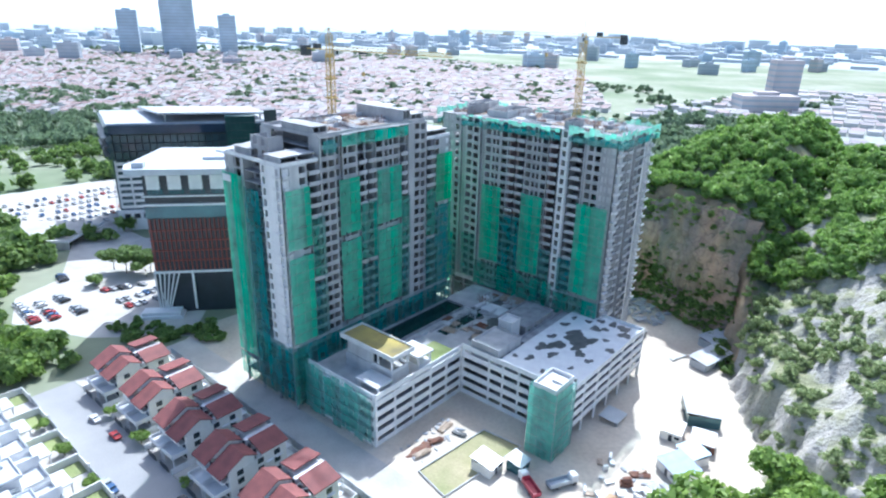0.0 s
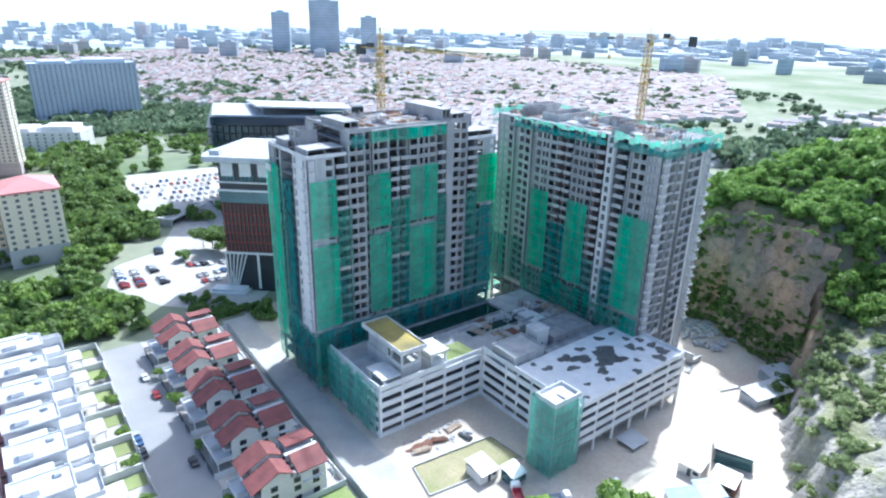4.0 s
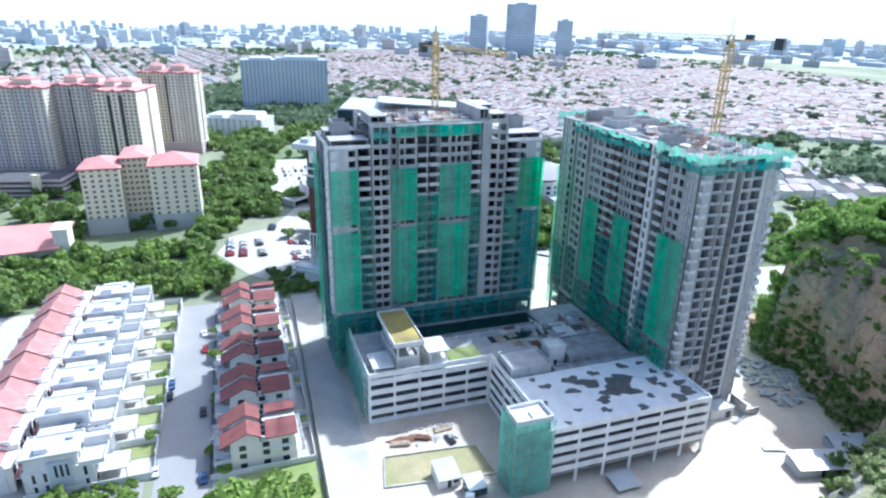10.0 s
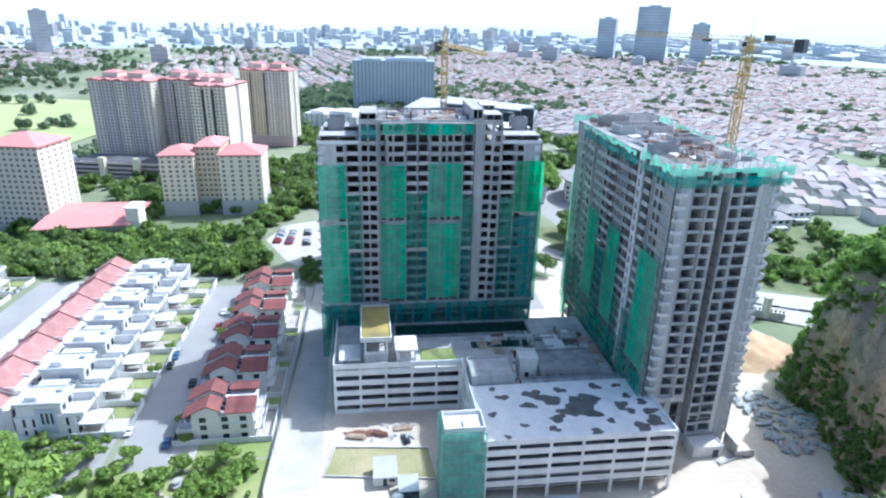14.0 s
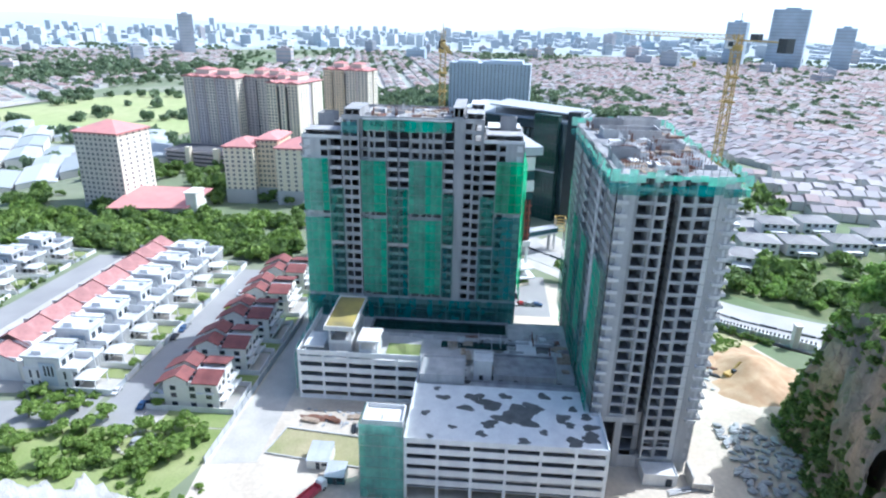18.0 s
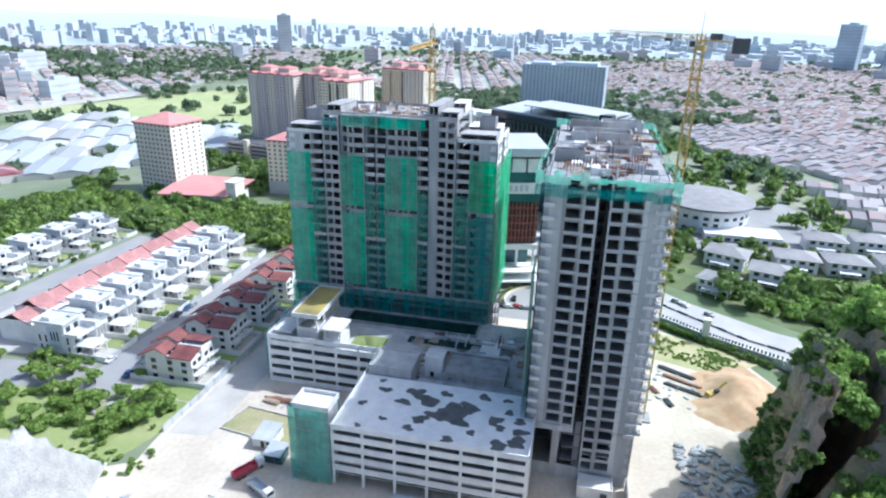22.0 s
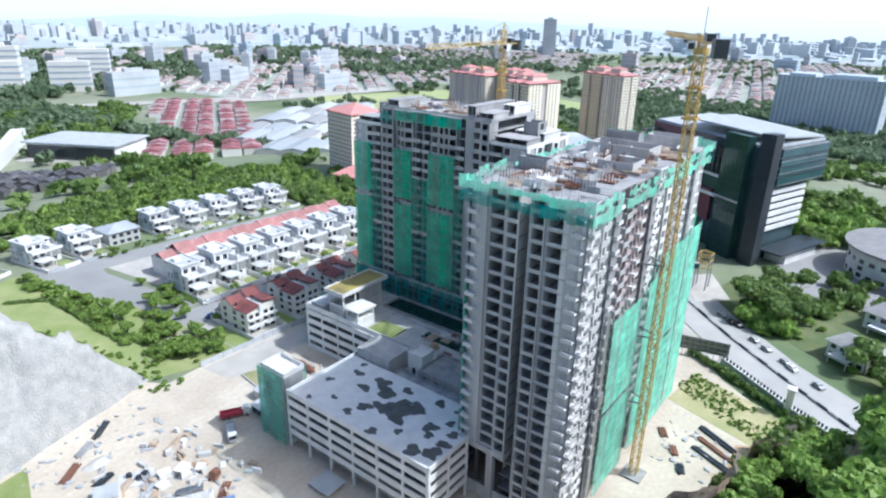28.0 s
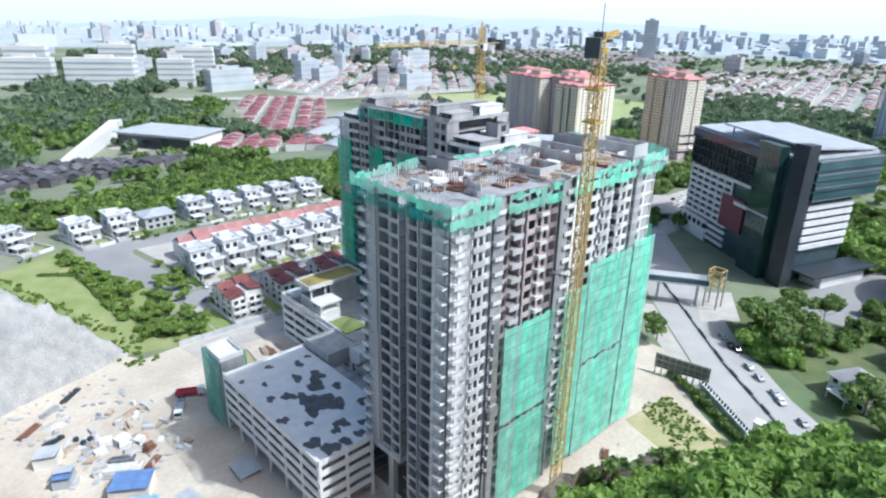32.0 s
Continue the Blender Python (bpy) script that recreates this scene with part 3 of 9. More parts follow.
solid("backdrop", bd, glow_mat("milky_horizon_air", (0.74, 0.79, 0.83), (0.93, 0.95, 0.97), 0, 260, 1.0), "pale horizon haze painted as a glow", "backdrop", kind="structure")


# ---- trees ----
def crown_arrays(seed, leaves, size=0.26, flat_k=0.8):
    """Corners of many small leaf clumps over a lumpy crown of radius 1 standing on z = 0."""
    r = np.random.RandomState(seed)
    lobes = r.normal(size=(9, 3)) * 0.42
    lobes[:, 2] = np.abs(lobes[:, 2]) * 0.9 + 0.15
    rad = r.uniform(0.32, 0.55, 9)
    k = r.randint(0, 9, leaves)
    d = r.normal(size=(leaves, 3))
    d[:, 2] = d[:, 2] * 0.8 + 0.25
    d /= np.linalg.norm(d, axis=1)[:, None]
    c = lobes[k] + d * (rad[k] * r.uniform(0.72, 1.08, leaves))[:, None]
    c[:, 2] = c[:, 2] * flat_k + 0.45
    n = d + r.normal(size=(leaves, 3)) * 0.45
    n /= np.linalg.norm(n, axis=1)[:, None]
    a = np.cross(n, r.normal(size=(leaves, 3)))
    a /= np.linalg.norm(a, axis=1)[:, None]
    b = np.cross(n, a)
    s = (size * r.uniform(0.6, 1.25, leaves))[:, None]
    q = np.stack([c + a * s * 1.15, c - a * s * 0.65 + b * s + n * s * 0.25, c - a * s * 0.65 - b * s - n * s * 0.1], 1)
    return q.reshape(-1, 3)


CROWNS = [crown_arrays(s, 400, 0.225) for s in range(5)]
CROWNS_FAR = [crown_arrays(20 + s, 64, 0.45) for s in range(4)]
CROWNS_NEAR = [crown_arrays(40 + s, 1300, 0.125) for s in range(3)]
CROWNS_SCRUB = [crown_arrays(80 + s, 340, 0.20) for s in range(3)]
CROWNS_RIDGE = [crown_arrays(60 + s, 2200, 0.095) for s in range(2)]


def woods(name, spots, material, label, crowns=CROWNS):
    """Many crowns standing close together, as one mass of leaves."""
    r = np.random.RandomState(len(spots))
    vs = []
    for x, y, z, s in spots:
        a = r.uniform(0, math.tau)
        c, si = math.cos(a), math.sin(a)
        p = crowns[r.randint(len(crowns))]
        k = np.array([s, s, s * r.uniform(0.8, 1.15)])
        vs.append((p @ np.array([[c, si, 0], [-si, c, 0], [0, 0, 1]])) * k + np.array([x, y, z]))
    v = np.concatenate(vs)
    return tagged(new(name, raw_mesh(name, v, np.arange(len(v)).reshape(-1, 3), material)), label, "trees", kind="stuff")


def scatter(n, fx, fy, rng, size, keep=None, fz=None):
    out = []
    while len(out) < n:
        x, y = rng.uniform(*fx), rng.uniform(*fy)
        if keep is None or keep(x, y):
            out.append((x, y, float(fz(x, y)) if fz else float(ground_z(x, y)), rng.uniform(*size)))
    return out


def tree_kind(name, height, crown, material, label, seed):
    """A tree: tapered trunk with limbs, and a leafy crown."""
    t = thing(name, Matrix(), label, "tree")
    r = random.Random(seed)
    s = Shape()
    pts = [Vector((r.uniform(-.1, .1) * k, r.uniform(-.1, .1) * k, height * 0.62 * k / 4)) for k in range(5)]
    for k in range(4):
        s.bar(pts[k] - Vector((0, 0, 0.2 if k == 0 else 0)), pts[k + 1], 0.42 - 0.08 * k, 6)
    for k in range(6):
        a = k * 1.05 + r.uniform(-.3, .3)
        b = pts[2 + k % 3]
        s.bar(b, b + Vector((math.cos(a) * crown * 0.6, math.sin(a) * crown * 0.6, height * 0.22)), 0.14, 5)
    part("trunk", s, BARK, t)
    v = CROWNS_NEAR[seed % 3] * np.array([crown, crown, crown * 0.85]) + np.array([0, 0, height - crown * 1.35])
    part("crown", raw_mesh("crown", v, np.arange(len(v)).reshape(-1, 3), material), None, t)
    return t


# ---- unfinished towers ----
FLOOR = 3.08


def facade(tower, bays, z0, base_floors, opening_kind=None):
    """One elevation in tower axes: frame = (origin, along, outward). Each bay is a part with piers and spandrels round real openings."""
    for frame_o, along, out, u0, u1, dep, holes, nf, material in bays:
        def P(u, d, z):
            return (frame_o[0] + along[0] * u + out[0] * d, frame_o[1] + along[1] * u + out[1] * d, z)

        s = Shape()

        def fb(a, b, za, zb, d0, d1):
            n = len(s.v)
            s.v += [P(a, d0, za), P(b, d0, za), P(b, d1, za), P(a, d1, za), P(a, d0, zb), P(b, d0, zb), P(b, d1, zb), P(a, d1, zb)]
            s.f += [tuple(n + i for i in q) for q in ((3, 2, 1, 0), (4, 5, 6, 7), (0, 1, 5, 4), (1, 2, 6, 5), (2, 3, 7, 6), (3, 0, 4, 7))]

        top = z0 + nf * FLOOR
        cuts = [u0] + [c for h in holes for c in (u0 + h[0], u0 + h[1])] + [u1]
        for a, b in zip(cuts[0::2], cuts[1::2]):
            if b - a > 0.02:
                fb(a, b, z0, top, dep - 0.25, dep)
        for h in holes:
            a, b = u0 + h[0], u0 + h[1]
            for k in range(nf + 1):
                lo = z0 + (k - 1) * FLOOR + h[3] if k else z0
                hi = z0 + k * FLOOR + h[2] if k < nf else top
                fb(a, b, lo, hi, dep - 0.25, dep - 0.02)
        # party walls behind the bay's edges
        fb(u0 + 0.3, u0 + 0.5, z0, top, dep - 5, dep - 0.25)
        fb(u1 - 0.5, u1 - 0.3, z0, top, dep - 5, dep - 0.25)
        # floor edge line
        for k in range(nf + 1):
            fb(u0, u1, z0 + k * FLOOR - 0.12, z0 + k * FLOOR + 0.06, dep - 0.2, dep + 0.05)
        part("facade_bay", s, material, tower)


def net_panel(tower, o, along, out, u0, u1, z0, z1, material, seed, label="", ragged=0.4):
    """A hanging net: strips of cloth with folds, laced side by side, with an uneven top and bottom."""
    r = random.Random(seed)
    s = Shape()
    n = max(1, round((u1 - u0) / 1.8))
    rows = max(2, round((z1 - z0) / 2.6))
    w = (u1 - u0) / n
    for i in range(n):
        a, b = u0 + i * w, u0 + (i + 1) * w - 0.04
        ta, tb = z1 - r.uniform(0, ragged), z0 + r.uniform(0, ragged)
        cols = [a, (a + b) / 2, b]
        base = len(s.v)
        for j in range(rows + 1):
            z = tb + (ta - tb) * j / rows
            for k, u in enumerate(cols):
                d = 0.04 * r.uniform(-1, 1) + (0.05 if k == 1 else 0.0) + 0.05 * math.sin(j * 1.3 + i)
                s.v.append((o[0] + along[0] * u + out[0] * d, o[1] + along[1] * u + out[1] * d, z))
        for j in range(rows):
            for k in range(2):
                q = base + j * 3 + k
                s.f.append((q, q + 1, q + 4, q + 3))
    return part("safety_net", s, material, tower, label)


def scaffold(tower, o, along, out, u0, u1, z0, z1):
    """Steel tubes that carry a net: uprights, ledgers and short ties."""
    s = Shape()
    n = max(1, round((u1 - u0) / 2.4))
    P = lambda u, d, z: (o[0] + along[0] * u + out[0] * d, o[1] + along[1] * u + out[1] * d, z)
    for i in range(n + 1):
        u = u0 + (u1 - u0) * i / n
        s.bar(P(u, -0.12, z0), P(u, -0.12, z1 + 0.6), 0.09)
    k = z0
    while k < z1:
        s.bar(P(u0, 0.12, k), P(u1, 0.12, k), 0.07)
        k += FLOOR
    part("scaffold", s, STEEL, tower)["kind"] = "stuff"


W = lambda a, b: (a - 0.15, b + 0.15, 0.7, 2.55)        # window hole in a bay
B = lambda a, b: (a, b, 1.0, 2.8)          # balcony or wide hole behind a parapet
H = lambda a, b: (a, b, 0.55, 2.8)        # deep opening over a low sill
BF = lambda a, b: (a, b, 0.25, 2.85)       # open bay almost to the floor


def roof_clutter(tower, x0, y0, x1, y1, z, seed, n):
    """Formwork boards, props, starter bars and stacked planks left on an open roof deck."""
    r = random.Random(seed)
    for _ in range(n):
        x, y = r.uniform(x0, x1), r.uniform(y0, y1)
        k = r.random()
        s = Shape()
        if k < 0.52:
            l, a = r.uniform(2, 6), r.choice((0.0, 0.1, 1.57, 1.5, 0.6))
            for i in range(r.randint(4, 10)):
                o = Vector((math.cos(a + 1.57), math.sin(a + 1.57), 0)) * i * 0.4
                zz = z + 0.1 + 0.06 * (i % 3)
                s.bar(Vector((x, y, zz)) + o, Vector((x + math.cos(a) * l, y + math.sin(a) * l, zz + r.uniform(0, .35))) + o, 0.24)
            part("formwork_deck", s, r.choice((TIMBER, TIMBER, CONCRETE_PALE, RUSTY)), tower)["kind"] = "stuff"
        elif k < 0.66:
            dx, dy = r.choice(((0.7, 0), (0, 0.7)))
            for i in range(r.randint(5, 10)):
                s.bar((x + dx * i, y + dy * i, z), (x + dx * i + r.uniform(-.1, .1), y + dy * i, z + r.uniform(1.3, 2.8)), 0.12)
            part("starter_cage", s, r.choice((RUSTY, CONCRETE_WHITE)), tower)["kind"] = "stuff"
        elif k < 0.86:
            w, l, h = r.uniform(0.2, 0.35), r.uniform(2, 6), r.uniform(0.5, 1.7)
            if r.random() < 0.5:
                w, l = l, w
            s.box(x, y, z, x + w, y + l, z + h)
            part("upstand_wall", s, r.choice((CONCRETE_PALE, CONCRETE_WHITE, CONCRETE)), tower)
        else:
            w, l, h = r.uniform(1.5, 4), r.uniform(1.5, 4), r.uniform(0.25, 0.8)
            s.prism([(x, y), (x + w, y + 0.2), (x + w * 0.95, y + l), (x - 0.1, y + l * 0.9)], z, z + h)
            part("formwork_table", s, r.choice((CONCRETE_WHITE, TIMBER, CONCRETE_PALE)), tower)


def tower_mass(tower, L, D, z0, nf, wings, roof_mat):
    """Floor plates, inner core, wing roofs and parapets. wings: (x0, y0, x1, y1, floors)."""
    for x0, y0, x1, y1, n in wings:
        for k in range(n + 1):
            part("floor_slab", Shape().box(x0 + 0.3, y0 + 0.3, z0 + k * FLOOR - 0.18, x1 - 0.3, y1 - 0.3, z0 + k * FLOOR), CONCRETE, tower)
        if x1 - x0 > 9 and y1 - y0 > 9:
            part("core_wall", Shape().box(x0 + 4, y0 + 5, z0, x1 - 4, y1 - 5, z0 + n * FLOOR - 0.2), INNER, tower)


def parapet(tower, x0, y0, x1, y1, z, h, material, name="parapet"):
    s = Shape()
    for a in ((x0, y0, x1, y0 + 0.2), (x0, y1 - 0.2, x1, y1), (x0, y0 + 0.2, x0 + 0.2, y1 - 0.2), (x1 - 0.2, y0 + 0.2, x1, y1 - 0.2)):
        s.box(a[0], a[1], z, a[2], a[3], z + h)
    part(name, s, material, tower)


def balcony_mesh(w, d):
    s = Shape()
    s.box(0, -d, -0.15, w, 0, 0)
    s.box(0, -d, 0, w, -d + 0.12, 1.0)
    s.box(0, -d + 0.12, 0, 0.12, 0, 1.0)
    s.box(w - 0.12, -d + 0.12, 0, w, 0, 1.0)
    return s.mesh("balcony", CONCRETE_PALE)


# the wing along the houses: its long front looks over the car park deck
T1 = thing("tower_block", pose(-131, 91.5, 0, 0, 0, 90), "unfinished grey concrete apartment tower draped in green safety nets", "tower", "towers under construction")
Z1, N1 = 21.1, 19
F, R_, EL, ER = ((0, 0), (1, 0), (0, -1)), ((68.2, 26), (-1, 0), (0, 1)), ((0, 26), (0, -1), (-1, 0)), ((68.2, 0), (0, 1), (1, 0))
CP, CW, CG = CONCRETE_MID, CONCRETE_WHITE, CONCRETE_SHADED
facade(T1, [
    (*F, 0.0, 8.3, 0, [W(0.7, 2.4), W(5.9, 7.8)], 17, CONCRETE_PALE),
    (*F, 8.3, 12.5, -0.6, [BF(0.3, 3.9)], 17, CG),
    (*F, 12.5, 18.0, 0.5, [B(0.6, 2.4), B(2.9, 5.0)], 19, CP),
    (*F, 18.0, 20.7, -0.8, [W(1.0, 2.0)], 19, CG),
    (*F, 20.7, 26.3, 0.2, [W(0.5, 1.5), W(2.3, 4.9)], 19, CP),
    (*F, 26.3, 33.5, -0.7, [BF(0.3, 3.3), BF(3.9, 6.9)], 19, CG),
    (*F, 33.5, 43.7, 0.2, [W(0.4, 2.6), W(3.8, 4.8), W(5.7, 6.7), W(7.6, 9.8)], 19, CP),
    (*F, 43.7, 47.2, -0.7, [BF(0.3, 3.2)], 19, CG),
    (*F, 47.2, 49.6, 0.6, [], 19, CP),
    (*F, 49.6, 55.7, 0.5, [B(0.6, 2.7), W(3.6, 5.2)], 19, CP),
    (*F, 55.7, 60.2, -0.7, [BF(0.3, 4.2)], 17, CG),
    (*F, 60.2, 68.2, 0, [W(0.5, 2.2), W(5.8, 7.5)], 17, CONCRETE_PALE),
    # south end
    (*EL, 0.0, 9.0, 0, [W(1, 2.6), BF(4.4, 7.6)], 17, CP),
    (*EL, 9.0, 17.0, -3.0, [W(1.5, 3.0), W(5, 6.5)], 19, CG),
    (*EL, 17.0, 26.0, 0, [W(0.8, 1.7), W(6.6, 7.6)], 17, CW),
    # north end, white concrete standing in for sunlit walls
    (*ER, 0.0, 10.0, 0, [BF(2.0, 5.2), W(6.6, 8.6)], 17, CW),
    (*ER, 10.0, 15.0, -2.5, [W(1.6, 3.2)], 19, CG),
    (*ER, 15.0, 26.0, 0, [W(1.4, 3.4), BF(5, 8.4)], 17, CW),
    # rear
    *[(*R_, 68.2 - b, 68.2 - a, d, h, n, m) for a, b, d, h, n, m in (
        (0, 8.3, 0, [W(0.9, 2.6), W(5.2, 7.2)], 17, CP), (8.3, 12.5, -0.6, [BF(0.4, 3.8)], 17, CG), (12.5, 18, 0.5, [B(0.6, 2.4), B(2.9, 5)], 19, CP),
        (18, 26.3, 0, [W(1, 2.2), W(4, 6.4)], 19, CP), (26.3, 33.5, -0.7, [BF(0.3, 3.3), BF(3.9, 6.9)], 19, CG), (33.5, 43.7, 0.2, [W(0.5, 2.6), W(3.9, 4.7), W(7.7, 9.8)], 19, CP),
        (43.7, 55.7, 0, [BF(0.5, 3.2), B(6.0, 8.2), W(9.4, 11)], 19, CP), (55.7, 60.2, -0.7, [BF(0.3, 4.2)], 17, CG), (60.2, 68.2, 0, [W(0.5, 2.2), W(5.8, 7.5)], 17, CP))],
], Z1, 0)
tower_mass(T1, 68.2, 26, Z1, N1, [(0, 0, 12.5, 26, 17), (12.5, 0, 55.7, 26, 19), (55.7, 0, 68.2, 26, 17)], CG)
bal1, bal2, bal3 = balcony_mesh(3.6, 1.1), balcony_mesh(3.0, 1.1), balcony_mesh(4.2, 1.1)
for k in range(17):
    for me, u in ((bal1, 8.6), (bal2, 26.6), (bal2, 30.2), (bal2, 43.9), (bal3, 55.9)):
        part("balcony", me, None, T1).location = (u, 0.4, Z1 + k * FLOOR)
led1 = Shape().box(0, -0.95, -0.1, 1.5, 0.05, 0.05).box(0, -0.95, 0.05, 1.5, -0.85, 0.7).mesh("service_ledge", CONCRETE_WHITE)
for k in range(17):
    part("service_ledge", led1, None, T1).matrix_local = pose(0, 2.4, Z1 + k * FLOOR + 0.3, 0, 0, -90)
    part("service_ledge", led1, None, T1).matrix_local = pose(0.2, 0, Z1 + k * FLOOR + 0.3)
# lower frame down to the ground, shrouded
s = Shape()
for u in np.arange(0.4, 68.2, 5.6):
    for v in (0.3, 8.5, 17, 25.2):
        s.box(u, v, 0, u + 0.7, v + 0.7, Z1)
part("column_frame", s, CONCRETE, T1)
for z in (5.5, 9.5, 13.5, 17.4):
    part("floor_slab", Shape().box(0, 0, z - 0.3, 68.2, 26, z), CONCRETE, T1)
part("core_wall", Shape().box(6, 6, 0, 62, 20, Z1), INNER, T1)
part("transfer_beam", Shape().box(-0.1, -0.1, Z1 - 2.2, 68.3, 26.1, Z1 - 0.14), CONCRETE, T1)
zt = Z1 + 19 * FLOOR
parapet(T1, 12.5, 0.3, 55.7, 25.8, zt, 0.9, CP)
parapet(T1, 0.1, 0.1, 12.4, 25.9, Z1 + 17 * FLOOR, 1.0, CW)
parapet(T1, 55.8, 0.1, 68.1, 25.9, Z1 + 17 * FLOOR, 1.0, CW)
# roof houses and the flat caps of the end wings
for x0, y0, x1, y1, z, h, m in ((1.0, 1.2, 11.8, 8.2, Z1 + 17 * FLOOR, 2.2, CP), (1.5, 15, 11, 23, Z1 + 17 * FLOOR, 2.4, CP), (56.6, 1.2, 67.4, 8.6, Z1 + 17 * FLOOR, 2.2, CP), (57, 12, 67, 22, Z1 + 17 * FLOOR, 2.6, CW), (13, 2.5, 17.8, 16.5, zt, 2.4, CP), (46.5, 1, 49.6, 22, zt, 3.8, CP), (50.5, 1.5, 55.5, 10, zt, 2.2, CP), (51.5, 13, 55.5, 23, zt, 3.4, CW)):
    s = Shape()
    s.box(x0, y0, z, x0 + 0.25, y1, z + h).box(x1 - 0.25, y0, z, x1, y1, z + h).box(x0 + 0.25, y1 - 0.25, z, x1 - 0.25, y1, z + h)
    s.box(x0 + 0.25, y0 + 0.3, z, x1 - 0.25, y0 + 0.5, z + h * 0.35)
    s.box((x0 + x1) / 2 - 0.15, y0 + 0.3, z, (x0 + x1) / 2 + 0.15, y0 + 0.6, z + h)
    s.box(x0 - 0.2, y0 - 0.2, z + h, x1 + 0.2, y1 + 0.2, z + h + 0.25)
    part("roof_house", s, m, T1)
roof_clutter(T1, 18, 1, 46, 24, zt, 3, 70)
roof_clutter(T1, 1, 9, 11, 24, Z1 + 17 * FLOOR, 5, 10)
roof_clutter(T1, 57, 9, 67, 24, Z1 + 17 * FLOOR, 6, 10)
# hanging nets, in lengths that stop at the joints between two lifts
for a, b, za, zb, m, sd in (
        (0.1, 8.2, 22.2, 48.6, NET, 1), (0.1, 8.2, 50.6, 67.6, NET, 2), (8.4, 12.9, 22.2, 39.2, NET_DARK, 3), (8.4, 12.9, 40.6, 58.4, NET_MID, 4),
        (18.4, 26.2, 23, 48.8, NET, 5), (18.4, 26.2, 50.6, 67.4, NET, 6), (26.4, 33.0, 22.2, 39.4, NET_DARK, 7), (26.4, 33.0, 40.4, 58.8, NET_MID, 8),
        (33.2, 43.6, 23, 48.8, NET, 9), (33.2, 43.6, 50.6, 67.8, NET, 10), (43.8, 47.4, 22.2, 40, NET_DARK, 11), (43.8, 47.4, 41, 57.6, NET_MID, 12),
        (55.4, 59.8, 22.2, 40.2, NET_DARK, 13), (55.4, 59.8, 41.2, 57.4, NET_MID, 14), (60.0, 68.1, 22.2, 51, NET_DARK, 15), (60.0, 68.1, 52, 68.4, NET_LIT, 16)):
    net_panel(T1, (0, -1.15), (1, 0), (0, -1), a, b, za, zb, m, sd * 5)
    scaffold(T1, (0, -1.15), (1, 0), (0, -1), a, b, za, zb)
net_panel(T1, (0, -1.4), (1, 0), (0, -1), 19.5, 46.2, zt - 3.4, zt + 0.2, NET_MID, 10)
net_panel(T1, (0, -1.5), (1, 0), (0, -1), 13.0, 17.6, zt - 4.4, zt - 0.6, NET_DARK, 17)
part("guard_rail", Shape().bar((19.5, -1.4, zt + 0.3), (30, -1.4, zt + 0.6), 0.3).bar((30, -1.4, zt + 0.6), (46.2, -1.4, zt + 0.25), 0.3), CONCRETE_WHITE, T1)
net_panel(T1, (0, -1.6), (1, 0), (0, -1), 0.2, 68, 9, 21.8, NET_DARK, 11)
net_panel(T1, (-1.2, 26), (0, -1), (-1, 0), 0, 9.5, 12, 69, NET, 12, "green net with a small white banner near its top")
net_panel(T1, (-1.0, 26), (0, -1), (-1, 0), 9.6, 16.8, 12, 66, NET_DARK, 13)
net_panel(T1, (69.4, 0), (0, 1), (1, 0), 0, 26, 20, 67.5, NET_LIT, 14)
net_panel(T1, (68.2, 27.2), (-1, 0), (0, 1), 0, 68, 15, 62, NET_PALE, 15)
net_panel(T1, (-1.1, 26), (0, -1), (-1, 0), 0, 9.5, 2.5, 11.8, NET_MID, 18, ragged=1.5)
net_panel(T1, (-1.0, 26), (0, -1), (-1, 0), 9.6, 26.8, 3, 21.4, NET_DARK, 19, ragged=1.2)
net_panel(T1, (0, -1.3), (1, 0), (0, -1), -1.0, 4.0, 2, 21.6, NET_MID, 20, ragged=1.2)
part("banner", Shape().box(-1.5, 21.5, 66.2, -1.4, 25.4, 68.2), WHITE, T1, "blank white banner")

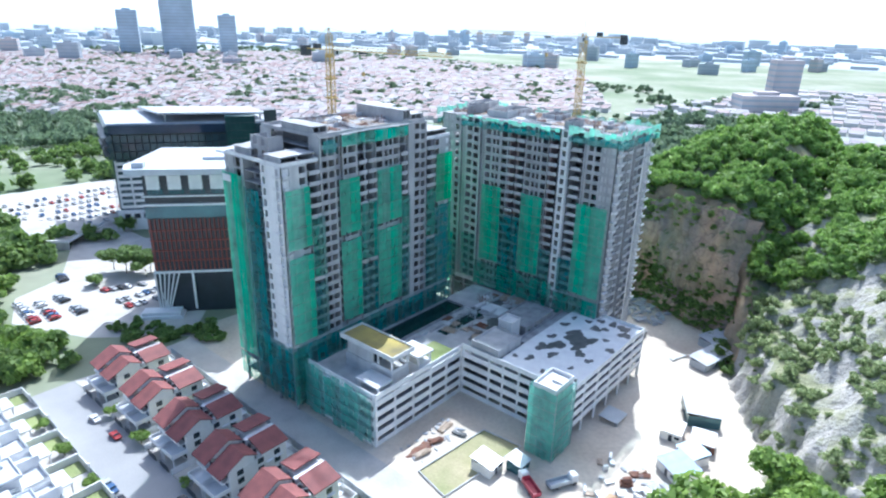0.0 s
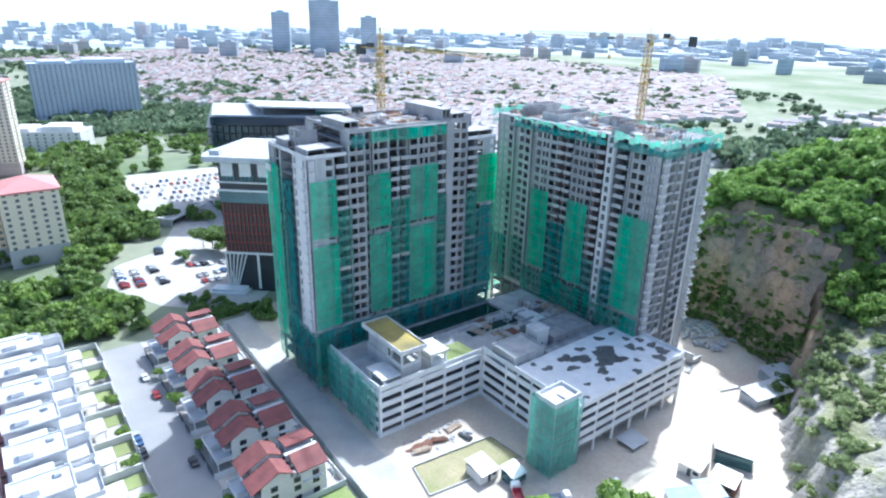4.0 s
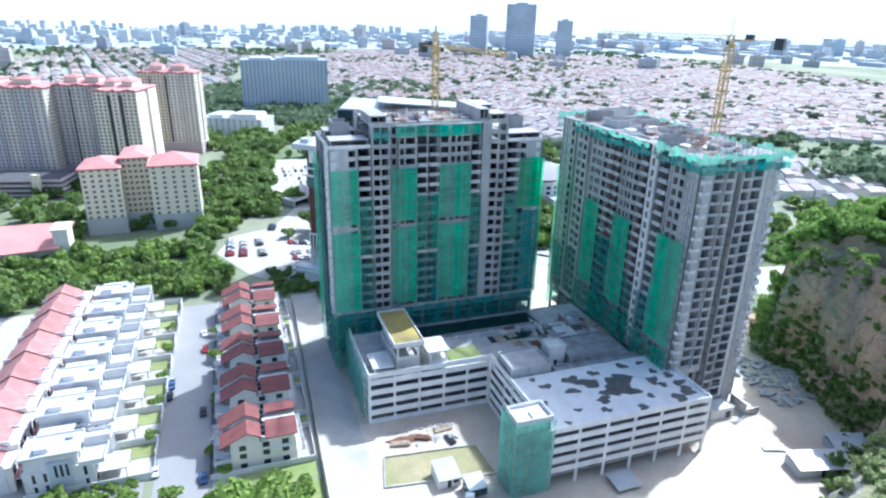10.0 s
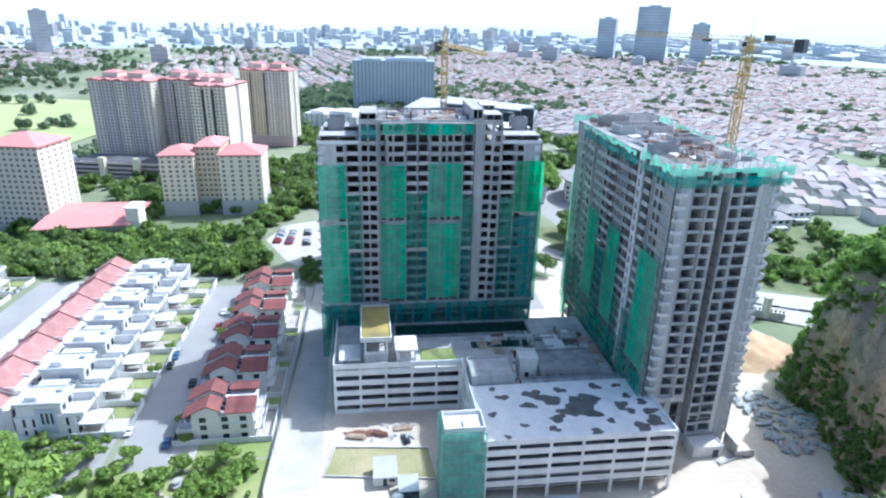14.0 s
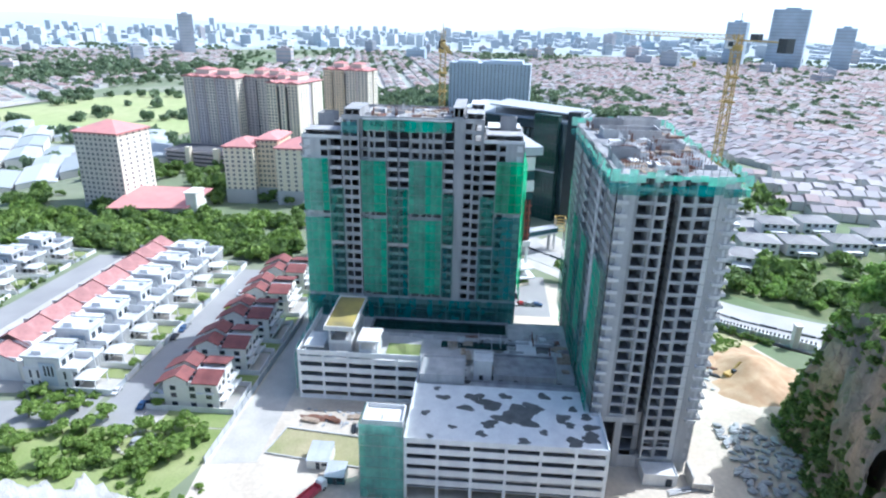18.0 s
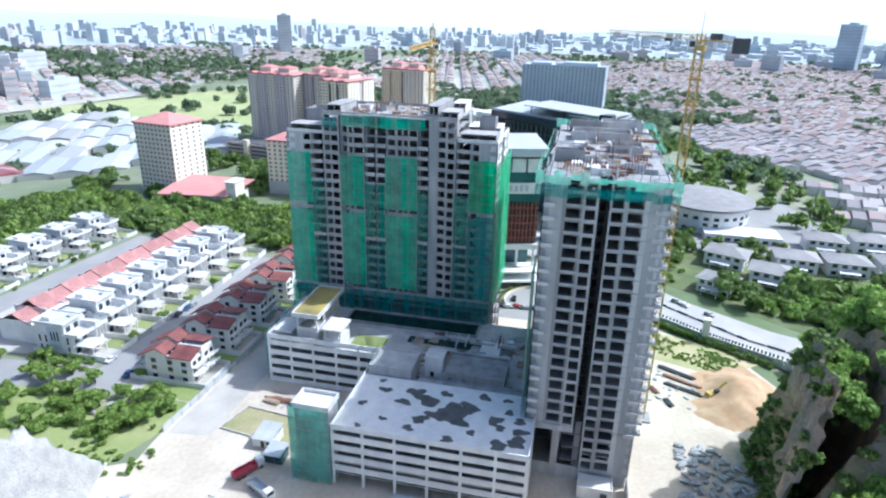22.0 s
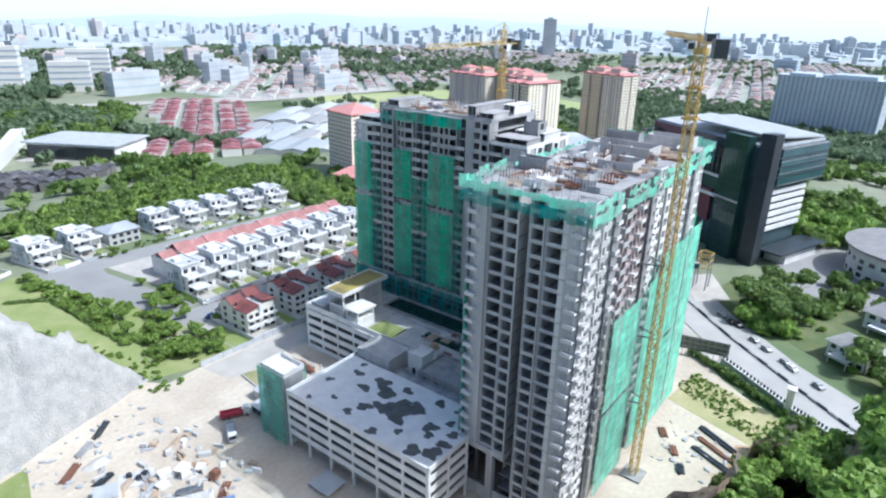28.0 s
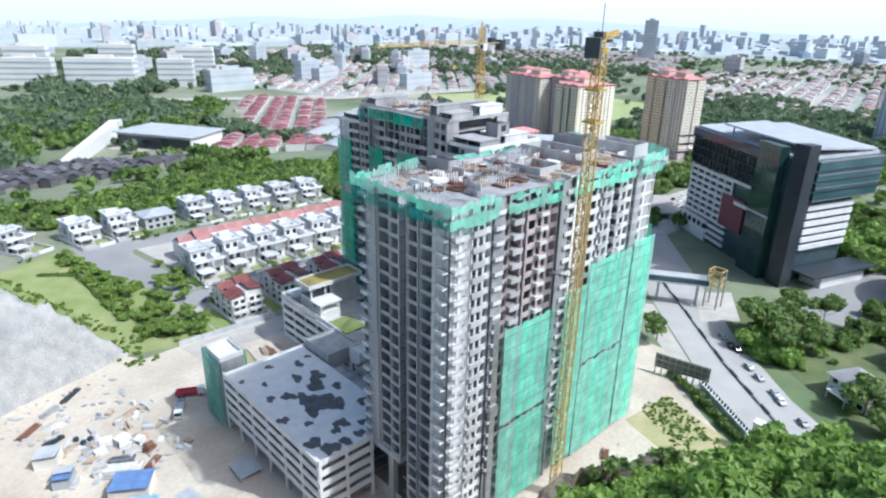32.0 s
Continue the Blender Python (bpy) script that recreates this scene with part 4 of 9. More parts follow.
# the wing along the hill
CP, CG = CONCRETE_PALE, CONCRETE
T2 = thing("tower_block", pose(-149, 177, 0, 0, 0, 0), "unfinished concrete apartment tower with green nets round its top floors", "tower", "towers under construction")
Z2, N2 = 16.0, 20
F, R_, EL, ER = ((0, 0), (1, 0), (0, -1)), ((70, 26), (-1, 0), (0, 1)), ((0, 26), (0, -1), (-1, 0)), ((70, 0), (0, 1), (1, 0))
facade(T2, [
    (*F, 0.0, 9.0, 0, [W(1.0, 2.4), W(3.6, 5.0), W(6.4, 7.8)], 20, CONCRETE_MID),
    (*F, 9.0, 11.5, -0.5, [], 20, CONCRETE_SHADED),
    (*F, 11.5, 18.0, 0.5, [B(0.7, 2.8), W(3.8, 5.6)], 20, CONCRETE_MID),
    (*F, 18.0, 20.0, -0.6, [], 20, CONCRETE_SHADED),
    (*F, 20.0, 30.0, 0.2, [W(0.6, 2.4), W(3.6, 4.4), W(5.2, 6.0), W(7.4, 9.4)], 20, CONCRETE_MID),
    (*F, 30.0, 37.0, -0.7, [BF(0.3, 3.2), BF(3.8, 6.7)], 20, INFILL),
    (*F, 37.0, 46.0, 0.2, [W(0.5, 2.3), W(3.4, 4.2), W(5.0, 5.8), W(6.9, 8.6)], 20, CONCRETE_MID),
    (*F, 46.0, 50.5, -0.7, [BF(0.3, 4.2)], 20, INFILL),
    (*F, 50.5, 53.5, 0.6, [W(0.9, 2.0)], 20, CW),
    (*F, 53.5, 59.5, 0.4, [BF(0.6, 5.4)], 20, CONCRETE_SHADED),
    (*F, 59.5, 70.0, 0, [W(0.9, 2.4), W(3.4, 4.9), W(5.9, 6.6), W(7.2, 7.9), W(8.5, 9.8)], 20, CONCRETE_MID),
    # east end, towards the hill
    (*ER, 0.0, 4.2, 0, [W(0.4, 1.3)], 20, CP),
    (*ER, 4.2, 8.5, -0.4, [H(0.15, 4.15)], 20, CP),
    (*ER, 8.5, 11.7, 0, [H(0.3, 2.9)], 20, CP),
    (*ER, 11.7, 14.0, -7.5, [BF(0.3, 2.0)], 20, INNER),
    (*ER, 14.0, 17.4, 0, [H(0.3, 3.1)], 20, CP),
    (*ER, 17.4, 22.2, -0.4, [H(0.3, 4.5)], 20, CP),
    (*ER, 22.2, 26.0, 0, [W(2.6, 3.5)], 20, CP),
    # west end
    (*EL, 0.0, 10.0, 0, [W(1.2, 2.8), BF(5, 8)], 20, CP),
    (*EL, 10.0, 14.0, -2.0, [W(1, 2.4)], 20, CG),
    (*EL, 14.0, 26.0, 0, [BF(1.5, 4.5), W(7, 9)], 20, CP),
    # sunny rear, its white bays lightened for the sun on them
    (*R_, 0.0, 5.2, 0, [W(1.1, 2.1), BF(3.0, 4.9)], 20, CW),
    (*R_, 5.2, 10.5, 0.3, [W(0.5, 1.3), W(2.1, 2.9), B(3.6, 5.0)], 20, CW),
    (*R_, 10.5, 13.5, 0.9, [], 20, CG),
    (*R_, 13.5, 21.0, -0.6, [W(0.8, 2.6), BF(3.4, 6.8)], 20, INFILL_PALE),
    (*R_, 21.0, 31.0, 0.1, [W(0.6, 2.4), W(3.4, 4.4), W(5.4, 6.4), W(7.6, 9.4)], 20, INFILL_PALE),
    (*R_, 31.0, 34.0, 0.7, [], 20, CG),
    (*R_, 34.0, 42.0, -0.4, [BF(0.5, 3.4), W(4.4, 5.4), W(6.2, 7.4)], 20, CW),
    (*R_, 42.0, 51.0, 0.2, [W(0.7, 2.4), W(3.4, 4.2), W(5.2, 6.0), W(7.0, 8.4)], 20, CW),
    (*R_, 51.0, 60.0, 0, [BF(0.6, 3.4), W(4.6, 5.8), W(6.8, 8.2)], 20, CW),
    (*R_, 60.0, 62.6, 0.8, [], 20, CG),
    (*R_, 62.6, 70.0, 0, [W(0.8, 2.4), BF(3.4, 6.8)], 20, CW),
], Z2, 0)
facade(T2, [
    (*ER, 14.0, 17.4, 0, [H(0.3, 3.1)], 4, CP),
    (*ER, 17.4, 22.2, -0.4, [H(0.3, 4.5)], 4, CP),
    (*ER, 22.2, 26.0, 0, [W(2.6, 3.5)], 4, CP),
    (*R_, 0.0, 5.2, 0, [W(1.1, 2.1), BF(3.0, 4.9)], 4, CW),
    (*R_, 5.2, 10.5, 0.3, [W(0.5, 1.3), W(2.1, 2.9), B(3.6, 5.0)], 4, CW),
    (*R_, 10.5, 13.5, 0.9, [], 4, CG),
], Z2 - 4 * FLOOR, 0)
tower_mass(T2, 70, 26, Z2, N2, [(0, 0, 61, 26, 20), (61, 0, 70, 11.9, 20), (61, 13.8, 70, 26, 20)], CG)
zt2 = Z2 + N2 * FLOOR
balA, balB = balcony_mesh(3.3, 0.9), balcony_mesh(2.9, 1.2)
for k in range(20):
    for me, u in ((balB, 30.3), (balB, 33.8), (balA, 46.4), (balA, 54.8)):
        part("balcony", me, None, T2).location = (u, 0.4, Z2 + k * FLOOR)
    for u in (66.0, 61.4, 50.6, 34.2, 20.6, 14.6, 7.0):
        b = part("balcony", balA if u > 60 else balB, None, T2)
        b.matrix_local = pose(u + 3.2, 25.8, Z2 + k * FLOOR, 0, 0, 180)
# white service ledges that step out at every floor along the corners
led = Shape().box(0, -1.35, -0.12, 2.3, 0.05, 0.1).box(0, -1.35, 0.1, 2.3, -1.23, 0.7).box(0, -1.23, 0.1, 0.12, 0, 0.7).mesh("service_ledge", CONCRETE_WHITE)
for k in range(20):
    for x, y, a in ((70.0, 23.4, 90), (70.0, 0.3, 90), (69.8, 26.0, 180), (59.4, 26.2, 180), (46.0, 26.0, 180), (37.5, 25.8, 180)):
        part("service_ledge", led, None, T2).matrix_local = pose(x, y, Z2 + k * FLOOR + 0.3, 0, 0, a)
s = Shape()
for u in np.arange(0.3, 66, 5.76):
    for v in (0.3, 8.5, 17, 25.0):
        s.box(u, v, 0, u + 0.7, v + 0.7, Z2)
part("column_frame", s, CONCRETE, T2)
part("end_column", Shape().box(68.2, 6.9, 0, 69.6, 8.6, Z2 - 0.2), CONCRETE_PALE, T2)
part("slot_column", Shape().box(66.5, 12.3, 0, 67.2, 13.7, Z2 - 0.2), CONCRETE, T2)
for z in (4.2, 8.2, 12.2):
    part("floor_slab", Shape().box(0.2, 0.2, z - 0.3, 59.5, 25.8, z).box(60.2, 14.4, z - 0.3, 69.2, 25.4, z).box(60.2, 9.4, z - 0.25, 67.5, 13.6, z), CONCRETE, T2)
part("low_wall", Shape().box(68.6, 0.3, 0, 69.0, 13.9, 3.6), CONCRETE_PALE, T2)
part("gate_lodge", Shape().box(70.3, 14.0, 0, 75.5, 22.4, 3.1).box(70.3, 14.0, 3.1, 75.6, 14.2, 3.5).box(70.3, 22.2, 3.1, 75.6, 22.4, 3.5).box(75.4, 14.2, 3.1, 75.6, 22.2, 3.5), CONCRETE_WHITE, T2)
part("lodge_door", Shape().box(75.52, 19.6, 0.1, 75.6, 21.2, 2.3), DARKWIN, T2)
part("hoarding", Shape().box(70.4, 25.6, 0, 76.5, 25.9, 4.2).box(76.3, 25.9, 0, 76.5, 31, 2.2), STEEL, T2)
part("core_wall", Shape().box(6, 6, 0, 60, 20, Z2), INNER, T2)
part("transfer_beam", Shape().box(-0.1, -0.1, Z2 - 1.6, 59.9, 26.1, Z2 - 0.13).box(59.9, -0.1, Z2 - 1.6, 70.1, 11.7, Z2 - 0.13), CONCRETE_PALE, T2)
part("end_wall", Shape().box(60, 13.4, 0, 69.6, 25.6, Z2 - 4 * FLOOR - 0.2), CONCRETE_PALE, T2)
for x0, y0, x1, y1, z, h, m in ((50.4, 1, 53.6, 8, zt2, 2.8, CG), (18, 4, 26, 20, zt2, 2.6, CP), (9, 3, 12, 12, zt2, 3.4, CG), (2, 12, 8, 24, zt2, 3.0, CP), (34, 14, 41, 22, zt2, 2.0, CP)):
    s = Shape()
    s.box(x0, y0, z, x0 + 0.25, y1, z + h).box(x1 - 0.25, y0, z, x1, y1, z + h).box(x0 + 0.25, y1 - 0.25, z, x1 - 0.25, y1, z + h).box(x0 + 0.25, y0, z, x1 - 0.25, y0 + 0.25, z + h * 0.9)
    part("roof_house", s, m, T2)
roof_clutter(T2, 2, 2, 66, 22, zt2, 8, 170)
s = Shape()
r = random.Random(4)
for i in range(26):
    x = 44 + 22 * r.random()
    s.box(x, 2 + 20 * r.random(), zt2, x + 0.3, 2.3 + 20 * r.random(), zt2 + 0.05)
for i in range(14):
    s.bar((56 + i * 0.9, 1.0, zt2), (56 + i * 0.9, 1.0, zt2 + 2.0), 0.16)
    s.bar((69, 1 + i * 1.7, zt2), (69, 1 + i * 1.7, zt2 + 2.2), 0.16)
part("starter_cage", s, CONCRETE_PALE, T2)["kind"] = "stuff"
# nets round the top, and hanging on the fronts
for o, al, ou, a, b, sd, hi in (((0, -1.6), (1, 0), (0, -1), 10, 50.5, 30, 0.9), ((0, -1.8), (1, 0), (0, -1), 53.6, 71.6, 31, 2.0), ((71.6, 0), (0, 1), (1, 0), -1.8, 27.8, 32, 2.0), ((70, 27.8), (-1, 0), (0, 1), -1.6, 11, 33, 1.8), ((70, 27.8), (-1, 0), (0, 1), 13.5, 30, 34, 1.2), ((70, 27.8), (-1, 0), (0, 1), 34, 58, 36, 1.6), ((70, 27.8), (-1, 0), (0, 1), 60, 70, 37, 2.4), ((-1.5, 26), (0, -1), (-1, 0), -1.8, 27.6, 35, 2.4)):
    # lower net gets the sunlit colour on the rear, the shaded colour elsewhere
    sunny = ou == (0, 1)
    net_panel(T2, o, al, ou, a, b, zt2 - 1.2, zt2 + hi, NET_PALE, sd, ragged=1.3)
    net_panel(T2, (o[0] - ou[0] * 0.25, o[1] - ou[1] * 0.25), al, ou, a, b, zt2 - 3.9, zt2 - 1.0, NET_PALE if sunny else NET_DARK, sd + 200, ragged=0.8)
    # edge boards carrying the net
    s = Shape()
    u = a
    while u < b - 1:
        p0, p1 = (o[0] + al[0] * u, o[1] + al[1] * u), (o[0] + al[0] * u - ou[0] * 1.4, o[1] + al[1] * u - ou[1] * 1.4)
        s.bar((*p0, zt2 + hi * 0.7), (*p1, zt2 - 0.1), 0.1)
        u += 3.0
    part("net_strut", s, STEEL, T2)["kind"] = "stuff"
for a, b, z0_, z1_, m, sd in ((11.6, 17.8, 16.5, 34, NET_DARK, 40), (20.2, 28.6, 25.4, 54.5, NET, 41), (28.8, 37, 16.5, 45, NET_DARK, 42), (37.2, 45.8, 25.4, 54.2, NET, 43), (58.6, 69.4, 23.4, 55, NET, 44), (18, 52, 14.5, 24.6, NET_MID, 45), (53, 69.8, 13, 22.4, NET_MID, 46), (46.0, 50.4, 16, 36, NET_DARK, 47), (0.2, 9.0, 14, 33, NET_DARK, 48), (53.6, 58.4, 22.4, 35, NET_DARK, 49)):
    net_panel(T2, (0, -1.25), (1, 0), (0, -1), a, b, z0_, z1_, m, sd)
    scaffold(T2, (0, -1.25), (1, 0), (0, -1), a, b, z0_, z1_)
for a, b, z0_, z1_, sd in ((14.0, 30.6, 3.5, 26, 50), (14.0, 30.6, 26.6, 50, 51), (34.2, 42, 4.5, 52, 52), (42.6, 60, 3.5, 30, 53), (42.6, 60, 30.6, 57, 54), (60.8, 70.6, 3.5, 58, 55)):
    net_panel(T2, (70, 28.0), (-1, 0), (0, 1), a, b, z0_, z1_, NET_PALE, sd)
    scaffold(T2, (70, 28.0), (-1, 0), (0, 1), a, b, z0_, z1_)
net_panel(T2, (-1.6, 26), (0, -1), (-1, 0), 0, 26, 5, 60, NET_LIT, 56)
part("hoist_shaft", Shape().box(57.2, 26.2, 0, 58.8, 27.6, 52).box(56.9, 26.1, 30, 59.1, 28, 33), STEEL, T2, "grey steel builder's hoist")
part("banner", Shape().box(30.6, -1.9, 46.4, 34.2, -1.8, 48.0), DARKCLAD, T2)
s = Shape()
for i in range(3):
    s.box(31.0 + i * 1.1, -2.0, 46.8, 31.8 + i * 1.1, -1.92, 47.6)
part("banner_bars", s, WHITE, T2)


# ---- car park podium ----
def wpart(name, shape, material, parent, label="", smooth=False):
    """A part drawn in world metres under a thing that stands elsewhere unturned."""
    ob = part(name, shape, material, parent, label, smooth)
    ob.matrix_parent_inverse = Matrix.Translation(-parent.location)
    return ob


POD = thing("car_park_podium", pose(-101.5, 95.3, 0), "white painted concrete multi-storey car park with open decks", "car park")
INSET = [(-130.4, 95.6), (-101.8, 95.6), (-101.8, 132.3), (-63.8, 132.3), (-63.8, 179.2), (-78.8, 179.2), (-78.8, 176.2), (-130.4, 176.2)]
for z in (3.4, 6.7, 10.0, 13.3):
    wpart("deck_slab", Shape().prism(INSET, z - 0.3, z), CONCRETE, POD)
wpart("inner_wall", Shape().box(-126, 101, 0, -109, 170, 13).box(-112, 138, 0, -74, 168, 13), INNER, POD)


def deck_front(p, q, levels, bays, band, ground_open=True):
    """Open parking front from p to q: a parapet band at each level and columns between the bays."""
    p, q = Vector((*p, 0)), Vector((*q, 0))
    d = (q - p).normalized()
    n = Vector((d.y, -d.x, 0))
    L = (q - p).length

    def blk(s, a, b, z0, z1, d0, d1):
        c = [p + d * a + n * d0, p + d * b + n * d0, p + d * b + n * d1, p + d * a + n * d1]
        s.prism([(v.x, v.y) for v in c][::-1], z0, z1)

    for z in levels:
        s = Shape()
        blk(s, 0, L, z - 0.35, z + band, -0.3, 0.0)
        wpart("parapet_band", s, CARPARK, POD)
        u = 0
        r = random.Random(int(z * 10))
        while u < L - 3 and z < 14:     # a slightly lower drip edge, broken bay by bay
            s = Shape()
            blk(s, u + 0.15, min(u + 7.6, L - 0.2), z - 0.55, z - 0.35, -0.24, -0.05)
            wpart("drip_beam", s, CARPARK, POD)
            u += 7.9
    for a in bays:
        s = Shape()
        blk(s, a - 0.35, a + 0.35, 0, levels[-1] + band - 0.05, -0.36, 0.06)
        wpart("column", s, CARPARK, POD)


LV = [3.4, 6.7, 10.0, 13.3]
deck_front((-101.5, 95.3), (-101.5, 132), [0.3] + LV + [15.4], [0.4, 7.6, 15.0, 22.4, 29.6, 36.4], 1.25)
deck_front((-101.5, 132), (-63.5, 132), [0.3] + LV + [16.0], [0.6, 10.5, 15.5, 21, 30.5], 1.25)
deck_front((-63.5, 132), (-63.5, 179.5), [4.6, 7.6, 10.6, 13.6, 16.4], [0.4, 8, 16, 24, 32, 40, 47.1], 1.15)
deck_front((-63.5, 179.5), (-78.5, 179.5), [4.6, 7.6, 10.6, 13.6, 16.4], [0.5, 7.5, 14.5], 1.15)
deck_front((-130.5, 95.3), (-101.5, 95.3), [0.3] + LV + [15.4], [0.4, 7.5, 15, 22, 28.6], 1.25)
# roof decks
wpart("roof_deck", Shape().prism([(-88, 132.3), (-63.8, 132.3), (-63.8, 179.2), (-88, 179.2)], 16.1, 16.5), CARPARK, POD, "pale screeded roof deck with dark wet patches")
wpart("courtyard_deck", Shape().prism([(-130.4, 95.6), (-101.8, 95.6), (-101.8, 132.3), (-88, 132.3), (-88, 176.2), (-130.4, 176.2)], 13.6, 14.0), CONCRETE_PALE, POD)
WET = mat("wet_concrete", (0.075, 0.08, 0.08), (0.12, 0.12, 0.12), scale=0.5, rough=0.5)
r = random.Random(12)
for cx, cy, s0 in ((-77, 159, 4.2), (-79.5, 163, 2.6), (-74, 160.5, 3.0), (-80, 152, 3.0), (-83, 148, 2.2), (-78, 146, 1.8), (-72, 152, 2.0), (-84, 156, 1.6), (-76, 170, 2.0), (-73.5, 171.5, 1.4), (-82, 140, 1.6), (-70, 143, 1.0), (-85, 166, 1.7), (-80, 173, 1.3), (-70, 165, 1.2), (-86, 138, 1.0), (-74.5, 155.5, 2.4), (-67, 172, 2.2), (-69, 176, 2.4), (-73, 176.5, 1.8), (-66, 160, 1.6), (-68, 150, 1.4), (-77, 176, 1.5), (-85, 172, 1.2), (-66, 138, 0.9), (-75, 136, 1.2)):
    pts = []
    p2, p3, p5 = r.uniform(0, 6), r.uniform(0, 6), r.uniform(0, 6)
    for k in range(26):
        a = math.tau * k / 26
        q = s0 * (0.92 + 0.2 * math.sin(2 * a + p2) + 0.16 * math.sin(3 * a + p3) + 0.1 * math.sin(5 * a + p5)) * r.uniform(0.93, 1.07)
        pts.append((cx + q * math.cos(a) * 0.85, cy + q * math.sin(a) * 1.1))
    wpart("wet_patch", Shape().prism(pts, 16.504, 16.508 + 0.002 * r.random()), WET, POD)
for k in range(34):
    cx, cy, s0 = r.uniform(-117, -93), r.uniform(137, 172), r.uniform(0.8, 2.8)
    pts = []
    for j in range(12):
        q = s0 * r.uniform(0.5, 1.3)
        pts.append((cx + q * math.cos(math.tau * j / 12), cy + q * math.sin(math.tau * j / 12) * 1.3))
    wpart("wet_patch", Shape().prism(pts, 14.004 + 0.0006 * k, 14.008 + 0.0006 * k), WET, POD)
# raised plant rooms between deck and courtyard
for x0, y0, x1, y1, z0, z1, m in ((-98.5, 133, -88.6, 145, 14, 18.6, CONCRETE_PALE), (-99, 147.5, -94, 152.5, 14, 20.2, CONCRETE_WHITE), (-103, 153, -92, 170, 14, 17.4, CONCRETE), (-91.5, 147, -88.2, 176, 14, 15.6, CONCRETE)):
    s = Shape().box(x0, y0, z0, x1, y1, z1)
    s.box(x0 - 0.15, y0 - 0.15, z1, x1 + 0.15, y0 + 0.15, z1 + 0.6).box(x0 - 0.15, y1 - 0.15, z1, x1 + 0.15, y1 + 0.15, z1 + 0.6)
    s.box(x0 - 0.15, y0 + 0.15, z1, x0 + 0.15, y1 - 0.15, z1 + 0.6).box(x1 - 0.15, y0 + 0.15, z1, x1 + 0.15, y1 - 0.15, z1 + 0.6)
    wpart("plant_room", s, m, POD)
    for k in range(2):
        wpart("doorway", Shape().box(x1, y0 + 1.5 + k * 4, z0 + 0.1, x1 + 0.06, y0 + 2.6 + k * 4, z0 + 2.2), DARKWIN, POD)
# club house with a mossy yellow flat roof, and its white neighbour
wpart("club_house", Shape().box(-122.6, 104.6, 14, -112, 110.6, 22.6).box(-123, 104.2, 14, -104, 111, 18.0), CONCRETE_PALE, POD)
for x, y in ((-104.6, 104.3), (-104.6, 110.4), (-110, 104.3), (-110, 110.4)):
    wpart("club_column", Shape().box(x, y, 18, x + 0.5, y + 0.5, 22.6), CONCRETE_WHITE, POD)
wpart("club_parapet", Shape().box(-111.9, 104.2, 18, -104, 104.4, 19.0).box(-111.9, 110.8, 18, -104, 111, 19.0).box(-104.2, 104.4, 18, -104, 110.8, 19.0), CONCRETE_WHITE, POD)
wpart("club_roof", Shape().box(-124, 103.4, 22.6, -103, 111.8, 23.6), MOSS, POD, "mossy yellow flat roof with a pale rim")
parapet_s = Shape()
for a in ((-124.2, 103.2, -102.8, 103.5), (-124.2, 111.7, -102.8, 112.0), (-124.2, 103.5, -123.9, 111.7), (-103.1, 103.5, -102.8, 111.7)):
    parapet_s.box(a[0], a[1], 22.7, a[2], a[3], 24.1)
wpart("roof_rim", parapet_s, CONCRETE_WHITE, POD)
for k in range(3):
    wpart("doorway", Shape().box(-112, 105.2 + 1.8 * k, 18.1, -111.9, 106.4 + 1.8 * k, 21.0), DARKWIN, POD)
wpart("white_room", Shape().box(-110, 113.5, 14, -102.6, 119, 17.2).box(-110.5, 113, 19.6, -102.2, 119.5, 20.2).box(-109.8, 113.6, 17.2, -109.4, 119, 19.6).box(-103.2, 113.6, 17.2, -102.8, 114.2, 19.6).box(-103.2, 118.4, 17.2, -102.8, 119, 19.6), CONCRETE_WHITE, POD)
wpart("canopy_slab", Shape().box(-111, 97, 17.2, -102.4, 103, 17.6).box(-110.5, 97.4, 14, -110, 98, 17.2).box(-103, 97.4, 14, -102.5, 98, 17.2), CONCRETE_WHITE, POD)
# pool and garden beds of the courtyard
wpart("pool", Shape().box(-128.5, 114, 14.0, -120.5, 157, 14.05), WATER, POD, "long dark unfinished pool")
for a in ((-129, 113.4, -120, 114), (-129, 157, -120, 157.6), (-129, 114, -128.5, 157), (-120.5, 114, -120, 157)):
    wpart("pool_rim", Shape().box(a[0], a[1], 14.0, a[2], a[3], 14.7), CONCRETE, POD)
wpart("planter", Shape().box(-112, 121, 14, -104, 131, 14.5), GRASS, POD, "grassy planter bed")
wpart("second_pool", Shape().box(-116, 137, 14.0, -112, 160, 14.06), WATER, POD)
for k in range(7):
    wpart("low_wall", Shape().box(-118 + 0.4 * k, 120 + 7.5 * k, 14, -117.6 + 0.4 * k, 126.5 + 7.5 * k, 15.0), CONCRETE_PALE, POD)
wpart("roof_opening", Shape().box(-118, 160, 14.0, -106, 166, 14.4), CONCRETE_WHITE, POD)
roof_clutter(thing("deck_materials", pose(-118, 160, 14.0), "stacks of timber and concrete pieces on the courtyard deck", "building materials"), -4, -22, 20, 14, 0, 21, 46)
